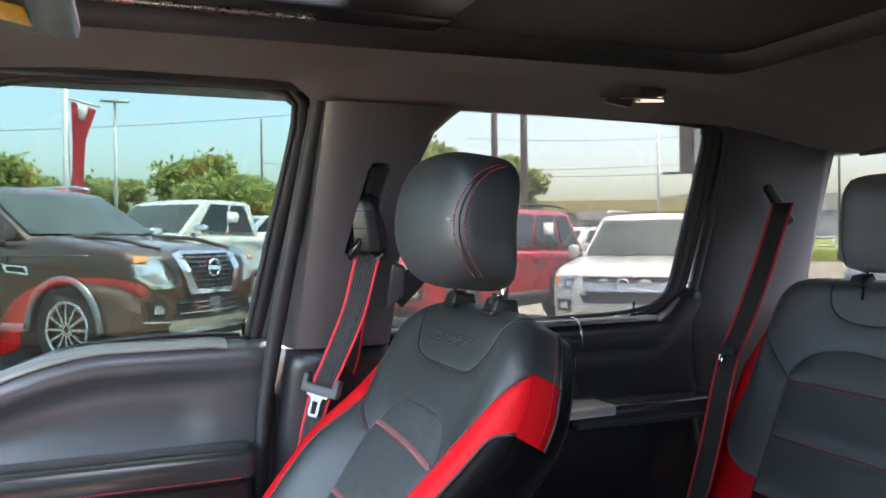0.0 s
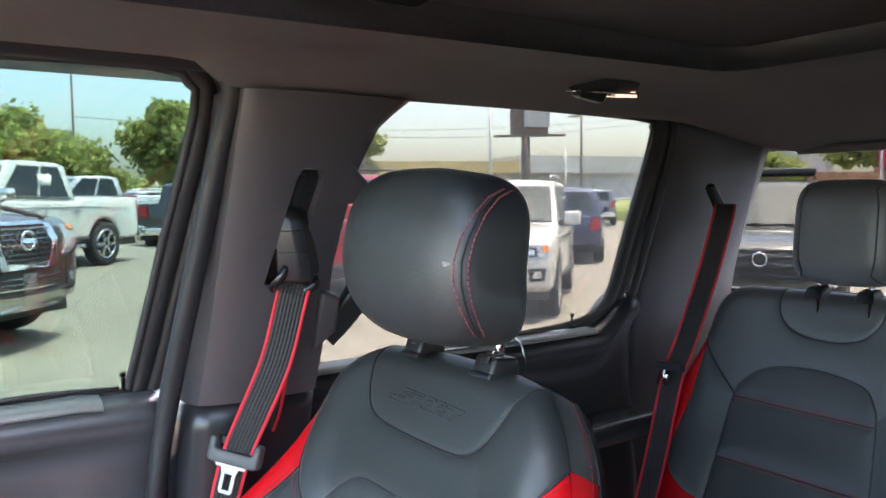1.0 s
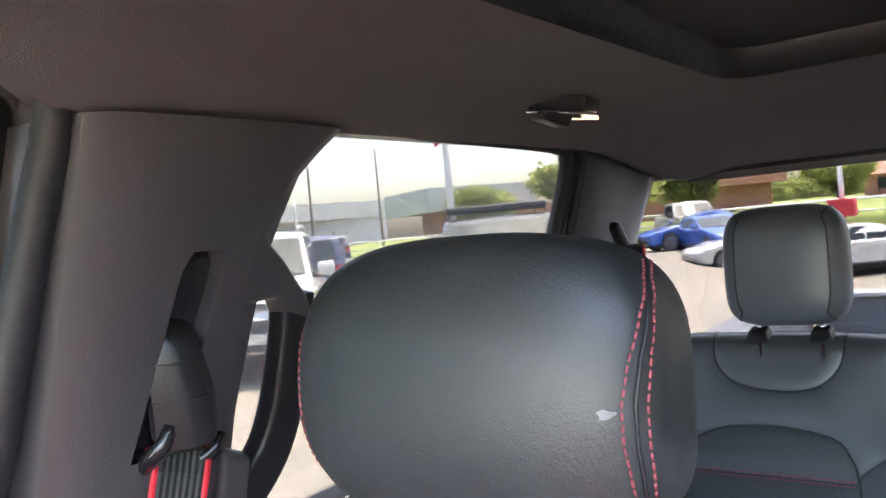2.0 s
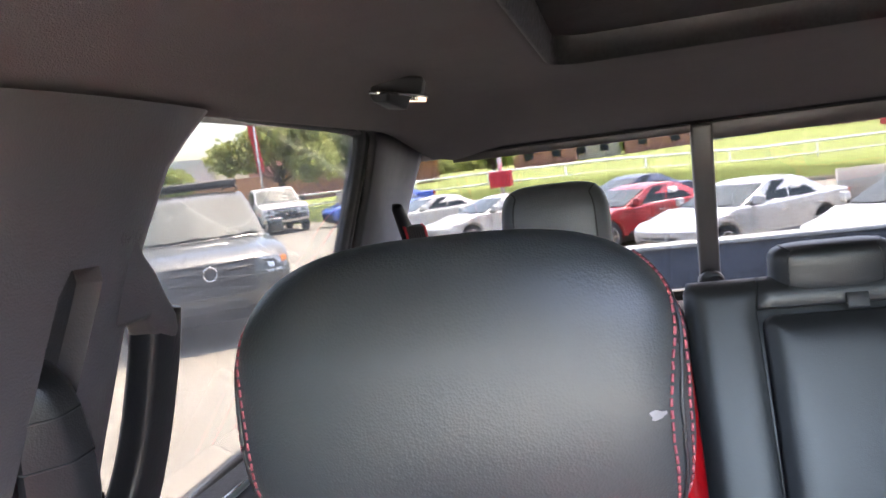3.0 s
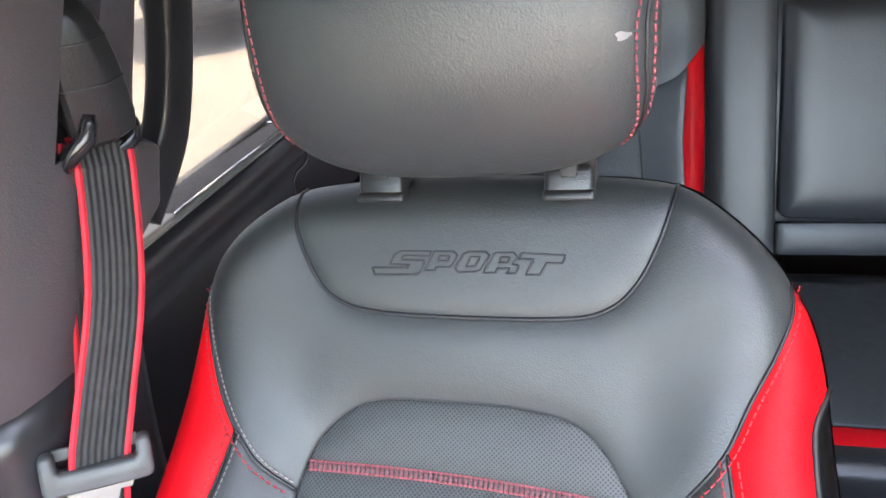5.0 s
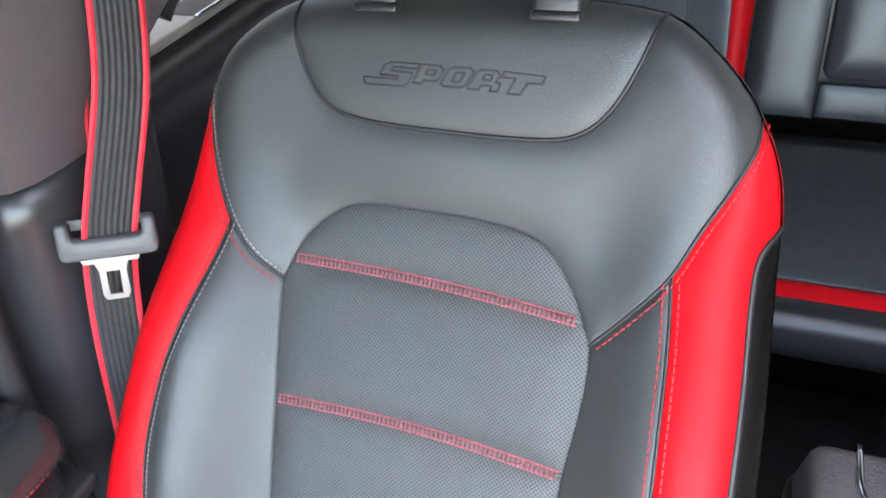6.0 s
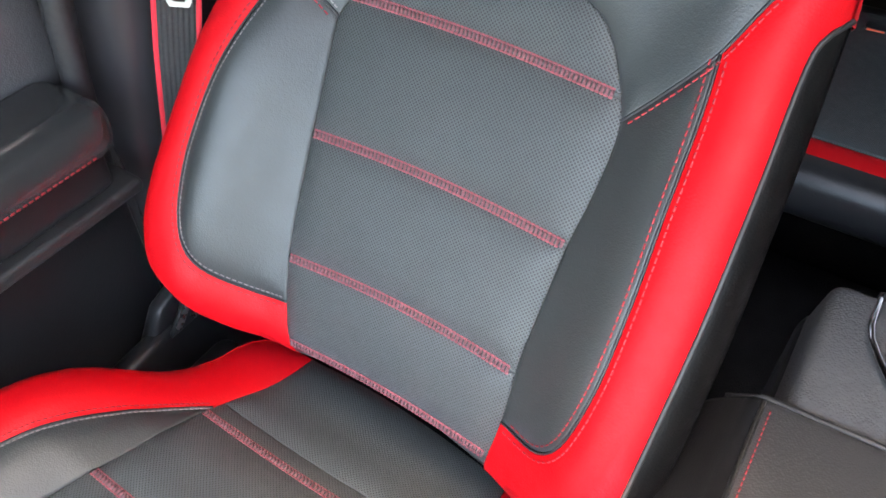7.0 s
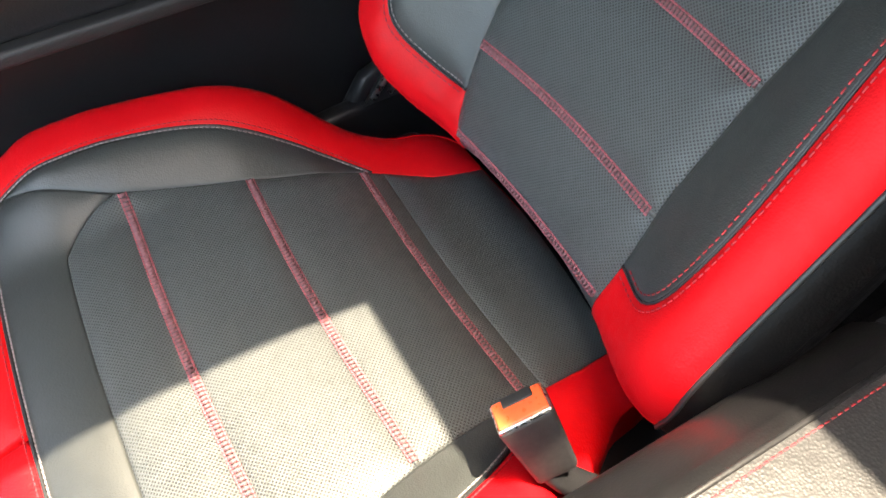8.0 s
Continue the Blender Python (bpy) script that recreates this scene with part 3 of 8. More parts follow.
for flip in (False, True):
    m = mirror_x if flip else (lambda p: p)
    door = thing("front_door", f"dark grey front {'driver' if flip else 'passenger'} door with green-tinted window", "truck door", at=m((-0.4, -0.6, 0.62)))
    door_panel(-1.18, -0.168, True, flip, door)
    window_set(FRONT_WIN, flip, FRONT_GLASS, door, "thin bright-edged rubber seal")
    lo, hi = m((-0.392, -1.05, 1.135)), m((-0.292, -0.215, 1.199))
    rounded_bar((min(lo[0], hi[0]), lo[1], lo[2]), (max(lo[0], hi[0]), hi[1], hi[2]), "armrest", ARM_VINYL, door, 0.024, "padded black armrest with red stitching")
    lo, hi = m((-0.390, -1.05, 1.085)), m((-0.318, -0.225, 1.140))
    rounded_bar((min(lo[0], hi[0]), lo[1], lo[2]), (max(lo[0], hi[0]), hi[1], hi[2]), "armrest_base", PLASTIC, door, 0.012)
    lo, hi = m((-0.385, -1.05, 1.070)), m((-0.306, -0.205, 1.088))
    rounded_bar((min(lo[0], hi[0]), lo[1], lo[2]), (max(lo[0], hi[0]), hi[1], hi[2]), "pocket_edge", FRAME_DARK, door, 0.006)
    part("lower_board", hull8([m(p) for p in ((-0.385, -1.15, 0.66), (-0.3665, -1.15, 0.66), (-0.3665, -0.20, 0.66), (-0.385, -0.20, 0.66))], [m(p) for p in ((-0.385, -1.15, 1.062), (-0.3625, -1.15, 1.062), (-0.3625, -0.20, 1.062), (-0.385, -0.20, 1.062))]), PLASTIC, door, "black plastic lower board", bevel=0.004)
    # pale strip for the reflected daylight; it stops where the brightness stops
    ledge = []
    for y in np.linspace(-0.95, -0.262, 24):
        z, thin = 1.3885 + sill_drop(y), 0.004 * (1 - float(step01(-0.262, -0.285, y)))
        ledge.append([m((x, y, z + dz - thin)) for x, dz in ((-0.424, -0.006), (-0.423, 0.0010), (-0.404, 0.0022), (-0.384, -0.0014), (-0.371, -0.0105), (-0.372, -0.016))])
    v, f = loft(ledge)
    part("sill_top", (v, f), SILL_LIT, door, "sill below the glass, paled for the window's reflection")
    foot = [m((gx(z) + 0.012, y, z + 0.006)) for y, z in ((-0.235, 1.390), (-0.36, 1.396), (-0.51, 1.386), (-0.58, 1.368), (-0.65, 1.340), (-0.75, 1.297), (-0.90, 1.272))]
    part("glass_strip", tube(smooth_line(foot, 0.02), 0.0042, 8), GLOSSY, door, "glossy black strip at the foot of the glass")
    if not flip:
        lock_pin(-0.415, -0.226, 1.393, door)
        flat = Sheet((-0.2915, 0, 1.149), (0, 1, 0), (0, 0, 1), (1, 0, 0), lambda q: 0 * q[:, 0])
        stitches("stitching", flat, [[(-1.0, 0), (-0.245, 0)]], SEAM_THREAD, door, lift=-0.002, r=0.0009)

    rear = thing("rear_door", f"dark rear door with silver trim and window behind the {'passenger' if not flip else 'driver'} seat", "truck door", at=m((-0.4, 0.5, 0.62)))
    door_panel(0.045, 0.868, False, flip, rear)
    window_set(REAR_WIN, flip, REAR_GLASS, rear, "black rubber seal")
    if not flip:
        lock_pin(-0.410, 0.690, 1.398, rear)
        rounded_bar((-0.40, 0.46, 1.150), (-0.300, 0.86, 1.205), "armrest", ARM_VINYL, rear, 0.022, "padded black armrest")
        rounded_bar((-0.388, 0.30, 1.184), (-0.292, 0.56, 1.2085), "pull_handle", BRIGHT_TRIM, rear, 0.008, "bright metal pull handle")
        # rear sill top, its reflected daylight put into a pale colour
        rounded_bar((-0.4225, 0.055, 1.378), (-0.370, 0.735, 1.3905), "sill_top", SILL_LIT, rear, 0.006, "sill below the glass, paled for the window's reflection")
        rounded_bar((-0.4235, 0.20, 1.3785), (-0.372, 0.505, 1.3925), "sill_pad", SUEDE, rear, 0.004, "grey pad let into the sill")
        edge = [(-0.425, 0.51, 1.3915), (-0.40, 0.51, 1.3935), (-0.372, 0.51, 1.388), (-0.358, 0.51, 1.365), (-0.356, 0.512, 1.335), (-0.366, 0.513, 1.322), (-0.386, 0.513, 1.30), (-0.388, 0.515, 1.22)]
        part("chrome_edge", tube(smooth_line(edge, 0.01), 0.0022, 6), CHROME, rear, "thin chrome edging")
        part("chrome_edge", tube([(-0.372, 0.20, 1.391), (-0.372, 0.35, 1.391), (-0.372, 0.51, 1.390)], 0.0018, 6), CHROME, rear, "thin chrome edging")


for flip in (False, True):
    m = mirror_x if flip else (lambda p: p)
    rail = part("roof_rail", hull8([m(p) for p in ((-0.37, -0.95, 1.848), (-0.235, -0.95, 1.848), (-0.235, 1.24, 1.848), (-0.37, 1.24, 1.848))], [m(p) for p in ((-0.37, -0.95, 1.965), (-0.20, -0.95, 1.965), (-0.20, 1.24, 1.965), (-0.37, 1.24, 1.965))]), PLASTIC)
    tagged(rail, "dark roof rail above the doors", "trim", kind="structure")

# ---------- pillars ----------
def bx(z):
    """The inner face of the centre pillar."""
    return -0.210 - 0.30 * (1.71 - z) if z > 1.37 else -0.312 - 0.10 * (1.37 - z)


FRONT_EDGE = ([0.60, 0.90, 1.37, 1.60, 1.83, 1.87], [-0.20, -0.190, -0.146, -0.128, -0.112, -0.110])
BACK_EDGE = ([0.60, 0.95, 1.24, 1.37, 1.45, 1.57, 1.66, 1.72, 1.78, 1.815, 1.845, 1.87], [0.02, 0.025, 0.028, 0.040, 0.046, 0.046, 0.058, 0.070, 0.096, 0.136, 0.182, 0.21])


def centre_pillar(flip):
    m = mirror_x if flip else (lambda p: p)
    pillar = thing("pillar_trim", "dark grey-brown moulded centre pillar between the doors", "pillar trim", kind="structure", at=m((-0.33, 0, 0.62)))
    for name, z0, z1, inset in (("upper_trim", 1.372, 1.820, 0.0), ("lower_trim", 0.62, 1.367, -0.003)):
        loops = []
        for z in np.linspace(z0, z1, 22):
            f, b = np.interp(z, *FRONT_EDGE), np.interp(z, *BACK_EDGE)
            x = bx(z) + inset - 0.004 * (z > 1.82)
            loop = [(x - 0.10, f - 0.012), (x - 0.04, f - 0.006), (x - 0.014, f + 0.004), (x - 0.003, f + 0.022)]
            loop += [(x + 0.004 * math.sin(math.pi * k / 5), f + 0.022 + (b - f - 0.044) * k / 5) for k in range(1, 5)]
            loop += [(x - 0.002, b - 0.014), (x - 0.009, b + 0.002), (x - 0.03, b + 0.010), (x - 0.10, b + 0.012)]
            loops.append([m((p[0], p[1], z)) for p in loop])
        v, f = loft(loops)
        n = len(loops[0])
        f += [tuple(range(n))[::-1], tuple(range(len(v) - n, len(v)))]
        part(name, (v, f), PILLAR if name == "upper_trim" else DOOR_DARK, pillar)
    lo, hi = m((-0.36, -0.118, 1.812)), m((-0.215, 0.11, 1.872))
    part("pillar_head", box((min(lo[0], hi[0]), lo[1], lo[2]), (max(lo[0], hi[0]), hi[1], hi[2])), RUBBER, pillar)
    return pillar


pillar = centre_pillar(False)
centre_pillar(True)
# sliding height adjuster of the belt
SLOT = [(-0.064, 1.552), (-0.026, 1.552), (-0.003, 1.638), (0.014, 1.705), (0.008, 1.716), (-0.020, 1.717), (-0.030, 1.702), (-0.042, 1.650)]


def carve(ob, outline, depth):
    """Sinks a pocket with upright walls into a pillar's trim."""
    n = len(outline)
    v = [(bx(z) + 0.02, y, z) for y, z in outline] + [(bx(z) - depth, y, z) for y, z in outline]
    bm = bmesh.new()
    vs = [bm.verts.new(p) for p in v]
    bm.faces.new(vs[:n])
    bm.faces.new(vs[n:][::-1])
    for k in range(n):
        q = (k + 1) % n
        bm.faces.new((vs[k], vs[n + k], vs[n + q], vs[q]))
    bmesh.ops.recalc_face_normals(bm, faces=bm.faces)
    me = bpy.data.meshes.new("pocket")
    bm.to_mesh(me)
    bm.free()
    cutter = new("pocket", me)
    mod = ob.modifiers.new("pocket", "BOOLEAN")
    mod.operation, mod.object, mod.solver = "DIFFERENCE", cutter, "EXACT"
    bpy.context.view_layer.update()
    done = bpy.data.meshes.new_from_object(ob.evaluated_get(bpy.context.evaluated_depsgraph_get()))
    ob.modifiers.remove(mod)
    bpy.data.objects.remove(cutter)
    done.set_sharp_from_angle(angle=radians(38))
    ob.data = done


upper = [c for c in pillar.children if c.name.startswith("upper_trim")][0]
carve(upper, SLOT, 0.020)
part("adjuster_slot", slab([(bx(z) - 0.0185, y, z) for y, z in ((-0.068, 1.548), (-0.020, 1.548), (0.016, 1.718), (-0.034, 1.718))], 0.002), PLASTIC, pillar, "sunk black slot", smooth=False)
part("slot_rail", slab([(bx(z) - 0.016, y, z) for y, z in ((-0.050, 1.56), (-0.040, 1.56), (-0.008, 1.71), (-0.018, 1.71))], 0.004), SATIN_BLACK, pillar, bevel=0.001)

# fairing and grab handle behind the pillar
grip = [(-0.240, 0.112, 1.668), (-0.247, 0.113, 1.635), (-0.258, 0.110, 1.590), (-0.270, 0.104, 1.545), (-0.279, 0.088, 1.508), (-0.292, 0.045, 1.460)]
part("grab_handle", square_rod(smooth_line(grip, 0.012), 0.0205, 0.0135, 0.006), PLASTIC, pillar, "moulded grab handle")
fair = [(0.030, 1.762), (0.048, 1.745), (0.067, 1.717), (0.085, 1.702), (0.102, 1.683), (0.120, 1.665), (0.128, 1.648), (0.120, 1.640), (0.092, 1.652), (0.082, 1.668), (0.050, 1.666), (0.030, 1.666)]
v = [(bx(z) - d, y, z) for d in (0.001, 0.028) for y, z in fair]
n = len(fair)
part("handle_root", (v, [tuple(range(n)), tuple(range(n, 2 * n))[::-1]] + [(i, n + i, n + (i + 1) % n, (i + 1) % n) for i in range(n)]), PILLAR, pillar, bevel=0.006)
part("handle_root", slab([(-0.268, 0.030, 1.540), (-0.262, 0.060, 1.525), (-0.282, 0.062, 1.470), (-0.292, 0.025, 1.440)], 0.022), PILLAR, pillar, bevel=0.008)


def letters(text, size, mat, name, parent, place, outline=0.0, thick=0.0006, shear=0.0, spread=1.0):
    """Built-in lettering as a mesh: place(x, y, z) sets each point of the lettering down."""
    cu = bpy.data.curves.new(name, "FONT")
    cu.body, cu.size, cu.align_x, cu.align_y, cu.shear, cu.space_character = text, size, "CENTER", "CENTER", shear, spread
    if outline:
        cu.fill_mode, cu.bevel_depth, cu.bevel_resolution, cu.resolution_u = "NONE", outline, 1, 4
    else:
        cu.extrude = thick
    ob = new(name + "_draft", cu)
    bpy.context.view_layer.update()
    me = bpy.data.meshes.new_from_object(ob.evaluated_get(bpy.context.evaluated_depsgraph_get()))
    bpy.data.objects.remove(ob)
    for v in me.vertices:
        v.co = Vector(place(*v.co))
    me.materials.clear()
    me.materials.append(mat)
    return part(name, me, mat, parent)


letters("AIRBAG", 0.0125, PILLAR, "lettering", pillar, lambda x, y, z: (bx(1.731 + y) + 0.0010 - 0.12 * max(0, x + 0.002) + z, 0.036 + x, 1.731 + y), thick=0.0006, shear=0.25)

# rear corner pillars
for flip in (False, True):
    m = mirror_x if flip else (lambda p: p)
    corner = thing("pillar_trim", "smooth grey corner pillar beside the back window", "pillar trim", kind="structure", at=m((-0.3, 1.0, 0.62)))
    loops = []
    for z in np.linspace(0.70, 1.835, 24):
        x = -0.272 - 0.29 * (1.81 - z) if z > 1.40 else -0.391 - 0.05 * (1.40 - z)
        yb = 1.185 + 0.25 * (1.76 - max(z, 1.40))
        edge = -0.262 - 0.50 * (1.78 - max(z, 1.45))
        loops.append([m(p) for p in [(x - 0.040, 0.850, z), (x - 0.030, 0.851, z), (x - 0.012, 0.862, z), (x - 0.001, 0.880, z), (x + 0.001, 0.96, z), (x + 0.002, 1.04, z), (x + 0.002, 1.11, z), ((x + edge) / 2 + 0.004, yb - 0.03, z), (edge - 0.006, yb + 0.004, z), (edge - 0.10, yb + 0.02, z)]])
    part("corner_trim", loft(loops), CORNER_TRIM, corner)
    seal = [m((gx(z) + 0.012, y, z)) for y, z in [(0.842, 1.20), (0.846, 1.35), (0.850, 1.50), (0.852, 1.65), (0.848, 1.78), (0.825, 1.835), (0.70, 1.852)]]
    part("door_seal", tube(smooth_line(seal, 0.03), 0.010, 8), RUBBER, corner, "rubber door seal")
    front_seal = [m((bx(z) - 0.035, y, z)) for y, z in [(-0.222, 0.75), (-0.200, 1.20), (-0.180, 1.37), (-0.156, 1.55), (-0.128, 1.75), (-0.118, 1.82), (-0.135, 1.858), (-0.22, 1.872), (-0.5, 1.865)]]
    part("door_seal", tube(smooth_line(front_seal, 0.03), 0.015, 8), RUBBER, corner, "rubber door seal")

# rear wall with the three-pane back window
def by(z):
    return 1.20 + 0.25 * (1.76 - z)


wall = thing("wall_rear", "dark rear cab wall under a three-pane back window", "wall", kind="structure", at=(MID, 1.25, 0.62))
part("wall_board", box((-0.45, 1.295, 0.62), (2 * MID + 0.45, 1.33, 1.428)), PLASTIC, wall)
part("header", hull8([(-0.32, by(1.777), 1.777), (2 * MID + 0.32, by(1.777), 1.777), (2 * MID + 0.32, by(1.777) + 0.04, 1.777), (-0.32, by(1.777) + 0.04, 1.777)], [(-0.32, by(1.86), 1.86), (2 * MID + 0.32, by(1.86), 1.86), (2 * MID + 0.32, by(1.86) + 0.05, 1.86), (-0.32, by(1.86) + 0.05, 1.86)]), PILLAR, wall)
part("header_strip", slab([(-0.16, by(1.79) - 0.008, 1.783), (2 * MID + 0.16, by(1.79) - 0.008, 1.783), (2 * MID + 0.16, by(1.80) - 0.012, 1.800), (-0.16, by(1.80) - 0.012, 1.800)], 0.006), RUBBER, wall)
window = thing("window_1", "sliding back window with dark frame and three panes", "window", kind="structure", at=(MID, 1.22, 1.43))
for x0, x1 in ((0.283, 0.325), (2 * MID - 0.325, 2 * MID - 0.283)):
    part("window_frame", slab([(x0, by(1.43) - 0.006, 1.43), (x1, by(1.43) - 0.006, 1.43), (x1, by(1.78) - 0.006, 1.78), (x0, by(1.78) - 0.006, 1.78)], 0.022), PILLAR, window, bevel=0.006)
part("window_frame", slab([(-0.44, by(1.42) - 0.004, 1.415), (2 * MID + 0.44, by(1.42) - 0.004, 1.415), (2 * MID + 0.44, by(1.433) - 0.004, 1.436), (-0.44, by(1.433) - 0.004, 1.436)], 0.02), PLASTIC, window)
for x0, x1, x2, x3 in ((-0.46, 0.29, 0.29, -0.29), (0.31, 2 * MID - 0.31, 2 * MID - 0.31, 0.31), (2 * MID - 0.29, 2 * MID + 0.46, 2 * MID + 0.29, 2 * MID - 0.29)):
    pane = part("pane", slab([(x0, by(1.43) + 0.004, 1.43), (x1, by(1.43) + 0.004, 1.43), (x2, by(1.79) + 0.004, 1.79), (x3, by(1.79) + 0.004, 1.79)], 0.004), BACK_GLASS, window, smooth=False)
    pane.visible_shadow = False
for x0, x1, z0 in ((-0.20, 0.284, 1.766), (0.324, 2 * MID - 0.324, 1.748), (2 * MID - 0.284, 2 * MID + 0.20, 1.766)):
    part("window_frame", slab([(x0, by(z0) - 0.006, z0), (x1, by(z0) - 0.006, z0), (x1, by(1.782) - 0.006, 1.782), (x0, by(1.782) - 0.006, 1.782)], 0.014), PILLAR, window, bevel=0.003)
bm = bar((0.304, by(1.45) - 0.045, 1.452), (0.304, by(1.45) - 0.004, 1.452), 0.026, 20)
box((0.284, by(1.44) - 0.036, 1.425), (0.324, by(1.44) - 0.006, 1.452), bm)
part("window_latch", bm, PLASTIC, window, "black sliding latch", bevel=0.006)

# floor, dashboard and windscreen close the cab
floor = part("floor", box((-0.47, -1.75, 0.56), (2 * MID + 0.47, 1.33, 0.62)), CARPET, None)
tagged(floor, "black carpeted cab floor", "floor", kind="structure")
dash = part("wall_front", box((-0.47, -1.75, 0.62), (2 * MID + 0.47, -1.15, 1.16)), PLASTIC, None, bevel=0.05)
tagged(dash, "plain dark dashboard closing the cab", "dashboard", kind="structure")
screen = thing("windscreen", "raked clear windscreen", "windscreen", kind="structure", at=(MID, -1.2, 1.5))
pane = part("pane", slab([(-0.40, -1.62, 1.15), (2 * MID + 0.40, -1.62, 1.15), (2 * MID + 0.24, -0.86, 1.90), (-0.24, -0.86, 1.90)], 0.005), WINDSCREEN_GLASS, screen, smooth=False)
pane.visible_shadow = False
for flip in (False, True):
    m = mirror_x if flip else (lambda p: p)
    part("screen_pillar", tube([m((-0.45, -1.62, 1.12)), m((-0.36, -1.18, 1.55)), m((-0.26, -0.84, 1.86))], 0.05, 10), PILLAR, screen)
visor = thing("sun_visor", "dark sun visor with a yellow warning label", "sun visor", at=(0.7, -0.6, 1.72))
part("visor_board", slab([(0.525, -0.462, 1.727), (1.00, -0.462, 1.727), (1.00, -0.66, 1.765), (0.525, -0.66, 1.765)], 0.016), TRIM, visor, bevel=0.006)
part("visor_arm", bar((0.95, -0.64, 1.76), (0.97, -0.66, 1.87), 0.006, 8), PLASTIC, visor)
part("warning_label", slab([(0.555, -0.490, 1.7225), (0.600, -0.490, 1.7225), (0.600, -0.56, 1.7360), (0.555, -0.56, 1.7360)], 0.001), YELLOW, visor, "yellow label")

# reading lamp and coat hook
lamp = thing("reading_lamp", "small lit reading lamp with black coat hook in the headliner", "lamp", at=(-0.11, 0.47, 1.853))
LAMP = Matrix.Translation((-0.108, 0.475, 1.856)) @ Euler((0, radians(9), radians(-12))).to_matrix().to_4x4() @ Matrix.Scale(1.12, 4)


def at_lamp(lo, hi):
    bm = box(lo, hi)
    bm.transform(LAMP)
    return bm


rhomb = [(-0.006, -0.066), (-0.026, -0.010), (-0.003, 0.066), (0.024, 0.004)]
part("bezel", hull8([LAMP @ Vector((x * 0.85, y * 0.9, -0.010)) for x, y in rhomb], [LAMP @ Vector((x, y, 0.010)) for x, y in rhomb]), PLASTIC, lamp, bevel=0.004)
part("bezel_edge", tube([LAMP @ Vector((x * 0.88, y * 0.93, -0.0095)) for x, y in smooth_line(rhomb + rhomb[:1], 0.03)[:-1]], 0.0020, 6, closed=True), CHROME, lamp, "thin bright edging")
part("lens", hull8([LAMP @ Vector(p) for p in ((-0.014, 0.010, -0.016), (0.012, 0.012, -0.016), (0.004, 0.056, -0.015), (-0.008, 0.056, -0.015))], [LAMP @ Vector(p) for p in ((-0.015, 0.008, -0.006), (0.013, 0.010, -0.006), (0.002, 0.052, -0.006), (-0.006, 0.052, -0.006))]), LENS, lamp, "glowing warm lens", bevel=0.002)
part("lens_divider", at_lamp((-0.016, 0.002, -0.0150), (0.016, 0.008, -0.008)), SATIN, lamp, bevel=0.001)
part("coat_hook", hull8([LAMP @ Vector(p) for p in ((-0.010, -0.050, -0.018), (0.010, -0.050, -0.018), (0.012, -0.008, -0.026), (-0.012, -0.008, -0.026))], [LAMP @ Vector(p) for p in ((-0.012, -0.052, -0.008), (0.012, -0.052, -0.008), (0.014, -0.002, -0.008), (-0.014, -0.002, -0.008))]), PLASTIC, lamp, "black folding hook", bevel=0.004)
# ---------- front passenger seat ----------
LEAN = radians(31)
BACK_O, BACK_V, BACK_N = (0.0, -0.24, 0.964), (0, math.sin(LEAN), math.cos(LEAN)), (0, -math.cos(LEAN), math.sin(LEAN))

# outline of the backrest, seen square on: across and up its face
BACK_LEFT = [(-0.149, 0.600), (-0.190, 0.577), (-0.220, 0.548), (-0.236, 0.515), (-0.248, 0.460), (-0.256, 0.400), (-0.266, 0.320), (-0.280, 0.215), (-0.289, 0.140), (-0.288, 0.085), (-0.269, 0.035), (-0.227, 0.005), (-0.170, -0.010)]
BACK_RIGHT = [(0.170, 0.600), (0.207, 0.576), (0.235, 0.548), (0.250, 0.526), (0.266, 0.494), (0.275, 0.455), (0.279, 0.400), (0.284, 0.320), (0.288, 0.215), (0.288, 0.140), (0.286, 0.080), (0.281, 0.024), (0.270, -0.014), (0.243, -0.032), (0.165, -0.030)]
OUTLINE = smooth_line(BACK_LEFT + [(-0.09, -0.012), (0.0, -0.012), (0.09, -0.020)] + BACK_RIGHT[::-1] + [(0.10, 0.609), (0.0, 0.612), (-0.08, 0.609)], 0.012, closed=True)


def back_relief(q):
    u, v = np.abs(q[:, 0] - 0.006), q[:, 1]
    bolster = 0.052 * step01(0.13, 0.225, u) * (1 - 0.80 * step01(0.26, 0.50, v)) * step01(-0.10, 0.06, v)
    dish = 0.010 * (u / 0.14).clip(0, 1) ** 2
    lumbar = 0.010 * np.exp(-(((v - 0.10) / 0.12) ** 2)) - 0.014 * np.exp(-(((v - 0.40) / 0.10) ** 2))
    d = edge_distance(q, OUTLINE)
    roll = 0.040 * (1 - np.sqrt(1 - (1 - np.clip(d / 0.042, 0, 1)) ** 2 * 0.98))
    return bolster + dish * 0.4 + lumbar - 0.008 - roll


BACK = Sheet(BACK_O, (1, 0, 0), BACK_V, BACK_N, back_relief)

seat = thing("front_seat", "black and red leather bucket seat with red stitching", "car seat", at=(0, -0.35, 0.62))
backrest = part("backrest", box((-0.2, 0.02, 1.0), (0.2, 0.09, 1.35)), PLASTIC, seat)

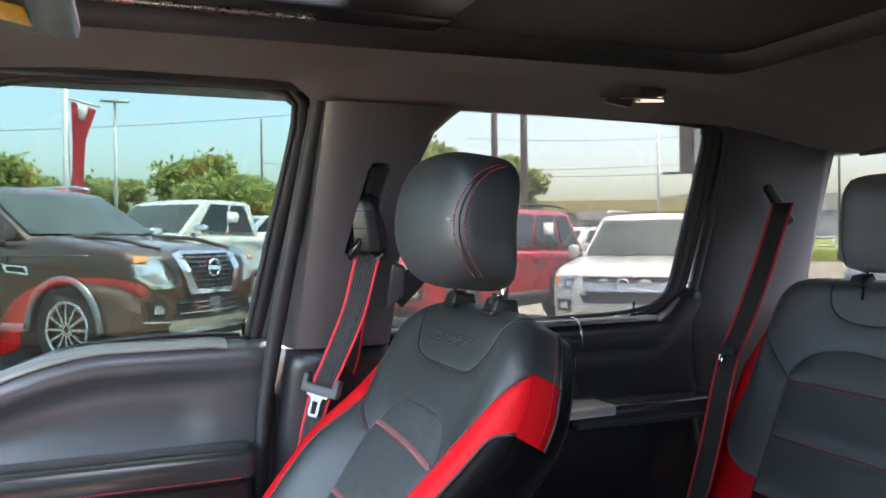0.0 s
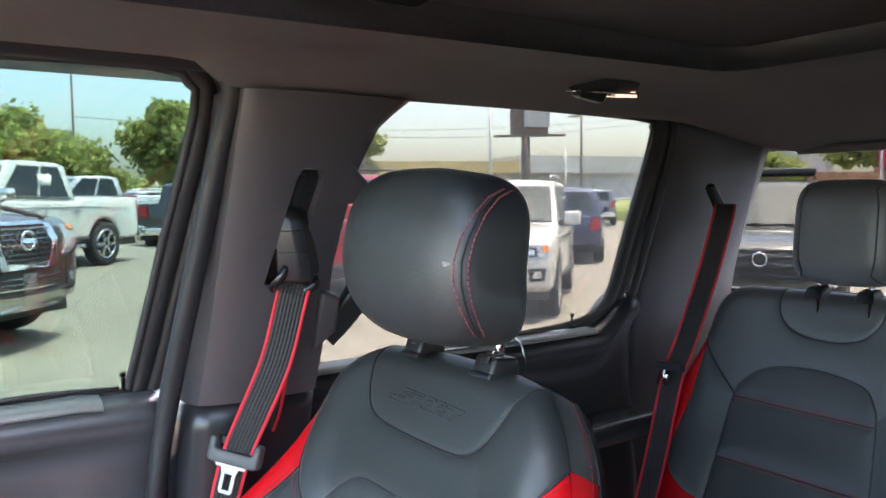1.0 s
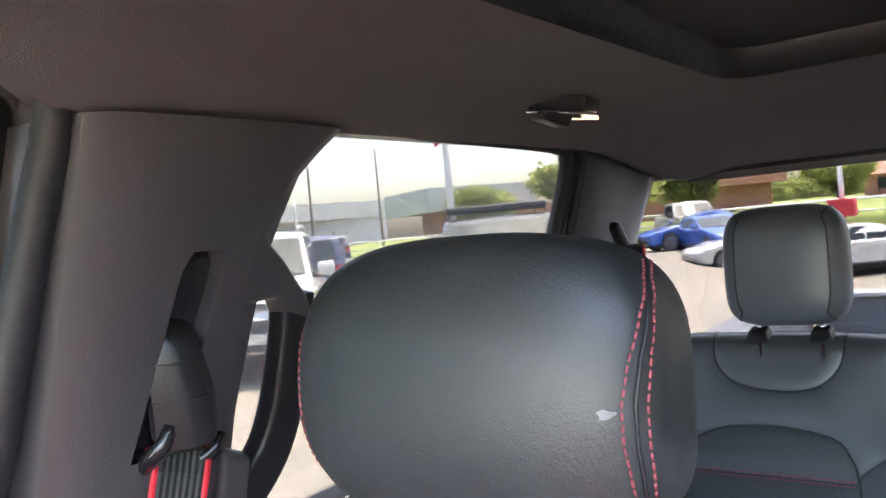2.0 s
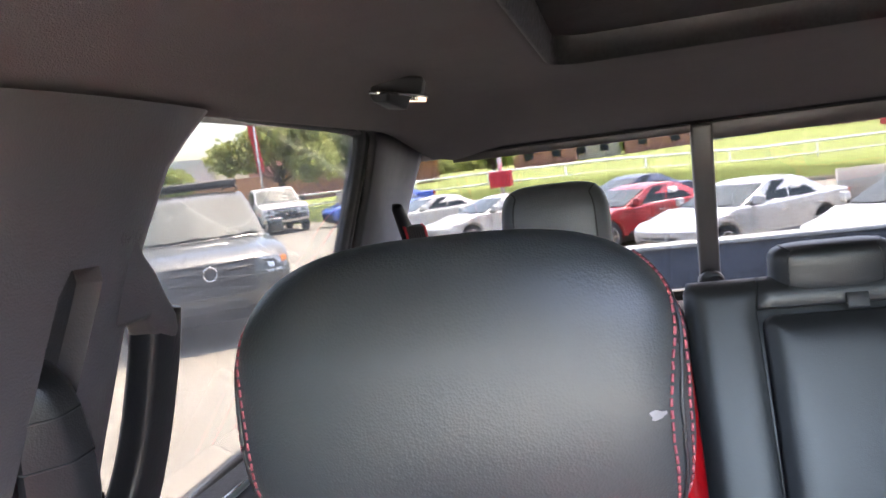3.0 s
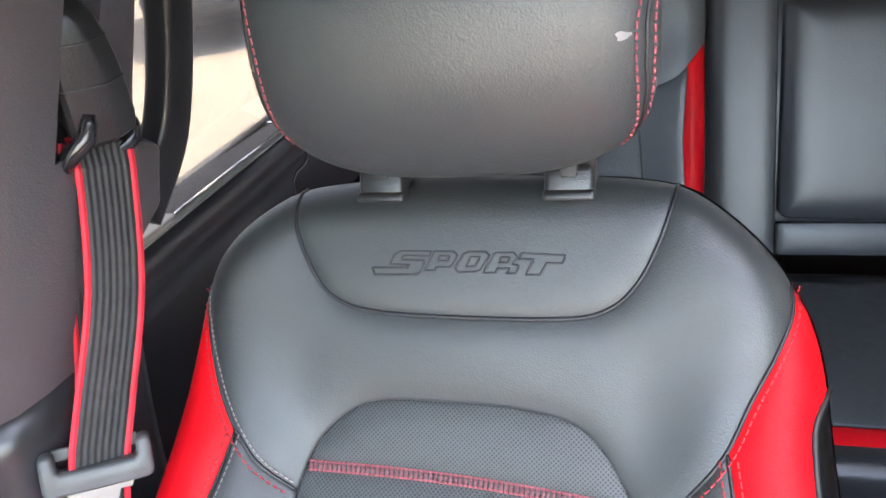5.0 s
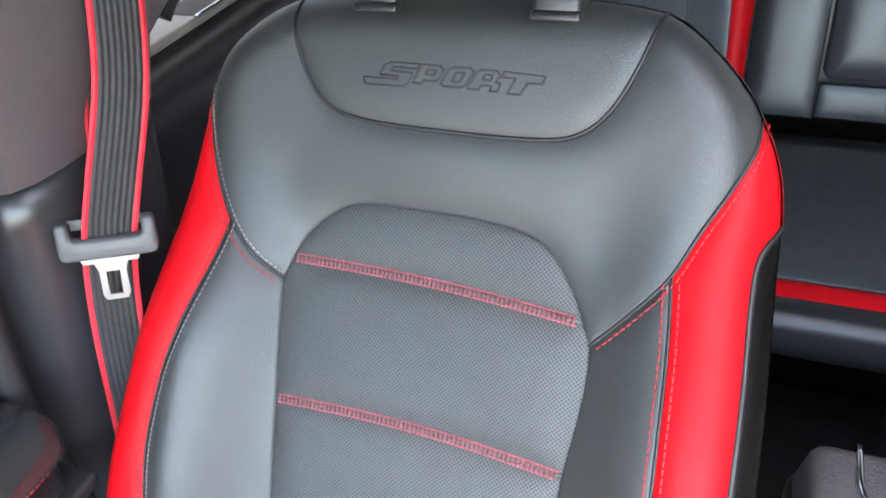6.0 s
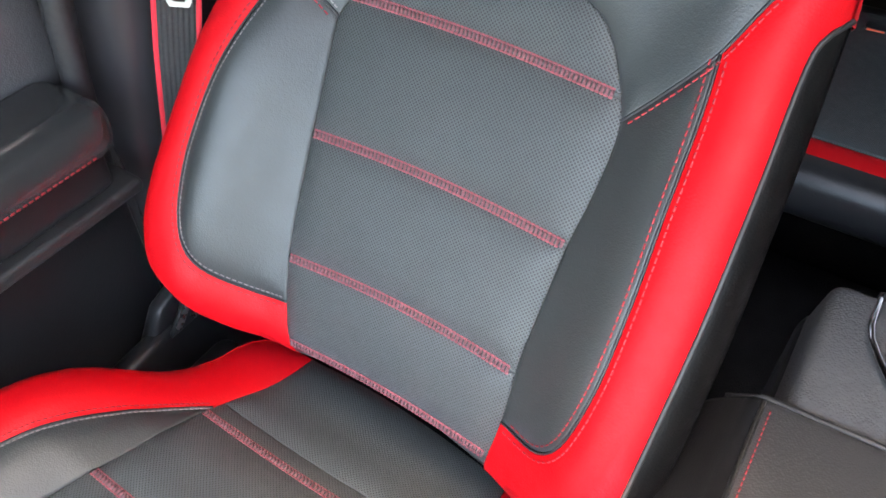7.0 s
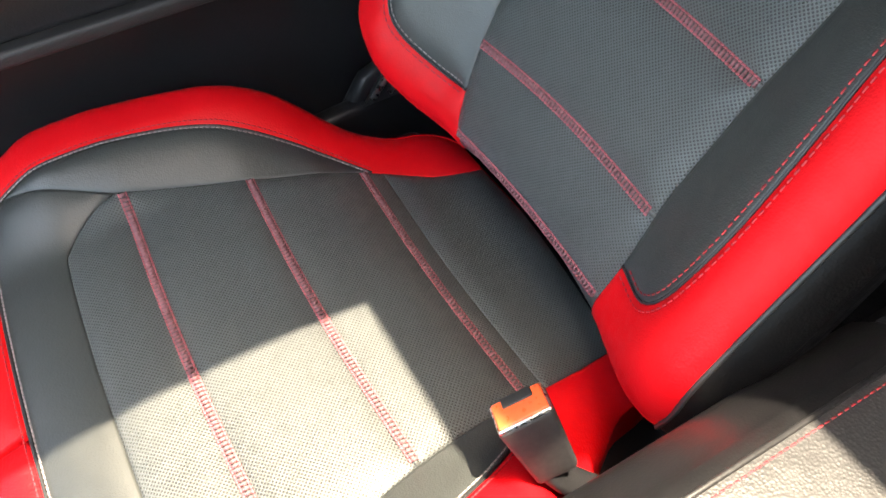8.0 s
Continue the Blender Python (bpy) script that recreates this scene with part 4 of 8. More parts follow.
INS_L = [(-0.139, 0.340), (-0.135, 0.290), (-0.131, 0.230), (-0.127, 0.165), (-0.122, 0.105), (-0.113, 0.050), (-0.100, 0.000)]
INS_R = [(0.148, 0.332), (0.150, 0.305), (0.147, 0.262), (0.142, 0.222), (0.139, 0.160), (0.137, 0.112), (0.139, 0.055), (0.134, -0.006)]
INS_TOP = [(-0.139, 0.340), (-0.124, 0.380), (-0.099, 0.406), (-0.070, 0.419), (-0.012, 0.4205), (0.046, 0.419), (0.084, 0.413), (0.108, 0.399), (0.129, 0.370), (0.148, 0.332)]
INS_BOTTOM = [(-0.100, 0.000), (-0.055, 0.009), (0.0, 0.012), (0.058, 0.010), (0.134, -0.006)]
SEAM_L = [(-0.236, 0.515), (-0.226, 0.478), (-0.203, 0.414), (-0.173, 0.366), (-0.139, 0.340)]
SEAM_R = [(0.250, 0.526), (0.249, 0.501), (0.236, 0.469), (0.220, 0.437), (0.202, 0.398), (0.176, 0.364), (0.148, 0.332)]
RED_L = [(-0.190, 0.391), (-0.198, 0.350), (-0.213, 0.290), (-0.225, 0.235), (-0.231, 0.171), (-0.224, 0.112), (-0.200, 0.073), (-0.152, 0.055), (-0.114, 0.055)]
RED_R = [(0.204, 0.400), (0.210, 0.345), (0.214, 0.270), (0.216, 0.200), (0.214, 0.135), (0.203, 0.080), (0.184, 0.055), (0.160, 0.048), (0.139, 0.050)]
PANEL = [(-0.149, 0.600), (-0.142, 0.560), (-0.125, 0.522), (-0.104, 0.502), (-0.070, 0.4935), (0.0, 0.491), (0.080, 0.492), (0.116, 0.499), (0.140, 0.520), (0.158, 0.557), (0.170, 0.600)]
TOP = [(-0.149, 0.600), (-0.08, 0.609), (0.0, 0.612), (0.10, 0.609), (0.170, 0.600)]


def sm(line, step=0.008):
    return [tuple(p) for p in smooth_line(line, step)]


def joined(*lines):
    """One outline from lines laid end to end."""
    out = []
    for line in lines:
        for p in line:
            if not out or np.hypot(out[-1][0] - p[0], out[-1][1] - p[1]) > 1e-4:
                out.append(p)
    if np.hypot(out[0][0] - out[-1][0], out[0][1] - out[-1][1]) < 1e-4:
        out.pop()
    return out


ins_l, ins_r, ins_top, ins_bot = sm(INS_L), sm(INS_R), sm(INS_TOP), sm(INS_BOTTOM)
seam_l, seam_r, red_l, red_r, panel, top = sm(SEAM_L), sm(SEAM_R), sm(RED_L), sm(RED_R), sm(PANEL), sm(TOP)
left, right = sm(BACK_LEFT), sm(BACK_RIGHT)


def cut(line, y0, y1):
    """The stretch of an up-and-down line between two heights, ends added."""
    line = sorted(line, key=lambda p: p[1])
    xs, ys = [p[0] for p in line], [p[1] for p in line]
    mid = [p for p in line if y0 + 1e-4 < p[1] < y1 - 1e-4]
    return [(float(np.interp(y0, ys, xs)), y0)] + mid + [(float(np.interp(y1, ys, xs)), y1)]


# embossed top panel and yoke
top_panel = cover("top_panel", BACK, joined(top, panel[::-1]), LEATHER, seat, puff=0.003, soft=0.006, label="black leather panel with raised lettering")
corner_l = left[: min(range(len(left)), key=lambda i: abs(left[i][1] - 0.515)) + 1]
corner_r = right[: min(range(len(right)), key=lambda i: abs(right[i][1] - 0.526)) + 1]
cover("yoke", BACK, joined(panel, corner_r, seam_r, ins_top[::-1], seam_l[::-1], corner_l[::-1]), LEATHER, seat, puff=0.005, soft=0.012, label="smooth black leather shoulder yoke")

# perforated centre in four quilted channels
LINES = [(0.362, 0.349), (0.230, 0.222), (0.104, 0.100), (0.014, 0.010)]
ins_l_full, ins_r_full = sorted(set(ins_l + [p for p in ins_top if p[0] < -0.02]), key=lambda p: p[1]), sorted(set(ins_r + [p for p in ins_top if p[0] > -0.005]), key=lambda p: p[1])


def across(k):
    l, r = LINES[k]
    xl, xr = np.interp(l, [p[1] for p in ins_l_full], [p[0] for p in ins_l_full]), np.interp(r, [p[1] for p in ins_r_full], [p[0] for p in ins_r_full])
    bow = (0.004, 0.005, 0.006, 0.004)[k]
    return [(float(xl + (xr - xl) * t), float(l + (r - l) * t + bow * math.sin(math.pi * t))) for t in np.linspace(0, 1, 33)]


def side_between(full, y0, y1):
    return [p for p in full if y0 + 0.002 < p[1] < y1 - 0.002]


chan = [across(k) for k in range(4)]
top_piece = joined(chan[0], side_between(ins_r_full, chan[0][-1][1], 0.4190), [p for p in ins_top[::-1] if p[1] > 0.4185 and -0.08 < p[0] < 0.06], side_between(ins_l_full, chan[0][0][1], 0.4190)[::-1])
cover("insert_panel", BACK, top_piece, LEATHER_HOLES, seat, puff=0.006, soft=0.010, step=0.007, label="perforated black leather insert")
for k in range(3):
    piece = joined(chan[k + 1], side_between(ins_r_full, chan[k + 1][-1][1], chan[k][-1][1]), chan[k][::-1], side_between(ins_l_full, chan[k + 1][0][1], chan[k][0][1])[::-1])
    cover("insert_panel", BACK, piece, LEATHER_HOLES, seat, puff=0.007, soft=0.011, step=0.007, label="perforated black leather insert")
low = joined(ins_bot, side_between(ins_r_full, -0.004, chan[3][-1][1]), chan[3][::-1], side_between(ins_l_full, 0.0, chan[3][0][1])[::-1])
cover("insert_edge", BACK, low, LEATHER, seat, puff=0.002, soft=0.006, step=0.006)

# side bolsters, black inside and red outside
i_l = min(range(len(seam_l)), key=lambda i: np.hypot(seam_l[i][0] + 0.190, seam_l[i][1] - 0.391))
i_r = min(range(len(seam_r)), key=lambda i: np.hypot(seam_r[i][0] - 0.204, seam_r[i][1] - 0.400))
cover("side_bolster", BACK, joined(seam_l[i_l:], [p for p in ins_l if p[1] > 0.058], red_l[::-1]), LEATHER, seat, puff=0.006, soft=0.014, label="black leather inner bolster")
cover("side_bolster", BACK, joined(seam_r[i_r:], [p for p in ins_r if p[1] > 0.053], red_r[::-1]), LEATHER, seat, puff=0.006, soft=0.014, label="black leather inner bolster")
j_l = min(range(len(left)), key=lambda i: abs(left[i][1] - 0.515))
j_r = min(range(len(right)), key=lambda i: abs(right[i][1] - 0.526))
cover("red_bolster", BACK, joined(left[j_l:], [(-0.10, -0.004)], [p for p in ins_l if p[1] < 0.052][::-1], red_l[::-1], seam_l[: i_l + 1][::-1]), RED_LEATHER, seat, puff=0.007, soft=0.012, label="bright red leather bolster")
# inboard red strip stops at a welt; the black side panel begins outside it
WELT_R = [(0.277, 0.446), (0.264, 0.425), (0.262, 0.395), (0.266, 0.320), (0.268, 0.230), (0.266, 0.140), (0.263, 0.070), (0.259, 0.014), (0.249, -0.018)]
welt = sm(WELT_R)
j_w = min(range(len(right)), key=lambda i: abs(right[i][1] - 0.446))
low_r = [p for p in right if p[1] < -0.020 and p[0] < 0.248]
cover("red_bolster", BACK, joined(right[j_r : j_w + 1], welt, low_r, [(0.134, -0.012)], [p for p in ins_r if p[1] < 0.048][::-1], red_r[::-1], seam_r[: i_r + 1][::-1]), RED_LEATHER, seat, puff=0.006, soft=0.012, label="bright red leather bolster")
mid_r = [p for p in right if -0.018 < p[1] < 0.444]
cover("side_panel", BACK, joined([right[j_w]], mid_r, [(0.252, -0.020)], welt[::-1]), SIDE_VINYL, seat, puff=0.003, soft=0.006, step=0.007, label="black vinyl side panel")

# sides and back of the backrest
n_out = len(OUTLINE)
rim = BACK.place(OUTLINE, 0.004)
loops = [rim]
centre = rim.mean(0)
for back, shrink in ((0.018, 0.998), (0.048, 0.985), (0.072, 0.955), (0.088, 0.89)):
    loops.append(centre + (rim - centre) * np.array([shrink, 1, 1]) - BACK.n * back)
v, f = loft([[tuple(p) for p in lp] for lp in loops])
f.append(tuple(range(len(v) - n_out, len(v))))
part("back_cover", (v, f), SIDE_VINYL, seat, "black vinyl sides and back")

def side_wrap(name, v0, v1, mat, label, s=1):
    """The front cover drawn round the flank between two heights, down to a stitched edge."""
    pick = [k for k in range(n_out) if OUTLINE[k][0] * s > 0.10 and v0 <= OUTLINE[k][1] <= v1]
    pick.sort(key=lambda k: OUTLINE[k][1])
    rows = []
    for lp, out in ((loops[0], 0.0006), (loops[1], 0.0030), (0.45 * loops[1] + 0.55 * loops[2], 0.0034), (loops[2], 0.0030), (loops[2] - BACK.n * 0.004, -0.002)):
        way = (lp - centre) * np.array([1, 0.2, 0.2])
        way = way / (np.linalg.norm(way, axis=1)[:, None] + 1e-9)
        rows.append([tuple(lp[k] + way[k] * out) for k in pick])
    n = len(pick)
    verts = [p for row in rows for p in row]
    faces = [(a * n + b, a * n + b + 1, (a + 1) * n + b + 1, (a + 1) * n + b) for a in range(len(rows) - 1) for b in range(n - 1)]
    part(name, (verts, faces), mat, seat, label)
    part("edge_welt", tube(rows[3], 0.0022, 6), PIPING, seat)
    verts, faces = [], []
    for a, b in zip(rows[2][:-1], rows[2][1:]):
        for t0 in (0.1, 0.6):
            p, q = (Vector(a).lerp(Vector(b), t) + Vector((0.0008 * s, 0, 0)) for t in (t0, t0 + 0.32))
            vv, ff = tube([p, q], 0.0006, 4)
            faces += [tuple(e + len(verts) for e in f4) for f4 in ff]
            verts += vv
    tagged(part("stitching", (verts, faces), SEAM_THREAD, seat), kind="stuff")


side_wrap("side_wrap", 0.440, 0.530, RED_LEATHER, "red leather drawn round the flank")
side_wrap("side_wrap", 0.526, 0.602, LEATHER, "black leather drawn round the shoulder")
side_wrap("side_wrap", 0.30, 0.520, RED_LEATHER, "red leather drawn round the flank", -1)

# welts and stitching
cord("welt", BACK, seam_l, 0.0016, PIPING, seat, 0.000)
cord("welt", BACK, seam_r, 0.0016, PIPING, seat, 0.000)
cord("welt", BACK, red_l, 0.0010, PIPING, seat, 0.001)
cord("welt", BACK, red_r, 0.0013, PIPING, seat, 0.001)
cord("welt", BACK, welt, 0.0024, PIPING, seat, 0.001)
cord("welt", BACK, panel, 0.0018, PIPING, seat, 0.001)


def shifted(line, d):
    line = np.array(line, float)
    t = np.gradient(line, axis=0)
    t /= np.linalg.norm(t, axis=1)[:, None] + 1e-9
    return line + np.stack([-t[:, 1], t[:, 0]], 1) * d


double = []
for c in chan:
    double += [shifted(c, 0.0036), shifted(c, -0.0036)]
for c in chan:
    cord("seam_band", BACK, c, 0.0030, LEATHER, seat, -0.0012)
stitches("stitching", BACK, chan, LADDER_THREAD, seat, lift=0.0021, r=0.0031, pitch=0.0042, length=0.0030)
stitches("stitching", BACK, double, RED_THREAD, seat, lift=0.0030, r=0.0009, pitch=0.0042, length=0.0037)
stitches("stitching", BACK, [shifted(seam_r, 0.005), shifted(seam_l, -0.005), shifted(red_r, -0.006), shifted(red_r, 0.006), shifted(red_l, -0.005)], SEAM_THREAD, seat, lift=0.0030, r=0.0007)
stitches("stitching", BACK, [shifted(red_l, 0.005), shifted(seam_l, 0.005)], GREY_THREAD, seat, lift=0.0030, r=0.0006, pitch=0.005, length=0.0036)


def on_back(x, y, z):
    return BACK.place(np.array([[0.006 + x, 0.5335 + y]]), 0.0030 + z)[0]


# raised lettering: each letter is a welted outline, coloured dark for the emboss's shading; drawn in a unit of 0.2057
# mm, y downwards
S_OUT = [(222, 462), (372, 460), (379, 448), (296, 448), (316, 408), (345, 394), (468, 394), (461, 412), (354, 413), (346, 428), (440, 430), (432, 468), (410, 487), (232, 489)]
P_OUT = [(446, 470), (480, 394), (562, 394), (576, 410), (562, 440), (545, 455), (490, 455), (482, 470)]
P_IN = [(504, 412), (545, 412), (535, 432), (495, 432)]
O_OUT = [(567, 462), (600, 405), (622, 394), (690, 394), (705, 408), (674, 462), (650, 473), (580, 473)]
O_IN = [(612, 452), (630, 415), (668, 415), (647, 452)]
R_OUTL = [(684, 475), (722, 405), (735, 397), (802, 397), (816, 415), (797, 440), (822, 446), (808, 477), (775, 477), (785, 457), (740, 457), (728, 475)]
R_IN = [(754, 415), (786, 415), (776, 435), (744, 435)]
T_OUT = [(850, 480), (880, 420), (822, 420), (832, 398), (1000, 405), (990, 435), (930, 435), (905, 480)]
for _, loops_2d in (("letter_s", [S_OUT]), ("letter_p", [P_OUT, P_IN]), ("letter_o", [O_OUT, O_IN]), ("letter_r", [R_OUTL, R_IN]), ("letter_t", [T_OUT])):
    verts, faces = [], []
    for lp in loops_2d:
        dense = []
        for a, b in zip(lp, lp[1:] + lp[:1]):
            n = max(2, int(np.hypot(b[0] - a[0], b[1] - a[1]) / 8))
            dense += [(a[0] + (b[0] - a[0]) * s / n, a[1] + (b[1] - a[1]) * s / n) for s in range(n)]
        vv, ff = tube([on_back((x - 612) * 0.0002057, (441 - y) * 0.0002057 + 0.001, -0.0003) for x, y in dense], 0.00115, 6, closed=True)
        faces += [tuple(i + len(verts) for i in f) for f in ff]
        verts += vv
    part("letter", (verts, faces), PIPING, top_panel)

# head restraint on two chromed posts
HEAD = Matrix.Translation((0.0165, 0.028, 1.6055)) @ Euler((radians(-6), 0, 0)).to_matrix().to_4x4()


def side_seam(z):
    """How far back the curved side seam lies at a height, on the unit block."""
    return float(np.interp(z, np.linspace(-1, 1, 9), (-0.40, -0.62, -0.76, -0.82, -0.82, -0.75, -0.58, -0.22, 0.45)))


def head_restraint(size, where, parent, mats, seam=0.80, n_face=3.6, n_depth=3.4, stitch=True, cuts=20, bend=0.0, bow=0.0, on_side=False):
    """A padded head restraint: face cover and two side covers that meet in a stitched seam."""
    whole = pillow(size, n_face, n_depth, cuts, bend, bow)
    bmesh.ops.recalc_face_normals(whole, faces=whole.faces)
    whole.normal_update()
    k = cuts + 1
    groups = {"face_cover": [], "side_cover_l": [], "side_cover_r": []}
    # the seam follows one line of the block's grid on each side
    raw = bmesh.new()
    bmesh.ops.create_cube(raw, size=2)
    bmesh.ops.subdivide_edges(raw, edges=raw.edges, cuts=cuts, use_grid_fill=True)
    raw.faces.ensure_lookup_table()
    whole.faces.ensure_lookup_table()
    for fr, fw in zip(raw.faces, whole.faces):
        c = fr.calc_center_median()
        cx = c.x
        is_face = (abs(cx) < 0.999 or c.y < side_seam(c.z)) if on_side else abs(cx) < seam
        groups["face_cover" if is_face else ("side_cover_l" if cx < 0 else "side_cover_r")].append(fw)
    for name, fs in groups.items():
        index, verts, faces = {}, [], []
        for fw in fs:
            row = []
            for v in fw.verts:
                if v.index not in index:
                    index[v.index] = len(verts)
                    verts.append(where @ v.co)
                row.append(index[v.index])
            faces.append(tuple(row))
        piece = part("face_cover" if name == "face_cover" else "side_cover", (verts, faces), mats[0], parent)
        turn = where.to_3x3()
        normals = [None] * len(verts)
        for fw in fs:
            for v in fw.verts:
                normals[index[v.index]] = (turn @ v.normal).normalized()
        piece.data.normals_split_custom_set_from_vertices(normals)
    a, b, c = (s / 2 for s in size)
    lines = []
    for s in (-1, 1):
        x0 = math.floor((seam + 1) / (2 / k) + 0.5) * (2 / k) - 1
        for off in (-0.0, ):
            loop = []
            for t in np.linspace(0, 2 * math.pi, 90, endpoint=False):
                y, z = math.cos(t), math.sin(t)
                r8 = max(abs(y), abs(z))
                y, z = y / r8, z / r8
                x = x0 * s
                if on_side:
                    z = -1 + t / math.pi
                    x, y = s, side_seam(z)
                r = ((abs(x) ** n_face + abs(z) ** n_face) ** (n_depth / n_face) + abs(y) ** n_depth) ** (1 / n_depth)
                loop.append(Vector((x / r * a, y / r * b + bend * (x / r) ** 2 + bowed(bow, z / r), z / r * c)))
            lines.append((s, loop))
    whole.free()
    raw.free()
    for s, loop in lines:
        if on_side:  # the seam curves over the side from below to the top
            loop = loop[1:-1]
        part("seam", tube([where @ (p * 1.002) for p in loop], 0.0016, 6, closed=not on_side), PIPING, parent)
        if stitch:
            verts, faces = [], []
            for shift in (-0.0055, 0.0055):
                pts = [Vector((p.x, p.y + 1.25 * shift, p.z)) if on_side else Vector((p.x + shift * s, p.y, p.z)) for p in loop]
                # keep the thread on the skin
                out = []
                for p in pts:
                    q = Vector((p.x / a, (p.y - bend * min(1, abs(p.x / a)) ** 2 - bowed(bow, p.z / c)) / b, p.z / c))
                    r = ((abs(q.x) ** n_face + abs(q.z) ** n_face) ** (n_depth / n_face) + abs(q.y) ** n_depth) ** (1 / n_depth)
                    q = q / r * 1.004
                    out.append(Vector((q.x * a, q.y * b + bend * min(1, abs(q.x)) ** 2 + bowed(bow, q.z), q.z * c)))
                run = [0.0]
                for i in range(len(out) - (1 if on_side else 0)):
                    run.append(run[-1] + (out[(i + 1) % len(out)] - out[i]).length)
                xs = out + [out[0]]
                for d in np.arange(0, run[-1], 0.0066):
                    ends = []
                    for e in (d, min(d + 0.0046, run[-1] - 1e-6)):
                        i = int(np.searchsorted(run, e, "right")) - 1
                        i = min(i, len(run) - 2)
                        t = (e - run[i]) / max(run[i + 1] - run[i], 1e-9)
                        ends.append(xs[i].lerp(xs[i + 1], t))
                    if (ends[1] - ends[0]).length < 1e-4:
                        continue
                    vv, ff = tube([where @ ends[0], where @ ends[1]], 0.0010, 4)
                    faces += [tuple(i + len(verts) for i in q) for q in ff]
                    verts += vv
            tagged(part("stitching", (verts, faces), RED_THREAD if mats[1] else GREY_THREAD, parent), kind="stuff")


headrest = thing("headrest", "black leather headrest with red double stitching and a pale scuff", "headrest", at=(0.008, 0.06, 1.5))
head_restraint((0.281, 0.118, 0.209), HEAD, headrest, (LEATHER, True), n_face=3.15, n_depth=5.0, bend=0.014, bow=0.018, on_side=True)
for x in (-0.067, 0.088):
    guide = Matrix.Translation((x, 0.090, 1.477)) @ Euler((radians(-6), 0, 0)).to_matrix().to_4x4()
    bm = bar(guide @ Vector((0, 0.002, -0.03)), guide @ Vector((0, 0.002, 0.080)), 0.0065, 14)
    part("post", bm, CHROME, headrest, "chromed post")
    g = thing("post_guide", "black plastic headrest guide in the seat top", "guide", group="headrest guides", at=tuple(guide.translation))
    bm = hull8([guide @ Vector(p) for p in ((-0.0200, -0.025, -0.016), (0.0200, -0.025, -0.016), (0.0200, 0.022, -0.016), (-0.0200, 0.022, -0.016))], [guide @ Vector(p) for p in ((-0.0190, -0.018, 0.010), (0.0190, -0.018, 0.010), (0.0190, 0.018, 0.010), (-0.0190, 0.018, 0.010))])
    part("collar", bm, SATIN_BLACK, g, bevel=0.005)
    part("lower_lip", hull8([guide @ Vector(p) for p in ((-0.0208, -0.028, -0.016), (0.0208, -0.028, -0.016), (0.0208, -0.012, -0.016), (-0.0208, -0.012, -0.016))], [guide @ Vector(p) for p in ((-0.0200, -0.025, -0.008), (0.0200, -0.025, -0.008), (0.0200, -0.012, -0.008), (-0.0200, -0.012, -0.008))]), SATIN_BLACK, g, bevel=0.003)
    # no recess is cut: a slightly proud dark block gives its shade
    part("notch", hull8([guide @ Vector(p) for p in ((-0.007, -0.0215, 0.001), (0.007, -0.0215, 0.001), (0.007, 0.004, 0.0), (-0.007, 0.004, 0.0))], [guide @ Vector(p) for p in ((-0.008, -0.0175, 0.0125), (0.008, -0.0175, 0.0125), (0.008, 0.004, 0.0125), (-0.008, 0.004, 0.0125))]), RUBBER, g, "dark block standing for the shaded notch", bevel=0.002)
    part("post_collar", bar(guide @ Vector((0, -0.014, 0.003)), guide @ Vector((0, -0.012, 0.016)), 0.0045, 12), CHROME, g)


def on_head(x, z, out=0.0):
    """A point on the front of the head restraint."""
    a, b, c = 0.1405, 0.059, 0.1045
    f = (abs(x / a) ** 3.15 + abs(z / c) ** 3.15) ** (5.0 / 3.15)
    return HEAD @ Vector((x, -b * (1 - f) ** 0.2 - out + 0.014 * (x / a) ** 2 + bowed(0.018, z / c), z))


mark = []
for k in range(14):
    a = 2 * math.pi * k / 14
    r = 0.0034 * (1 + 0.22 * math.sin(3 * a + 1) + 0.12 * math.sin(5 * a))
    mark.append((0.1185 + r * 1.3 * math.cos(a), -0.0050 + r * 0.8 * math.sin(a)))
v = [on_head(x, z, 0.0006) for x, z in mark] + [on_head(x, z, -0.002) for x, z in mark]
part("scuff", (v, [tuple(range(14))] + [(i, (i + 1) % 14, 14 + (i + 1) % 14, 14 + i) for i in range(14)]), WHITE_MARK, headrest, "small pale scuff", smooth=False)

# ---------- seat cushion ----------
CUSH_OUT = [(-0.150, 0.185), (-0.215, 0.255), (-0.262, 0.315), (-0.290, 0.355), (-0.312, 0.430), (-0.327, 0.520), (-0.330, 0.600), (-0.318, 0.670), (-0.285, 0.725), (-0.22, 0.752), (-0.10, 0.762), (0.10, 0.762), (0.22, 0.752), (0.280, 0.725), (0.303, 0.670), (0.308, 0.600), (0.303, 0.520), (0.290, 0.430), (0.270, 0.355), (0.245, 0.315), (0.210, 0.260), (0.160, 0.185)]
cush_line = smooth_line(CUSH_OUT, 0.012, closed=True)


def cush_relief(q):
    u, v = np.abs(q[:, 0] - 0.006), q[:, 1]
    base = np.interp(v, [0.18, 0.25, 0.31, 0.37, 0.44, 0.55, 0.62, 0.70, 0.76], [-0.070, -0.058, -0.036, -0.012, 0.004, 0.010, 0.008, -0.004, -0.022])
    bolster = 0.040 * step01(0.17, 0.26, u) * step01(0.28, 0.42, v) * (1 - 0.75 * step01(0.60, 0.72, v))
    d = edge_distance(q, cush_line)
    roll = 0.045 * (1 - np.sqrt(1 - (1 - np.clip(d / 0.045, 0, 1)) ** 2 * 0.98)) * step01(0.23, 0.32, v)
    return base + bolster - roll


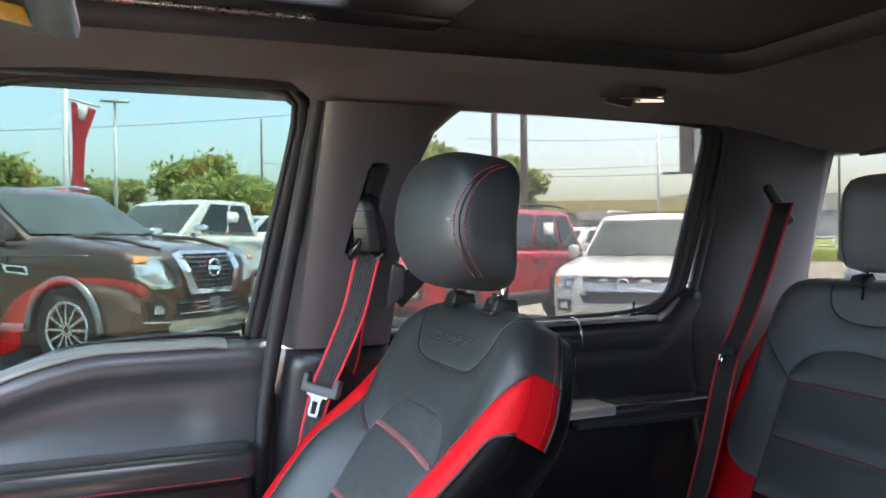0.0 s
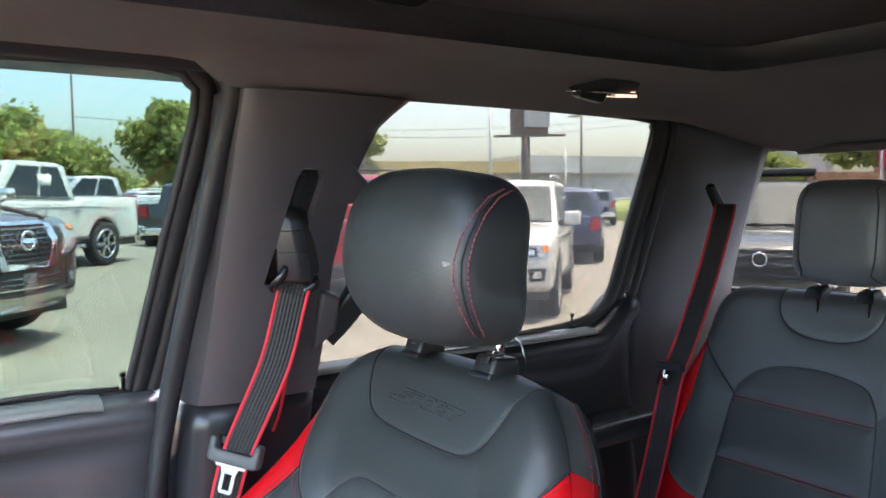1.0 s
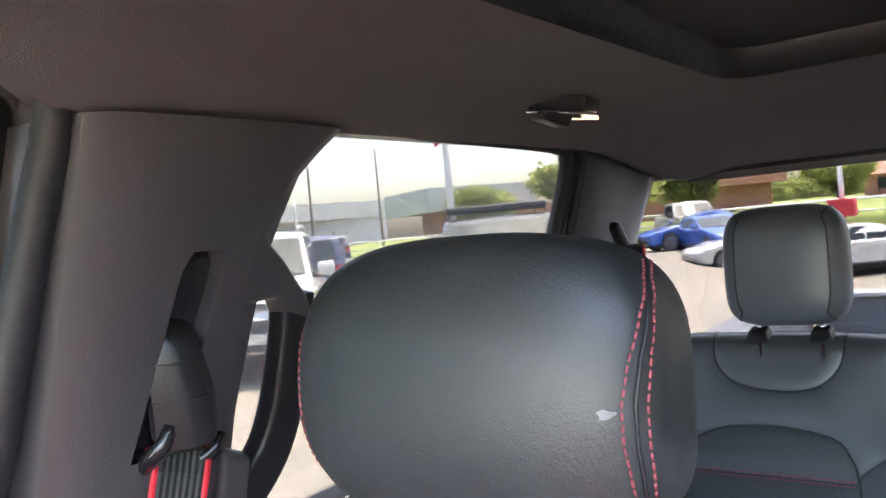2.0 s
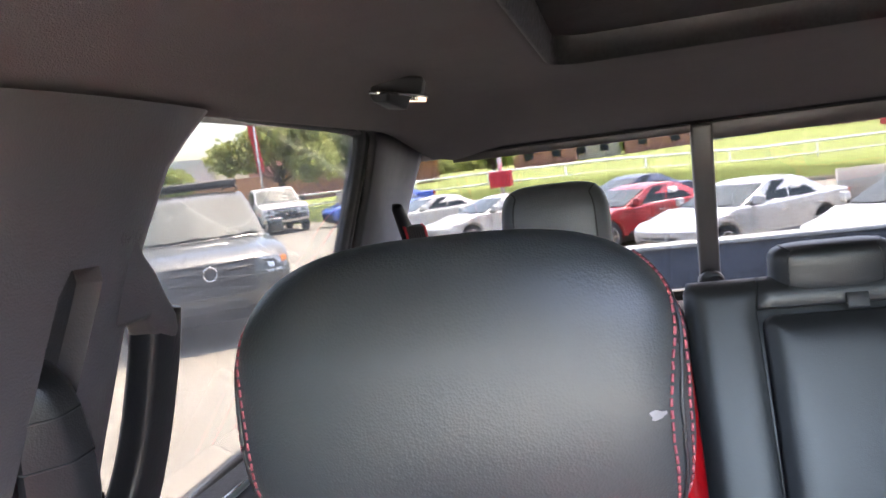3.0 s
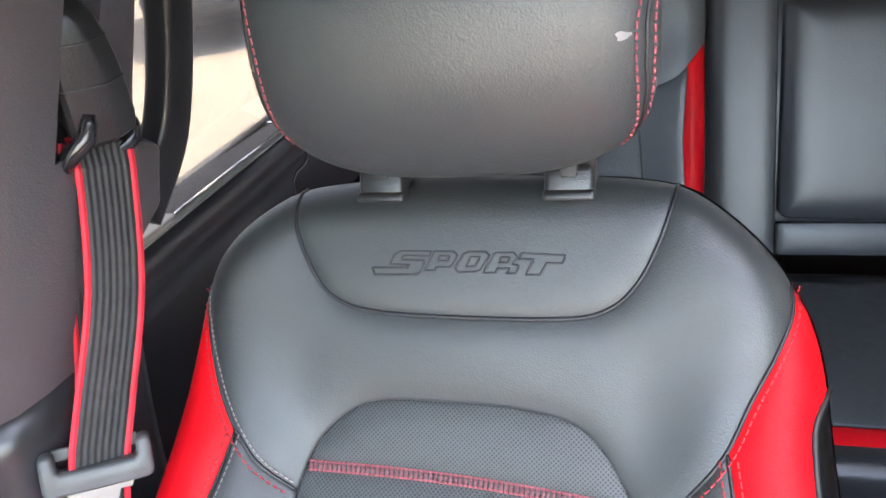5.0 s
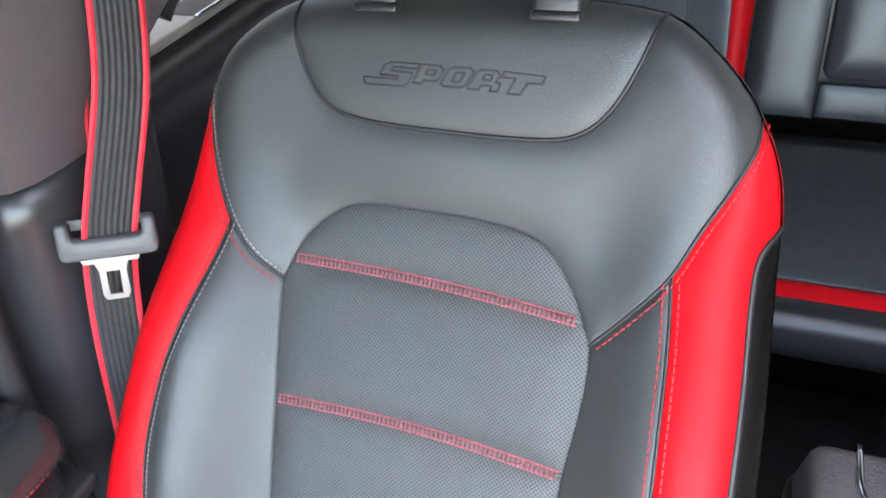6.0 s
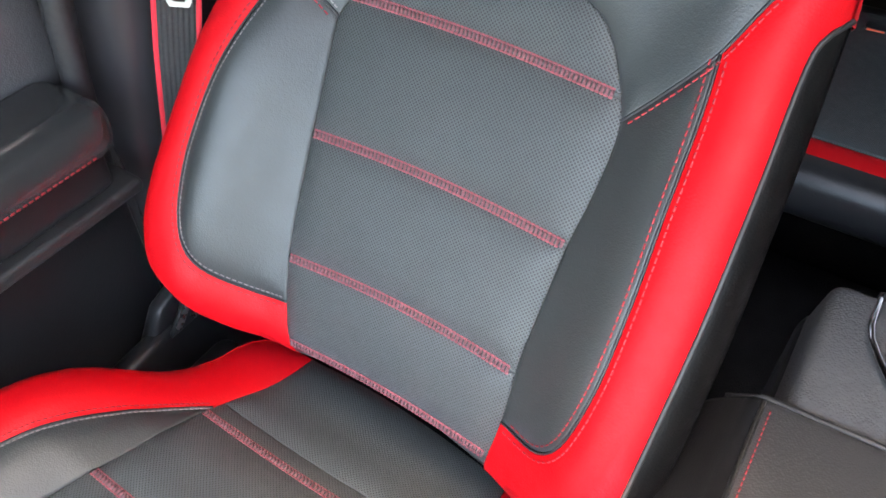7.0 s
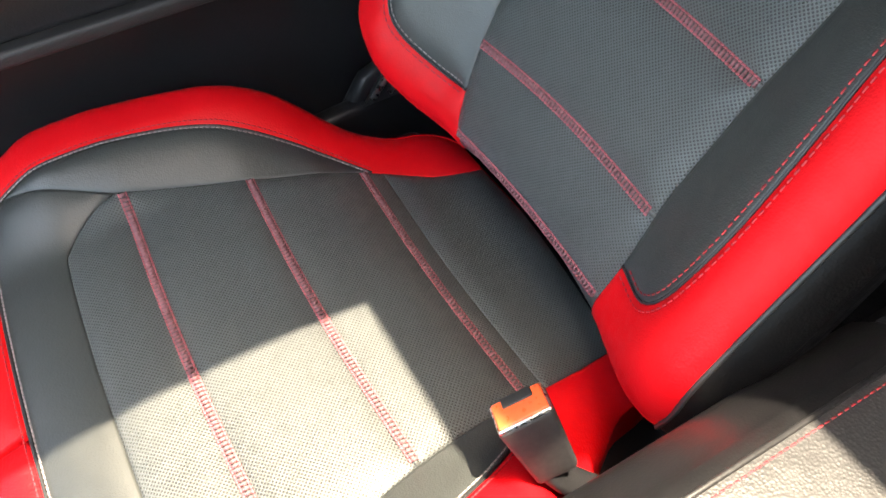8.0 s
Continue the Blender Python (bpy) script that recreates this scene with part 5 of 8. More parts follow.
CUSH = Sheet((0, 0, 0.95), (1, 0, 0), (0, -1, 0), (0, 0, 1), cush_relief)
CI_L = sm([(-0.122, 0.190), (-0.130, 0.240), (-0.152, 0.312), (-0.163, 0.380), (-0.174, 0.440), (-0.203, 0.558)])
CI_R = sm([(0.145, 0.190), (0.150, 0.240), (0.160, 0.312), (0.170, 0.380), (0.182, 0.440), (0.212, 0.558)])
CI_FRONT = sm([(-0.203, 0.558), (-0.194, 0.585), (-0.172, 0.613), (-0.140, 0.622), (0.0, 0.626), (0.148, 0.622), (0.182, 0.613), (0.204, 0.585), (0.212, 0.558)])
CI_BACK = sm([(-0.122, 0.190), (0.0, 0.187), (0.145, 0.190)])
C_RED_L = sm([(-0.152, 0.312), (-0.182, 0.345), (-0.210, 0.395), (-0.237, 0.470), (-0.250, 0.550), (-0.252, 0.610), (-0.247, 0.655), (-0.238, 0.668)])
C_RED_R = sm([(0.160, 0.312), (0.188, 0.345), (0.216, 0.395), (0.242, 0.470), (0.252, 0.550), (0.250, 0.610), (0.242, 0.655), (0.233, 0.668)])
C_FRONT = sm([(-0.238, 0.668), (-0.205, 0.682), (-0.12, 0.688), (0.0, 0.690), (0.12, 0.688), (0.200, 0.682), (0.233, 0.668)])
C_LINES = [0.300, 0.322, 0.436, 0.552]


def xat(line, v):
    s = sorted(line, key=lambda p: p[1])
    return float(np.interp(v, [p[1] for p in s], [p[0] for p in s]))


def crow(v):
    a, b = xat(CI_L, v), xat(CI_R, v)
    return [(a + (b - a) * t, v + 0.006 * math.sin(math.pi * t)) for t in np.linspace(0, 1, 33)]


rows = [CI_BACK] + [crow(v) for v in C_LINES]
for k in range(len(rows) - 1):
    v0, v1 = rows[k][0][1], rows[k + 1][0][1]
    piece = joined(rows[k], [p for p in CI_R if v0 + 0.003 < p[1] < v1 - 0.003], rows[k + 1][::-1], [p for p in CI_L if v0 + 0.003 < p[1] < v1 - 0.003][::-1])
    cover("cushion_panel", CUSH, piece, LEATHER_HOLES, seat, puff=0.006 if k != 1 else 0.003, soft=0.011, step=0.0075, label="perforated black leather cushion")
piece = joined(rows[-1], [p for p in CI_R if p[1] > 0.555], CI_FRONT[::-1], [p for p in CI_L if p[1] > 0.555][::-1])
cover("cushion_panel", CUSH, piece, LEATHER_HOLES, seat, puff=0.006, soft=0.011, step=0.0075, label="perforated black leather cushion")
# black surround in three pieces
cf_l, cf_r = [p for p in CI_L if p[1] > 0.310], [p for p in CI_R if p[1] > 0.310]
cover("cushion_side", CUSH, joined(cf_l, [(-0.247, 0.655)], [p for p in C_RED_L if p[1] < 0.652][::-1]), LEATHER, seat, puff=0.005, soft=0.012, label="black leather cushion side")
cover("cushion_side", CUSH, joined(cf_r, [(0.242, 0.655)], [p for p in C_RED_R if p[1] < 0.652][::-1]), LEATHER, seat, puff=0.005, soft=0.012, label="black leather cushion side")
cover("cushion_front", CUSH, joined([(-0.247, 0.655)], CI_FRONT, [(0.242, 0.655)], [p for p in C_RED_R if p[1] > 0.658], C_FRONT[::-1], [p for p in C_RED_L if p[1] > 0.658][::-1]), LEATHER, seat, puff=0.005, soft=0.012, label="black leather cushion front")
co = [tuple(p) for p in cush_line]
i0 = min(range(len(co)), key=lambda i: np.hypot(co[i][0] + 0.150, co[i][1] - 0.185))
co = co[i0:] + co[:i0]
i1 = min(range(len(co)), key=lambda i: np.hypot(co[i][0] - 0.0, co[i][1] - 0.765))
i2 = min(range(len(co)), key=lambda i: np.hypot(co[i][0] - 0.160, co[i][1] - 0.185))
fl = [p for p in C_FRONT if p[0] < 0.0]
fr = [p for p in C_FRONT if p[0] >= 0.0]
cover("red_edge", CUSH, joined([(-0.122, 0.190)], co[: i1 + 1], [fl[-1]], fl[::-1], C_RED_L[::-1], [p for p in CI_L if 0.192 < p[1] < 0.312][::-1]), RED_LEATHER, seat, puff=0.007, soft=0.012, label="bright red leather cushion edge")
cover("red_edge", CUSH, joined([fr[0]], co[i1 : i2 + 1], [(0.145, 0.190)], [p for p in CI_R if 0.192 < p[1] < 0.312], C_RED_R, fr[::-1]), RED_LEATHER, seat, puff=0.007, soft=0.012, label="bright red leather cushion edge")
loops = [CUSH.place(cush_line, 0.002)]
for drop, k in ((0.03, 1.004), (0.09, 1.0), (0.13, 0.97)):
    base = CUSH.place(cush_line, 0.0)
    c = base.mean(0)
    lp = c + (base - c) * np.array([k, k, 1])
    lp[:, 2] = np.minimum(base[:, 2], 0.95) - drop
    loops.append(lp)
v, f = loft([[tuple(p) for p in lp] for lp in loops])
f.append(tuple(range(len(v) - len(cush_line), len(v))))
part("cushion_skirt", (v, f), RED_LEATHER, seat)
cord("welt", CUSH, C_RED_L + C_FRONT[1:], 0.0018, PIPING, seat, 0.001)
cord("welt", CUSH, C_RED_R, 0.0018, PIPING, seat, 0.001)
cord("edge_welt", CUSH, [p for p in co[: i1 + 1] if p[1] > 0.30], 0.0022, GREY_THREAD, seat, 0.004)
double = []
for r in rows[2:]:
    double += [shifted(r, 0.0036), shifted(r, -0.0036)]
for c in rows[2:]:
    cord("seam_band", CUSH, c, 0.0030, LEATHER, seat, -0.0012)
stitches("stitching", CUSH, rows[2:], LADDER_THREAD, seat, lift=0.0021, r=0.0031, pitch=0.0042, length=0.0030)
stitches("stitching", CUSH, double, RED_THREAD, seat, lift=0.0029, r=0.0008, pitch=0.0042, length=0.0037)
stitches("stitching", CUSH, [shifted(C_RED_L, -0.003), shifted(C_RED_R, 0.003), shifted(C_FRONT, -0.003)], GREY_THREAD, seat, lift=0.003, r=0.0007, pitch=0.005, length=0.0042)
stitches("stitching", CUSH, [shifted(C_RED_L, 0.005), shifted(C_RED_R, -0.005), shifted(C_FRONT, 0.005)], SEAM_THREAD, seat, lift=0.003, r=0.0006, pitch=0.005, length=0.0042)

# seat base: side shields, recline cover and rails
base = part("side_shield", hull8([(-0.315, -0.70, 0.74), (-0.285, -0.70, 0.74), (-0.285, -0.10, 0.74), (-0.315, -0.10, 0.74)], [(-0.318, -0.66, 0.86), (-0.288, -0.66, 0.86), (-0.288, -0.06, 0.90), (-0.318, -0.06, 0.90)]), PLASTIC, seat, "black plastic side shield", bevel=0.012)
part("side_shield", hull8([(0.250, -0.70, 0.74), (0.272, -0.70, 0.74), (0.272, -0.25, 0.74), (0.250, -0.25, 0.74)], [(0.250, -0.66, 0.86), (0.272, -0.66, 0.86), (0.272, -0.23, 0.89), (0.250, -0.23, 0.89)]), PLASTIC, seat, "black plastic side shield", bevel=0.012)
part("recline_hinge", hull8([(-0.325, -0.30, 0.84), (-0.295, -0.30, 0.84), (-0.295, -0.13, 0.86), (-0.325, -0.13, 0.86)], [(-0.322, -0.25, 0.915), (-0.300, -0.25, 0.915), (-0.300, -0.14, 0.955), (-0.322, -0.14, 0.955)]), PLASTIC, seat, "black hinge cover", bevel=0.008)
part("recline_lever", tube(smooth_line([(-0.338, -0.165, 0.86), (-0.342, -0.20, 0.845), (-0.342, -0.26, 0.825), (-0.338, -0.31, 0.815)], 0.012), 0.010, 10, squash=0.6), SATIN, seat, "grey recline lever")
part("hinge_bracket", slab([(-0.268, -0.265, 0.905), (-0.268, -0.205, 0.905), (-0.258, -0.165, 0.985), (-0.258, -0.215, 0.985)], 0.006), SATIN_BLACK, seat, "dark steel hinge bracket", bevel=0.001)
for dy in (0.0, 0.022):
    part("bracket_rod", bar((-0.262, -0.255 + dy, 0.915), (-0.252, -0.205 + dy, 0.985), 0.0035, 10), SATIN, seat, "bright steel rod")
part("seat_frame", box((-0.28, -0.68, 0.70), (0.26, -0.19, 0.835)), PLASTIC, seat, bevel=0.02)
for x in (-0.25, 0.24):
    part("seat_rail", box((x - 0.025, -0.75, 0.62), (x + 0.025, -0.17, 0.70)), SATIN, seat, "grey steel rail", bevel=0.004)

# the driver's seat, alike, shows mirrored in the passenger glass
twin = copy_thing(seat, Matrix.Translation(seat.location + Vector((2 * MID, 0, 0))))
tagged(twin, "driver's black and red leather bucket seat, sunlit", "car seat")
tagged(copy_thing(headrest, Matrix.Translation(headrest.location + Vector((2 * MID, 0, 0)))), "driver's black leather headrest with red stitching", "headrest")

# ---------- front belt ----------
def strap(points, across, parent, width=0.047):
    line = [Vector(p) for p in smooth_line(points, 0.02)]
    ends = across if isinstance(across, list) else [across, across]
    acr = [Vector(ends[0]).lerp(Vector(ends[1]), min(1, 2.2 * i / len(line))).normalized() for i in range(len(line))]
    ribbon(line, acr, width - 0.010, 0.0016, BELT, "webbing", parent, "ribbed dark webbing")
    for s in (-1, 1):
        out = []
        for i, p in enumerate(line):
            t = (line[min(i + 1, len(line) - 1)] - line[max(i - 1, 0)]).normalized()
            a = (acr[i] - t * acr[i].dot(t)).normalized()
            out.append(p + a * s * (width / 2 - 0.0025))
        ribbon(out, acr, 0.005, 0.0018, BELT_RED, "red_edge", parent, "red woven edge")


belt = thing("seat_belt", "black seat belt with red edges hanging from the centre pillar", "seat belt", at=(-0.255, 0, 1.54))
BELT_LINE = [(-0.256, -0.012, 1.556), (-0.247, -0.024, 1.535), (-0.257, -0.047, 1.44), (-0.277, -0.083, 1.345), (-0.287, -0.104, 1.29), (-0.296, -0.125, 1.20), (-0.306, -0.150, 1.06), (-0.316, -0.180, 0.92), (-0.332, -0.20, 0.78)]
strap(BELT_LINE, [(0.35, 0.93, 0.0), (0.79, 0.61, 0.0)], belt)
strap([(-0.262, -0.018, 1.552), (-0.274, -0.030, 1.50), (-0.287, -0.040, 1.42), (-0.306, -0.047, 1.35), (-0.345, -0.055, 1.29)], (0.35, 0.93, 0), belt)
# adjuster block, swivel ring
ADJ = Matrix.Translation((-0.245, -0.017, 1.592)) @ Euler((0, radians(10), radians(-40))).to_matrix().to_4x4()


def adj(points):
    return [ADJ @ Vector(p) for p in points]


loops = []
for z, w, d in ((-0.037, 0.020, 0.016), (-0.031, 0.0245, 0.0225), (-0.02, 0.0255, 0.0245), (0.0, 0.0250, 0.0248), (0.020, 0.0235, 0.0245), (0.040, 0.0202, 0.0236), (0.055, 0.0160, 0.0212), (0.066, 0.0090, 0.0170), (0.073, 0.0, 0.0110), (0.077, -0.010, 0.004)):
    l = 0.0255 if z > -0.03 else 0.022
    l -= 0.004 * max(0, (z - 0.058) / 0.02)
    loops.append(adj([(x, y, z) for x, y in [(-0.03, -l), (d - 0.010, -l), (d - 0.004, -l + 0.0015), (d, -l + 0.005), (d + 0.001, w - 0.020), (d - 0.001, w - 0.014), (d - 0.010, w - 0.002), (d - 0.016, w), (-0.03, w)]]))
v, f = loft(loops)
n = len(loops[0])
f += [tuple(range(n))[::-1], tuple(range(len(v) - n, len(v)))]
block = part("adjuster_block", (v, f), SATIN_BLACK, belt, "black height adjuster")
block.data.set_sharp_from_angle(angle=radians(24))
for z, w, d in ((0.011, 0.0243, 0.0248), (0.042, 0.0198, 0.0234)):
    l = 0.0255
    part("groove", tube(adj([(-0.02, -l, z), (d - 0.010, -l - 0.0002, z), (d - 0.004, -l + 0.0015, z), (d + 0.0002, -l + 0.005, z), (d + 0.0012, w - 0.020, z), (d - 0.001, w - 0.014, z), (d - 0.010, w - 0.002, z), (-0.02, w, z)]), 0.0009, 6), RUBBER, belt)
part("release_button", hull8(adj([(0.018, -0.0262, 0.016), (0.0235, -0.0225, 0.016), (0.0250, -0.010, 0.016), (0.018, -0.010, 0.016)]), adj([(0.018, -0.0262, 0.037), (0.0225, -0.0225, 0.037), (0.0240, -0.012, 0.036), (0.018, -0.012, 0.036)])), RUBBER, belt, "sunk release button", bevel=0.002)
ring = [(0.020, -0.010, -0.010), (0.026, -0.016, -0.024), (0.024, -0.028, -0.034), (0.016, -0.036, -0.046), (0.006, -0.032, -0.056), (0.000, -0.014, -0.057), (-0.001, 0.006, -0.053), (-0.004, 0.022, -0.046), (-0.012, 0.024, -0.036)]
part("swivel_ring", tube(smooth_line(adj(ring), 0.006), 0.0070, 10), GLOSSY, belt, "black swivel ring")
part("ring_bolt", bar(ADJ @ Vector((-0.01, -0.010, -0.034)), ADJ @ Vector((0.004, -0.010, -0.034)), 0.010, 16), SATIN, belt)
# tongue with its bar
TNG = Matrix.Translation((-0.2855, -0.102, 1.300)) @ Euler((radians(-14), radians(8), radians(38))).to_matrix().to_4x4()


def tng(lo, hi):
    bm = box(lo, hi)
    bm.transform(TNG)
    return bm


# grip: a moulded frame whose slot takes the belt
GRIP_LINE = [(-0.036, -0.0125), (0.036, -0.0125), (0.040, -0.011), (0.0425, -0.007), (0.0425, 0.019), (0.0405, 0.0225), (0.037, 0.0235), (0.033, 0.0225), (0.031, 0.020), (0.0305, 0.009), (0.028, 0.0065), (-0.028, 0.0065), (-0.0305, 0.009), (-0.031, 0.020), (-0.033, 0.0225), (-0.037, 0.0235), (-0.0405, 0.0225), (-0.0425, 0.019), (-0.0425, -0.007), (-0.040, -0.011)]
loops = [[TNG @ Vector((x, y, z)) for x, z in grown(GRIP_LINE, g)] for y, g in ((-0.0100, -0.0030), (-0.0090, -0.0014), (-0.0070, 0.0), (0.0050, 0.0), (0.0070, -0.0020))]
v, f = loft(loops)
n = len(GRIP_LINE)
f += [tuple(range(n))[::-1], tuple(range(len(v) - n, len(v)))]
part("tongue_grip", (v, f), GRIP, belt, "grey plastic tongue grip")
part("grip_bridge", tng((-0.033, 0.0065, 0.012), (0.033, 0.0105, 0.0225)), GRIP, belt, bevel=0.0015)


def plate(x0, x1, x2, x3, z0, z1, bm=None):
    """A flat piece from x0..x1 at height z0 to x2..x3 at z1."""
    return hull8([TNG @ Vector(p) for p in ((x0, -0.0085, z0), (x1, -0.0085, z0), (x1, -0.0060, z0), (x0, -0.0060, z0))], [TNG @ Vector(p) for p in ((x2, -0.0085, z1), (x3, -0.0085, z1), (x3, -0.0060, z1), (x2, -0.0060, z1))], bm)


bm = plate(-0.0235, 0.0235, -0.0255, 0.0255, -0.0165, -0.0120)
for row in ((-0.0115, 0.0115, -0.0145, 0.0145, -0.0250, -0.0165), (-0.0118, -0.0058, -0.0115, -0.0060, -0.0480, -0.0250), (0.0058, 0.0118, 0.0060, 0.0115, -0.0480, -0.0250), (-0.0090, 0.0090, -0.0118, 0.0118, -0.0530, -0.0480)):
    bm = plate(*row, bm)
part("tongue_plate", bm, TONGUE, belt, "bright metal tongue", smooth=False)

# buckle
buckle = thing("belt_buckle", "black belt buckle with orange-red button", "buckle", at=(0.23, -0.33, 0.95))
face = Vector((-0.407, -0.223, 0.886)).normalized()
wide = Vector((0.175, 0.933, 0.315))
wide = (wide - face * wide.dot(face)).normalized()
BKL = Matrix.Translation((0.211, -0.368, 1.031)) @ Matrix((wide, (-face).cross(wide), -face)).transposed().to_4x4()


def bkl(lo, hi, bevel, name, mat, label=""):
    bm = box(lo, hi)
    bm.transform(BKL)
    part(name, bm, mat, buckle, label, bevel=bevel)


part("housing", hull8([BKL @ Vector(p) for p in ((-0.0215, -0.015, 0.001), (0.0215, -0.015, 0.001), (0.0215, 0.015, 0.001), (-0.0215, 0.015, 0.001))], [BKL @ Vector(p) for p in ((-0.016, -0.012, 0.068), (0.017, -0.012, 0.068), (0.017, 0.012, 0.068), (-0.016, 0.012, 0.068))]), RUBBER, buckle, bevel=0.004)
bkl((-0.0205, -0.0140, -0.0005), (0.0205, 0.0140, 0.004), 0.002, "rim", SATIN, "thin bright rim")
bkl((-0.0192, -0.0127, -0.002), (0.0192, 0.0127, 0.004), 0.002, "button", ORANGE, "orange-red release button")
bkl((-0.011, -0.0125, -0.0032), (0.012, -0.003, 0.004), 0.0008, "slot", RUBBER)
part("stalk", tube(smooth_line([BKL @ Vector((0, 0, 0.060)), BKL @ Vector((0, 0, 0.08)), (0.268, -0.30, 0.90), (0.278, -0.23, 0.78)], 0.02), 0.014, 8, squash=0.5), PLASTIC, buckle)

# ---------- centre console ----------
console = thing("centre_console", "centre console with stitched black lid and grey rear tray", "console", at=(0.5, -0.3, 0.62))
part("body", hull8([(0.328, -0.95, 0.62), (0.700, -0.95, 0.62), (0.700, 0.06, 0.62), (0.328, 0.06, 0.62)], [(0.332, -0.95, 1.01), (0.695, -0.95, 1.01), (0.695, 0.05, 1.03), (0.332, 0.05, 1.03)]), PLASTIC, console, bevel=0.02)
lid_cut = smooth_line([(0.276, 0.985), (0.277, 1.026), (0.284, 1.047), (0.300, 1.065), (0.314, 1.076), (0.327, 1.0815), (0.40, 1.0835), (0.50, 1.0845), (0.62, 1.0835), (0.68, 1.074), (0.71, 1.045), (0.712, 0.985)], 0.006)
lid_loops = []
for y, inset in ((-0.600, 0.010), (-0.596, 0.003), (-0.586, 0.0), (-0.134, 0.0), (-0.126, 0.003), (-0.122, 0.010)):
    lid_loops.append([(x + inset * (0.5 - x) / 0.25, y, z - inset * (z > 1.0)) for x, z in lid_cut])
seam = min(range(len(lid_cut)), key=lambda k: abs(lid_cut[k][0] - 0.327))
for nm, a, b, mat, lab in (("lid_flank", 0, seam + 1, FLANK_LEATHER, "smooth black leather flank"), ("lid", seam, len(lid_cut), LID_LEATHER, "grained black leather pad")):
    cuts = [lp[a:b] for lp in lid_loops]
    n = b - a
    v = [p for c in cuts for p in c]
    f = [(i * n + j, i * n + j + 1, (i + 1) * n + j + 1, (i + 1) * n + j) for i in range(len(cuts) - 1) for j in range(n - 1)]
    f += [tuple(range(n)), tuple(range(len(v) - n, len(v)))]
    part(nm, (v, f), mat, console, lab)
part("rear_tray", hull8([(0.334, -0.120, 1.0), (0.692, -0.120, 1.0), (0.692, 0.050, 1.0), (0.334, 0.050, 1.0)], [(0.345, -0.120, 1.078), (0.685, -0.120, 1.078), (0.685, 0.038, 1.082), (0.345, 0.038, 1.082)]), SUEDE, console, "rough grey tray", bevel=0.014)
part("lid_piping", tube([(0.300, -0.1235, 1.058), (0.327, -0.1235, 1.0770), (0.5, -0.1225, 1.0815), (0.662, -0.1235, 1.074)], 0.0028, 8), PIPING, console)
part("tray_trim", tube(smooth_line([(0.385, 0.042, 1.078), (0.384, -0.010, 1.0835), (0.392, -0.035, 1.0845), (0.415, -0.070, 1.0845), (0.44, -0.082, 1.0845), (0.56, -0.082, 1.0845), (0.585, -0.070, 1.0845), (0.616, -0.010, 1.0835), (0.615, 0.042, 1.078)], 0.012), 0.0035, 8), CHROME, console, "chrome edging")
for x in (0.455, 0.545):
    v, f = [], []
    for r, z in ((0.042, 1.0835), (0.040, 1.0865), (0.036, 1.0865), (0.035, 1.05), (0.001, 1.048)):
        v += [(x + r * math.cos(a), -0.025 + r * math.sin(a), z) for a in np.linspace(0, 2 * math.pi, 32, endpoint=False)]
    for k in range(4):
        f += [(k * 32 + i, k * 32 + (i + 1) % 32, (k + 1) * 32 + (i + 1) % 32, (k + 1) * 32 + i) for i in range(32)]
    part("cup_holder", (v, f), PIPING, console, "dark cup holder")
LID = Sheet((0, 0, 1.0830), (1, 0, 0), (0, 1, 0), (0, 0, 1), lambda q: 0 * q[:, 0])
stitches("stitching", LID, [[(0.3345, -0.58), (0.3345, -0.132)]], SEAM_THREAD, console, lift=-0.0005, r=0.0006, pitch=0.0055, length=0.004)
part("lid_welt", tube([(0.3275, -0.58, 1.0815), (0.3275, -0.130, 1.0815)], 0.0022, 6), PIPING, console)
# ribbed cover beside the seat rail
strip = thing("floor_vent", "ribbed grey vent strip between seat and console", "vent", at=(0.27, 0.1, 0.66))
part("backing", box((0.192, -0.16, 0.66), (0.255, 0.30, 0.690)), PIPING, strip)
for k in range(22):
    y = -0.15 + k * 0.0195
    part("slat", box((0.203, y, 0.688), (0.239, y + 0.0165, 0.698)), SUEDE, strip, smooth=False)

# ---------- rear bench ----------
R_LEAN = radians(17)
REAR_O, REAR_V, REAR_N = (0.015, 0.85, 0.96), (0, math.sin(R_LEAN), math.cos(R_LEAN)), (0, -math.cos(R_LEAN), math.sin(R_LEAN))
R_OUT = smooth_line([(-0.10, 0.552), (-0.225, 0.548), (-0.275, 0.522), (-0.298, 0.470), (-0.306, 0.400), (-0.335, 0.290), (-0.348, 0.150), (-0.345, 0.03), (-0.30, -0.02), (0.12, -0.02), (0.212, 0.0), (0.216, 0.15), (0.214, 0.40), (0.213, 0.50), (0.190, 0.538), (0.12, 0.551), (0.0, 0.553)], 0.015, closed=True)


def rear_relief(q):
    u, v = np.abs(q[:, 0] + 0.04), q[:, 1]
    d = edge_distance(q, R_OUT)
    roll = 0.035 * (1 - np.sqrt(1 - (1 - np.clip(d / 0.040, 0, 1)) ** 2 * 0.98))
    return 0.022 * step01(0.15, 0.26, u) * (1 - step01(0.30, 0.46, v)) - roll


REAR = Sheet(REAR_O, (1, 0, 0), REAR_V, REAR_N, rear_relief)


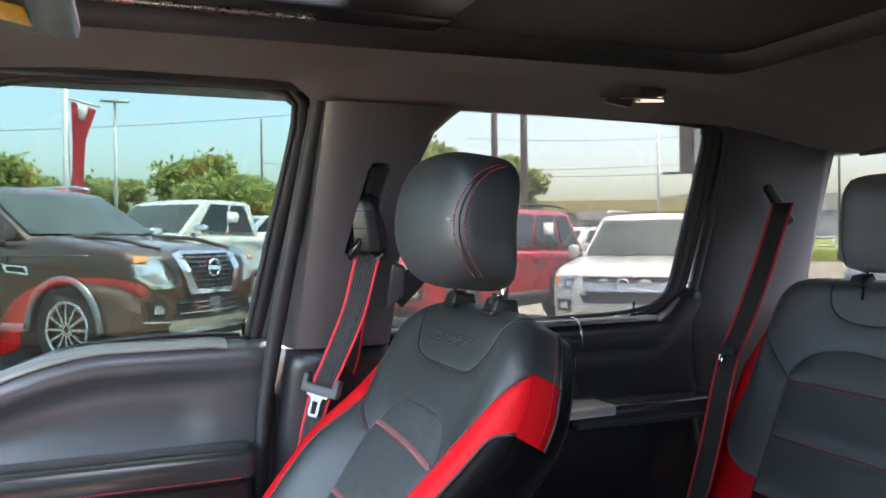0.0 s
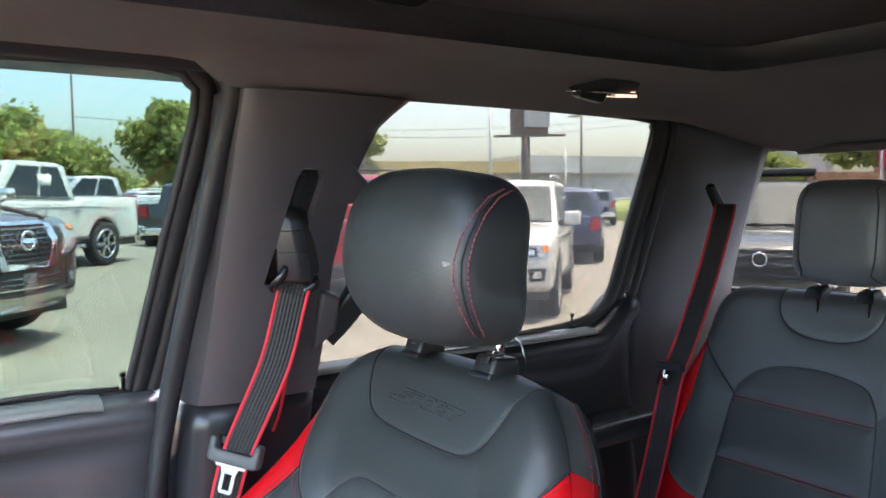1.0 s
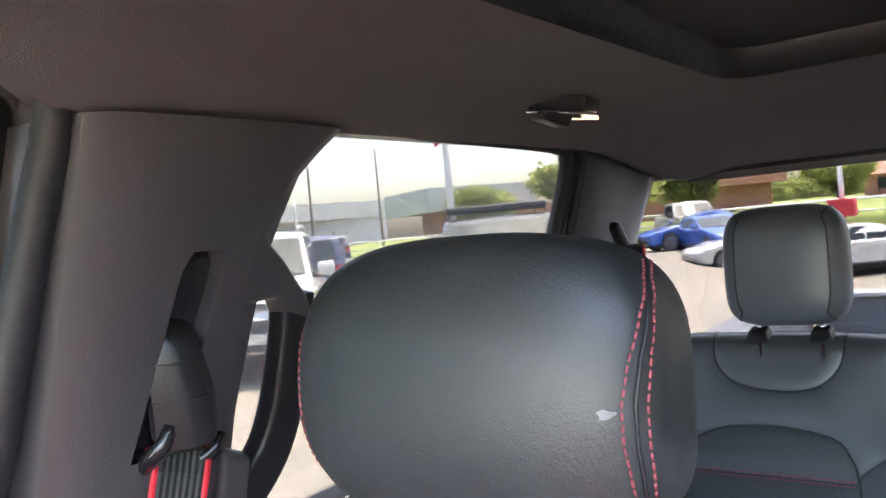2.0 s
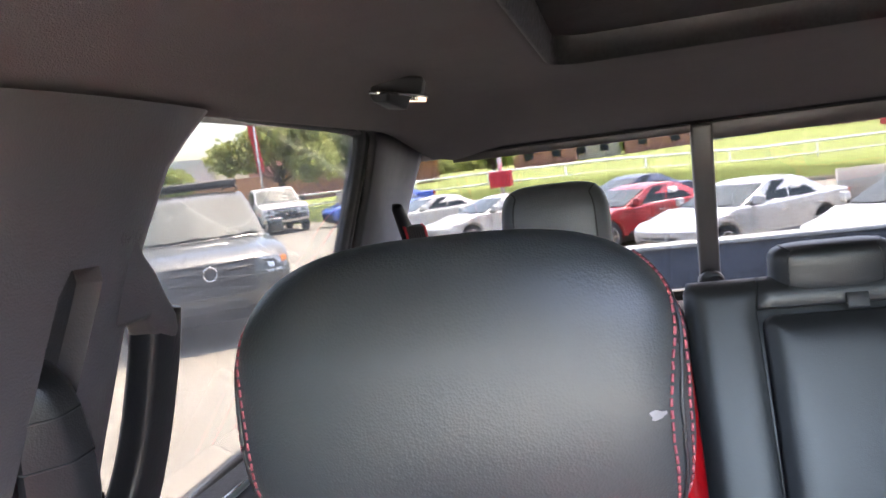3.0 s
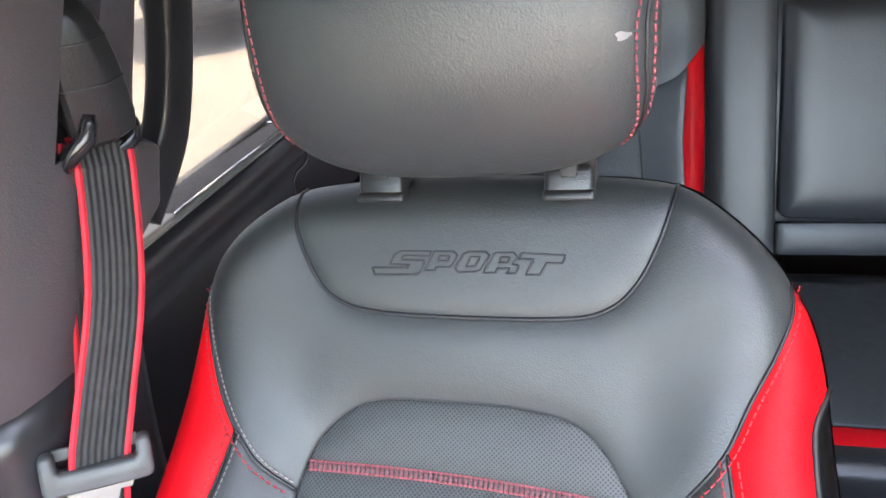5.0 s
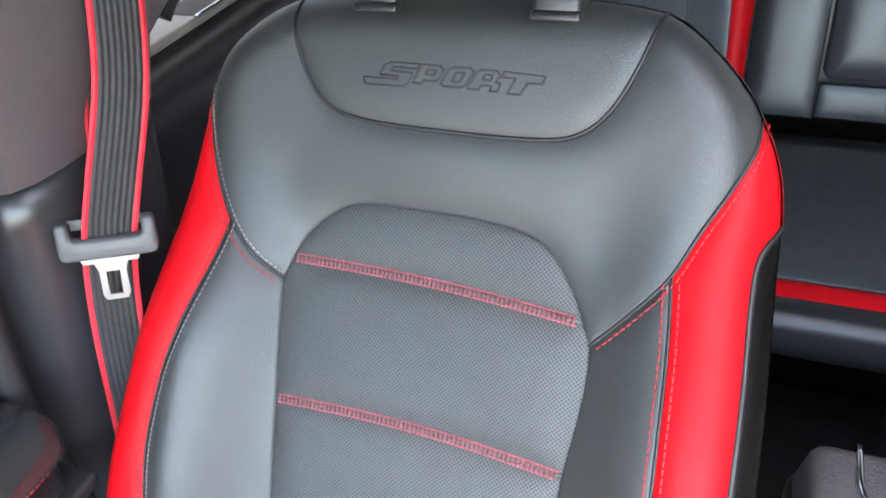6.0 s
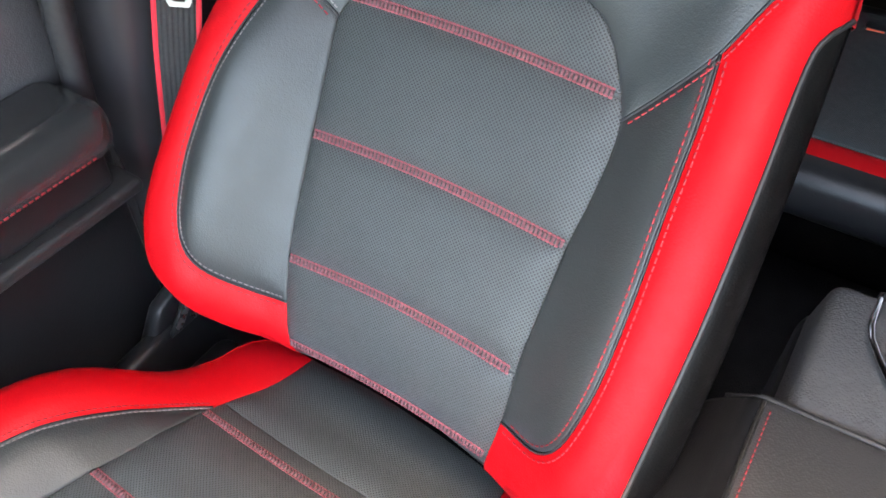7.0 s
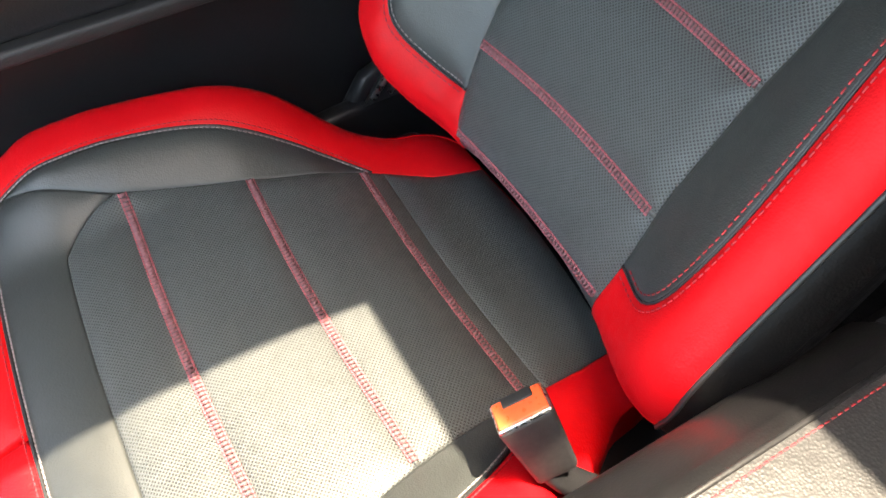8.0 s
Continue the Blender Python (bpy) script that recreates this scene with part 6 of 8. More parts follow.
def rear_seat(label):
    s = thing("bench_seat", label, "car seat", at=(0, 0.8, 0.7))
    r_ins = sm([(-0.222, 0.02), (-0.210, 0.170), (-0.196, 0.310), (-0.176, 0.345), (-0.148, 0.368), (-0.10, 0.384), (-0.02, 0.388), (0.060, 0.374), (0.085, 0.345), (0.096, 0.305), (0.106, 0.170), (0.112, 0.02)])
    r_seam = sm([(-0.298, 0.440), (-0.284, 0.405), (-0.240, 0.355), (-0.196, 0.310)])
    r_seam2 = sm([(0.096, 0.318), (0.130, 0.345), (0.170, 0.365), (0.214, 0.420)])
    r_red = sm([(-0.283, 0.403), (-0.284, 0.290), (-0.310, 0.180), (-0.304, 0.120), (-0.26, 0.085), (-0.218, 0.075)])
    r_red2 = sm([(0.185, 0.378), (0.178, 0.25), (0.182, 0.10), (0.150, 0.05), (0.110, 0.04)])
    out = [tuple(p) for p in R_OUT]

    def span(a, b):
        i = min(range(len(out)), key=lambda k: np.hypot(out[k][0] - a[0], out[k][1] - a[1]))
        j = min(range(len(out)), key=lambda k: np.hypot(out[k][0] - b[0], out[k][1] - b[1]))
        return out[i : j + 1] if i <= j else out[i:] + out[: j + 1]

    tp = sm([(-0.134, 0.551), (-0.130, 0.500), (-0.108, 0.468), (-0.070, 0.452), (-0.01, 0.447), (0.035, 0.455), (0.062, 0.475), (0.078, 0.505), (0.082, 0.551)])
    cover("top_panel", REAR, joined(tp, span((0.082, 0.551), (-0.134, 0.551))), REAR_LEATHER_LIT, s, puff=0.003, soft=0.006, step=0.012)
    cover("yoke", REAR, joined(span((-0.134, 0.551), (-0.298, 0.440)), r_seam, [p for p in r_ins if p[1] > 0.312], r_seam2, span((0.214, 0.420), (0.082, 0.551)), tp[::-1]), REAR_LEATHER_LIT, s, puff=0.004, step=0.012)
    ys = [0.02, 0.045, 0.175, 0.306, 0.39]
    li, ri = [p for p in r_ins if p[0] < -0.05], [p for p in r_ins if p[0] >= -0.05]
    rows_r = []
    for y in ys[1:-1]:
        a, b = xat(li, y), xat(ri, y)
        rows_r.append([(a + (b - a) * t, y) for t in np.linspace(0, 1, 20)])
    cover("insert_panel", REAR, joined(rows_r[2], [p for p in ri if p[1] > 0.310][::-1], [p for p in li if p[1] > 0.310][::-1]), REAR_HOLES_LIT, s, puff=0.005, step=0.011, label="perforated black leather insert")
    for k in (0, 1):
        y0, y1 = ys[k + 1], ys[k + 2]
        cover("insert_panel", REAR, joined(rows_r[k], [p for p in ri if y0 + 0.003 < p[1] < y1 - 0.003][::-1], rows_r[k + 1][::-1], [p for p in li if y0 + 0.003 < p[1] < y1 - 0.003][::-1]), REAR_HOLES_LIT, s, puff=0.006, step=0.011, label="perforated black leather insert")
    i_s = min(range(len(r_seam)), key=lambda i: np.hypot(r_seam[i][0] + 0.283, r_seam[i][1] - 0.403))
    cover("side_bolster", REAR, joined(r_seam[i_s:], [p for p in li if 0.078 < p[1] < 0.309][::-1], r_red[::-1]), REAR_LEATHER_LIT, s, puff=0.005, step=0.011)
    cover("side_bolster", REAR, joined(r_seam2[: len(r_seam2) * 2 // 3], r_red2, [p for p in ri if 0.045 < p[1] < 0.315][::-1]), REAR_LEATHER_LIT, s, puff=0.005, step=0.011)
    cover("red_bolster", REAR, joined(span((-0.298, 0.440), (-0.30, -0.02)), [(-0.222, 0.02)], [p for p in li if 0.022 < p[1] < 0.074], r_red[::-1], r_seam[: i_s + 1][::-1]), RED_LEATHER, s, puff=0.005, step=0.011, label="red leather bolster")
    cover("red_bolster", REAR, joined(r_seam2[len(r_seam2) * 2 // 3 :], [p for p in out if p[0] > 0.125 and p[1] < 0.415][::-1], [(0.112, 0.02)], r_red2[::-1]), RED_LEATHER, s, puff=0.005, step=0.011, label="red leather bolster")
    dbl = []
    for r in rows_r:
        dbl += [shifted(r, 0.0036), shifted(r, -0.0036)]
    stitches("stitching", REAR, dbl, RED_THREAD, s, lift=0.003, r=0.0010)
    cord("welt", REAR, tp, 0.002, PIPING, s)
    cord("welt", REAR, r_seam, 0.002, PIPING, s)
    cord("welt", REAR, [p for p in r_ins], 0.002, PIPING, s)
    rim = REAR.place(R_OUT, 0.004)
    c = rim.mean(0)
    loops = [rim] + [c + (rim - c) * np.array([k, 1, 1]) - REAR.n * b for b, k in ((0.03, 1.01), (0.10, 1.0), (0.12, 0.95))]
    v, f = loft([[tuple(p) for p in lp] for lp in loops])
    f.append(tuple(range(len(v) - len(R_OUT), len(v))))
    part("back_cover", (v, f), REAR_LEATHER_LIT, s)
    return s


rear_seat("rear black leather seat back with red bolster and stitching")
rhead = thing("rear_headrest", "plain black leather rear headrest on chromed posts", "headrest", at=(0.012, 1.0, 1.48))
head_restraint((0.200, 0.105, 0.205), Matrix.Translation((0.014, 1.015, 1.600)) @ Euler((radians(-5), 0, 0)).to_matrix().to_4x4(), rhead, (REAR_LEATHER_LIT, False), seam=0.82, stitch=False, n_face=4.4, cuts=12)
for x in (-0.035, 0.065):
    part("post", bar((x, 0.998, 1.44), (x, 1.012, 1.54), 0.006, 12), CHROME, rhead, "chromed post")
    g = thing("post_guide", "black plastic rear headrest guide", "guide", group="headrest guides", at=(x, 0.996, 1.484))
    part("collar", hull8([(x - 0.019, 0.972, 1.470), (x + 0.019, 0.972, 1.470), (x + 0.019, 1.018, 1.482), (x - 0.019, 1.018, 1.482)], [(x - 0.014, 0.980, 1.492), (x + 0.014, 0.980, 1.492), (x + 0.014, 1.012, 1.497), (x - 0.014, 1.012, 1.497)]), PLASTIC, g, bevel=0.004)

# middle seat with its folding armrest
midseat = thing("middle_seat", "black leather middle rear seat with folding armrest", "car seat", at=(MID, 0.85, 0.7))
MIDS = Sheet((0.5, 0.885, 0.975), (1, 0, 0), REAR_V, REAR_N, lambda q: -0.03 * (1 - np.sqrt(1 - (1 - np.clip(np.minimum(0.275 - np.abs(q[:, 0]), 0.545 - q[:, 1]) / 0.04, 0, 1)) ** 2 * 0.98)))
cover("backrest_side", MIDS, [(-0.270, 0.0), (-0.142, 0.0), (-0.148, 0.478), (-0.140, 0.540), (-0.262, 0.540), (-0.270, 0.52)], MID_LEATHER_SHADED, midseat, puff=0.006, soft=0.015, step=0.014)
cover("backrest_side", MIDS, [(0.142, 0.0), (0.270, 0.0), (0.270, 0.52), (0.262, 0.540), (0.140, 0.540), (0.148, 0.478)], MID_LEATHER_SHADED, midseat, puff=0.006, soft=0.015, step=0.014)
cover("backrest_top", MIDS, [(-0.146, 0.480), (0.146, 0.480), (0.139, 0.540), (-0.139, 0.540)], MID_LEATHER_SHADED, midseat, puff=0.006, soft=0.012, step=0.012)
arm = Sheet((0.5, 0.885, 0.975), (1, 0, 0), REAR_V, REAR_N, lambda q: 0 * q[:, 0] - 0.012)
cover("folding_armrest", arm, [tuple(p) for p in rounded_rect(-0.136, 0.070, 0.136, 0.468, 0.02, 5)], MID_LEATHER_SHADED, midseat, puff=0.014, soft=0.020, step=0.012, skirt=0.03, label="padded fold-down armrest")
cover("lower_board", arm, [(-0.138, 0.0), (0.138, 0.0), (0.138, 0.062), (-0.138, 0.062)], MID_LEATHER_SHADED, midseat, puff=0.004, step=0.014)
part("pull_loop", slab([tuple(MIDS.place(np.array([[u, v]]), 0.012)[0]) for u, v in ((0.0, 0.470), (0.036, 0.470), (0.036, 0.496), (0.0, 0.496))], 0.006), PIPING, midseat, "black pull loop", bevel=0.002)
part("back_board", hull8([tuple(MIDS.place(np.array([[u, v]]), -0.03)[0]) for u, v in ((-0.262, 0.0), (0.262, 0.0), (0.258, 0.505), (-0.258, 0.505))], [tuple(MIDS.place(np.array([[u, v]]), -0.12)[0]) for u, v in ((-0.262, 0.0), (0.262, 0.0), (0.258, 0.525), (-0.258, 0.525))]), MID_LEATHER_SHADED, midseat, bevel=0.02)
mhead = thing("rear_headrest", "low wide black headrest of the middle seat", "headrest", at=(0.49, 1.06, 1.46))
head_restraint((0.210, 0.085, 0.105), Matrix.Translation((0.490, 1.070, 1.490)), mhead, (MID_LEATHER_SHADED, False), seam=0.86, stitch=False, n_face=5.0, cuts=12)

# far rear seat, seen only as the edge of the bench
far_seat = thing("bench_seat", "rear black leather seat back beyond the middle seat", "car seat", at=(0.95, 0.8, 0.7))
part("back_cover", hull8([(0.785, 0.84, 0.90), (1.33, 0.84, 0.90), (1.33, 0.96, 0.90), (0.785, 0.96, 0.90)], [(0.785, 1.01, 1.47), (1.28, 1.01, 1.47), (1.28, 1.10, 1.47), (0.785, 1.10, 1.47)]), REAR_LEATHER_LIT, far_seat, bevel=0.03)

bench = thing("rear_cushion", "black rear bench cushion with a red front band", "car seat", at=(MID, 0.7, 0.62))
part("cushion", box((-0.36, 0.36, 0.855), (1.36, 0.90, 0.945)), MID_LEATHER_SHADED, bench, bevel=0.035)
RC = Sheet((0, 0, 0.948), (1, 0, 0), (0, 1, 0), (0, 0, 1), lambda q: -0.020 * step01(0.43, 0.365, q[:, 1]))
cover("cushion_panel", RC, [(0.24, 0.445), (0.80, 0.445), (0.80, 0.84), (0.24, 0.84)], LEATHER_HOLES, bench, puff=0.006, step=0.02, skirt=0.004)
cover("cushion_panel", RC, [(-0.20, 0.445), (0.225, 0.445), (0.225, 0.84), (-0.20, 0.84)], LEATHER_HOLES, bench, puff=0.006, step=0.02, skirt=0.004)
cover("red_band", RC, [(-0.30, 0.376), (1.30, 0.376), (1.30, 0.440), (-0.30, 0.440)], RED_LEATHER, bench, puff=0.004, step=0.016, skirt=0.004, label="red leather band")
part("bench_base", box((-0.34, 0.56, 0.62), (1.34, 0.90, 0.858)), CARPET, bench)
rb = thing("belt_buckle", "red rear buckle button in black housing", "buckle", at=(0.28, 0.78, 0.95))
part("housing", box((0.260, 0.772, 0.89), (0.296, 0.797, 0.958)), PLASTIC, rb, bevel=0.004)
part("button", box((0.264, 0.770, 0.928), (0.292, 0.777, 0.956)), ORANGE, rb, bevel=0.002)

# ---------- rear belt ----------
rbelt = thing("seat_belt", "black rear seat belt with red edges on the corner pillar", "seat belt", at=(-0.24, 0.97, 1.66))
strap([(-0.262, 1.012, 1.655), (-0.246, 0.985, 1.632), (-0.246, 0.930, 1.50), (-0.254, 0.870, 1.36), (-0.262, 0.840, 1.29), (-0.280, 0.805, 1.10), (-0.30, 0.78, 0.96)], (0.70, 0.70, 0.0), rbelt, 0.046)
part("guide_plate", hull8([(-0.285, 0.965, 1.690), (-0.268, 0.962, 1.694), (-0.262, 1.030, 1.602), (-0.285, 1.030, 1.598)], [(-0.290, 0.985, 1.706), (-0.264, 0.982, 1.702), (-0.256, 1.052, 1.610), (-0.290, 1.055, 1.610)]), PLASTIC, rbelt, "black belt guide", bevel=0.008)
part("tongue_bar", box((-0.300, 0.826, 1.305), (-0.228, 0.842, 1.322)), PLASTIC, rbelt, bevel=0.004)
part("tongue_plate", slab([(-0.292, 0.826, 1.272), (-0.266, 0.826, 1.272), (-0.262, 0.828, 1.306), (-0.284, 0.828, 1.306)], 0.003), CHROME, rbelt, "bright metal tongue")
# ---------- the car lot ----------
CONCRETE = material("lot_concrete", (0.20, 0.18, 0.145), 0.9, vary=0.22, scale=0.35, grain=0.4, grain_scale=60)
GRASS = material("grass", (0.20, 0.235, 0.075), 0.95, vary=0.35, scale=0.8, spec=0.1)


def leaf(name, color):
    """Thin leaves: part of the light that falls on one side comes through on the other."""
    m = material(name, color, 0.7, vary=0.4, scale=1.2, spec=0.3)
    n, l = links_of(m)
    bsdf = n["Principled BSDF"]
    thin = n.new("ShaderNodeBsdfTranslucent")
    l.new(bsdf.inputs["Base Color"].links[0].from_socket, thin.inputs[0])
    mix = n.new("ShaderNodeMixShader")
    mix.inputs[0].default_value = 0.5
    l.new(bsdf.outputs[0], mix.inputs[1])
    l.new(thin.outputs[0], mix.inputs[2])
    l.new(mix.outputs[0], n["Material Output"].inputs[0])
    return m


GREEN = [leaf("leaves_a", (0.32, 0.36, 0.13)), leaf("leaves_b", (0.35, 0.38, 0.14)), leaf("leaves_c", (0.29, 0.33, 0.13))]
BARK = material("bark", (0.10, 0.07, 0.05), 0.9, vary=0.3, scale=6)
TYRE = material("tyre", (0.018, 0.018, 0.019), 0.85, vary=0.2, scale=10)
ALLOY = material("alloy", (0.55, 0.55, 0.56), 0.28, 0.9, vary=0.08, scale=10)
CAR_GLASS = material("car_glass", (0.025, 0.032, 0.035), 0.06, vary=0.1, scale=3, spec=0.22, rough_vary=0.02)
SCREEN = material("car_screen", (0.060, 0.072, 0.067), 0.06, vary=0.45, scale=2.2, spec=0.25, rough_vary=0.02)
DARK_CHROME = material("dark_chrome", (0.16, 0.16, 0.17), 0.25, 0.9, vary=0.1, scale=20)
LAMP_INNER = material("lamp_projector", (0.62, 0.66, 0.68), 0.12, 0.6, vary=0.2, scale=25)
CLADDING = material("car_cladding", (0.025, 0.025, 0.026), 0.6, vary=0.15, scale=6)
LAMP_CLEAR = material("headlamp_glass", (0.36, 0.38, 0.40), 0.10, 0.3, vary=0.25, scale=18)
LAMP_AMBER = material("amber_lamp", (0.75, 0.22, 0.04), 0.2, vary=0.1, scale=18)
LAMP_RED = material("tail_lamp", (0.40, 0.012, 0.012), 0.15, vary=0.15, scale=18)
STEEL = material("painted_steel", (0.60, 0.60, 0.58), 0.5, 0.1, vary=0.12, scale=3)
DARK_STEEL = material("dark_pole", (0.16, 0.13, 0.115), 0.7, vary=0.2, scale=3)
WHITE_PAINT = material("white_paint", (0.75, 0.75, 0.73), 0.5, vary=0.08, scale=4)
BANNER_RED = material("banner_red", (0.50, 0.03, 0.04), 0.75, vary=0.15, scale=2)
WALL_TAN = material("wall_panel", (0.46, 0.43, 0.38), 0.8, vary=0.10, scale=0.5)
WALL_GREY = material("grey_cladding", (0.42, 0.43, 0.44), 0.7, vary=0.10, scale=0.5)
WALL_YELLOW = material("yellow_fascia", (0.50, 0.40, 0.18), 0.8, vary=0.15, scale=0.5)
BRICK_RED = material("red_brown_wall", (0.34, 0.16, 0.115), 0.85, vary=0.20, scale=1)
BEDLINER = material("bed_liner", (0.10, 0.11, 0.13), 0.75, vary=0.2, scale=6, grain=0.5, grain_scale=120)


def paint(name, color, metal=0.0):
    return material(name, color, 0.30, metal, vary=0.05, scale=2, coat=0.8, rough_vary=0.06)


GZ = 0.10  # the lot lies a hand higher here than under the truck


def ground_z(x, y):
    """The lot climbs gently beside the truck and drops away behind it."""
    rise = 0.026 * min(max(-x - 1.0, 0.0), 21.0) * (1 - float(step01(2.0, 9.0, y)))
    return GZ + rise - 0.69 * float(step01(9.5, 13.0, y)) * float(step01(-10.0, -5.5, x))


gxs = [-450, -120, -60, -35, -22, -16, -10, -8.5, -7, -5.5, -1, 20, 450]
gys = [-450, -100, -30, -8, 0, 2, 3.2, 4.4, 5.6, 6.8, 8, 9, 10, 11, 12, 13, 20, 60, 450]
verts = [(x, y, ground_z(x, y)) for y in gys for x in gxs]
n = len(gxs)
faces = [(j * n + i, j * n + i + 1, (j + 1) * n + i + 1, (j + 1) * n + i) for j in range(len(gys) - 1) for i in range(n - 1)]
ground = part("ground", (verts, faces), CONCRETE, None)
tagged(ground, "pale sunlit concrete car lot", "ground", kind="structure")


def verge_z(x, y):
    """The grass bank: low at its front edge, climbing to the houses."""
    lo = float(np.interp(x, (-60, 0, 6, 12, 120), (0.70, 0.62, 0.25, -0.23, -0.30)))
    hi = float(np.interp(x, (-80, 0, 17, 160), (1.4, 1.5, 2.7, 3.0)))
    return lo + (hi - lo) * min(max((y - 36) / 84, 0), 1)


vxs = [-70, -30, -10, 0, 3, 6, 9, 12, 17, 30, 60, 150]
vys = [35.9, 36, 44, 60, 90, 120]
verts = [(x, y, -1.2 if y < 36 else verge_z(x, y)) for y in vys for x in vxs]
n = len(vxs)
verge = part("grass_verge", (verts, [(j * n + i, j * n + i + 1, (j + 1) * n + i + 1, (j + 1) * n + i) for j in range(len(vys) - 1) for i in range(n - 1)]), GRASS, None)
tagged(verge, "bright green grass verge behind the lot", "grass", kind="structure")

# ---------- cars ----------
KINDS = {
    # length, width, height, belt, hood rear, hood front, nose low, glass: base rear, roof rear, roof front, base front; wheel radius; axle distances from the ends
    "suv": dict(L=4.80, W=1.93, H=1.80, belt=1.12, hood=(1.16, 1.06), low=0.40, glass=(0.10, 0.42, 2.60, 3.42), r=0.39, rear=1.00, front=0.92, deck=None),
    "big_suv": dict(L=5.30, W=2.03, H=1.93, belt=1.24, hood=(1.33, 1.20), low=0.36, glass=(0.10, 0.40, 2.95, 3.85), r=0.42, rear=1.15, front=0.98, deck=None),
    "pickup": dict(L=5.80, W=2.02, H=1.93, belt=1.22, hood=(1.27, 1.17), low=0.48, glass=(1.95, 2.12, 3.50, 4.25), r=0.41, rear=1.28, front=1.02, deck=1.30),
    "sedan": dict(L=4.85, W=1.85, H=1.45, belt=0.96, hood=(0.98, 0.80), low=0.28, glass=(0.55, 1.45, 2.55, 3.55), r=0.335, rear=1.02, front=0.92, deck=1.02),
}


def body_outline(k):
    """The side view of the lower body, nose to the right, with both wheel arches cut out."""
    L, low, r = k["L"], k["low"], k["r"] * 1.17
    xr, xf = k["rear"], L - k["front"]
    zc = k["r"]

    def arch(x):
        a0 = math.asin(max(-1, min(1, (low - zc) / r)))
        return [(x + r * math.cos(a), zc + r * math.sin(a)) for a in np.linspace(math.pi - a0, a0, 13)]

    pts = [(0.06, low + 0.06), (0.22, low)] + arch(xr)[::1] + arch(xf) + [(L - 0.22, low - 0.02), (L - 0.06, low + 0.05), (L - 0.01, low + 0.22), (L - 0.015, (low + k["hood"][1]) / 2 + 0.12), (L - 0.07, k["hood"][1] - 0.10), (L - 0.22, k["hood"][1] - 0.01), (L - 0.60, k["hood"][1] + 0.035), (k["glass"][3] + 0.12, k["hood"][0] + 0.005), (k["glass"][3] - 0.08, k["hood"][0] - 0.01)]
    if k["deck"] and k["deck"] > 1.2:
        pts += [(k["glass"][0] + 0.03, k["belt"]), (k["glass"][0] - 0.06, k["deck"]), (0.03, k["deck"] + 0.01)]
    elif k["deck"]:
        pts += [(k["glass"][0] + 0.05, k["deck"] - 0.01), (0.30, k["deck"]), (0.06, k["deck"] - 0.04)]
    else:
        pts += [(k["glass"][0] + 0.05, k["belt"]), (0.05, k["belt"] - 0.02)]
    pts += [(0.0, k["belt"] - 0.30), (0.0, low + 0.25)]
    return pts


def flare(k, x, y, z):
    """Rounds the plan: the ends bow and narrow, the flanks tuck in under and over the shoulder."""
    L, W = k["L"], k["W"]
    t = (x - L / 2) / (L / 2)
    s = 2 * y / W
    x2 = x - math.copysign(0.16 * s * s * abs(t) ** 4, t)
    y2 = y * (1 - 0.07 * abs(t) ** 6) * (1 - 0.05 * ((z - 0.75) / 0.55) ** 2)
    return (x2, y2, z)


def wheel(r, mat_rim, spokes, parent, m):
    """A tyre with a rounded shoulder, and an alloy rim with spokes."""
    prof = [(r * 0.66, -0.11), (r * 0.90, -0.125), (r * 0.985, -0.10), (r, -0.05), (r, 0.05), (r * 0.985, 0.10), (r * 0.90, 0.125), (r * 0.66, 0.11)]
    n = 28
    v, f = [], []
    for i in range(n):
        a = 2 * math.pi * i / n
        v += [m @ Vector((q * math.cos(a), w, q * math.sin(a))) for q, w in prof]
    for i in range(n):
        j = (i + 1) % n
        f += [(i * 8 + q, i * 8 + q + 1, j * 8 + q + 1, j * 8 + q) for q in range(7)]
    tyre = part("wheel", (v, f), TYRE, parent, "black tyre on an alloy rim")
    bm = bmesh.new()
    bmesh.ops.create_cone(bm, cap_ends=True, segments=28, radius1=r * 0.67, radius2=r * 0.67, depth=0.10, matrix=Matrix.Rotation(math.pi / 2, 4, "X"))
    bm.transform(m)
    part("hub", bm, CLADDING, tyre, smooth=False)
    for k in range(spokes):
        a = 2 * math.pi * k / spokes
        wide = 0.030 if spokes < 9 else 0.011
        sp = box((r * 0.08, -0.118, -wide), (r * 0.64, -0.055, wide))
        sp.transform(m @ Matrix.Rotation(-a, 4, "Y"))
        part("spoke", sp, mat_rim, tyre, smooth=False)
    rim = [m @ Vector((r * 0.64 * math.cos(a), -0.105, r * 0.64 * math.sin(a))) for a in np.linspace(0, 2 * math.pi, 28, endpoint=False)]
    part("rim", tube(rim, 0.020, 6, closed=True), mat_rim, tyre)


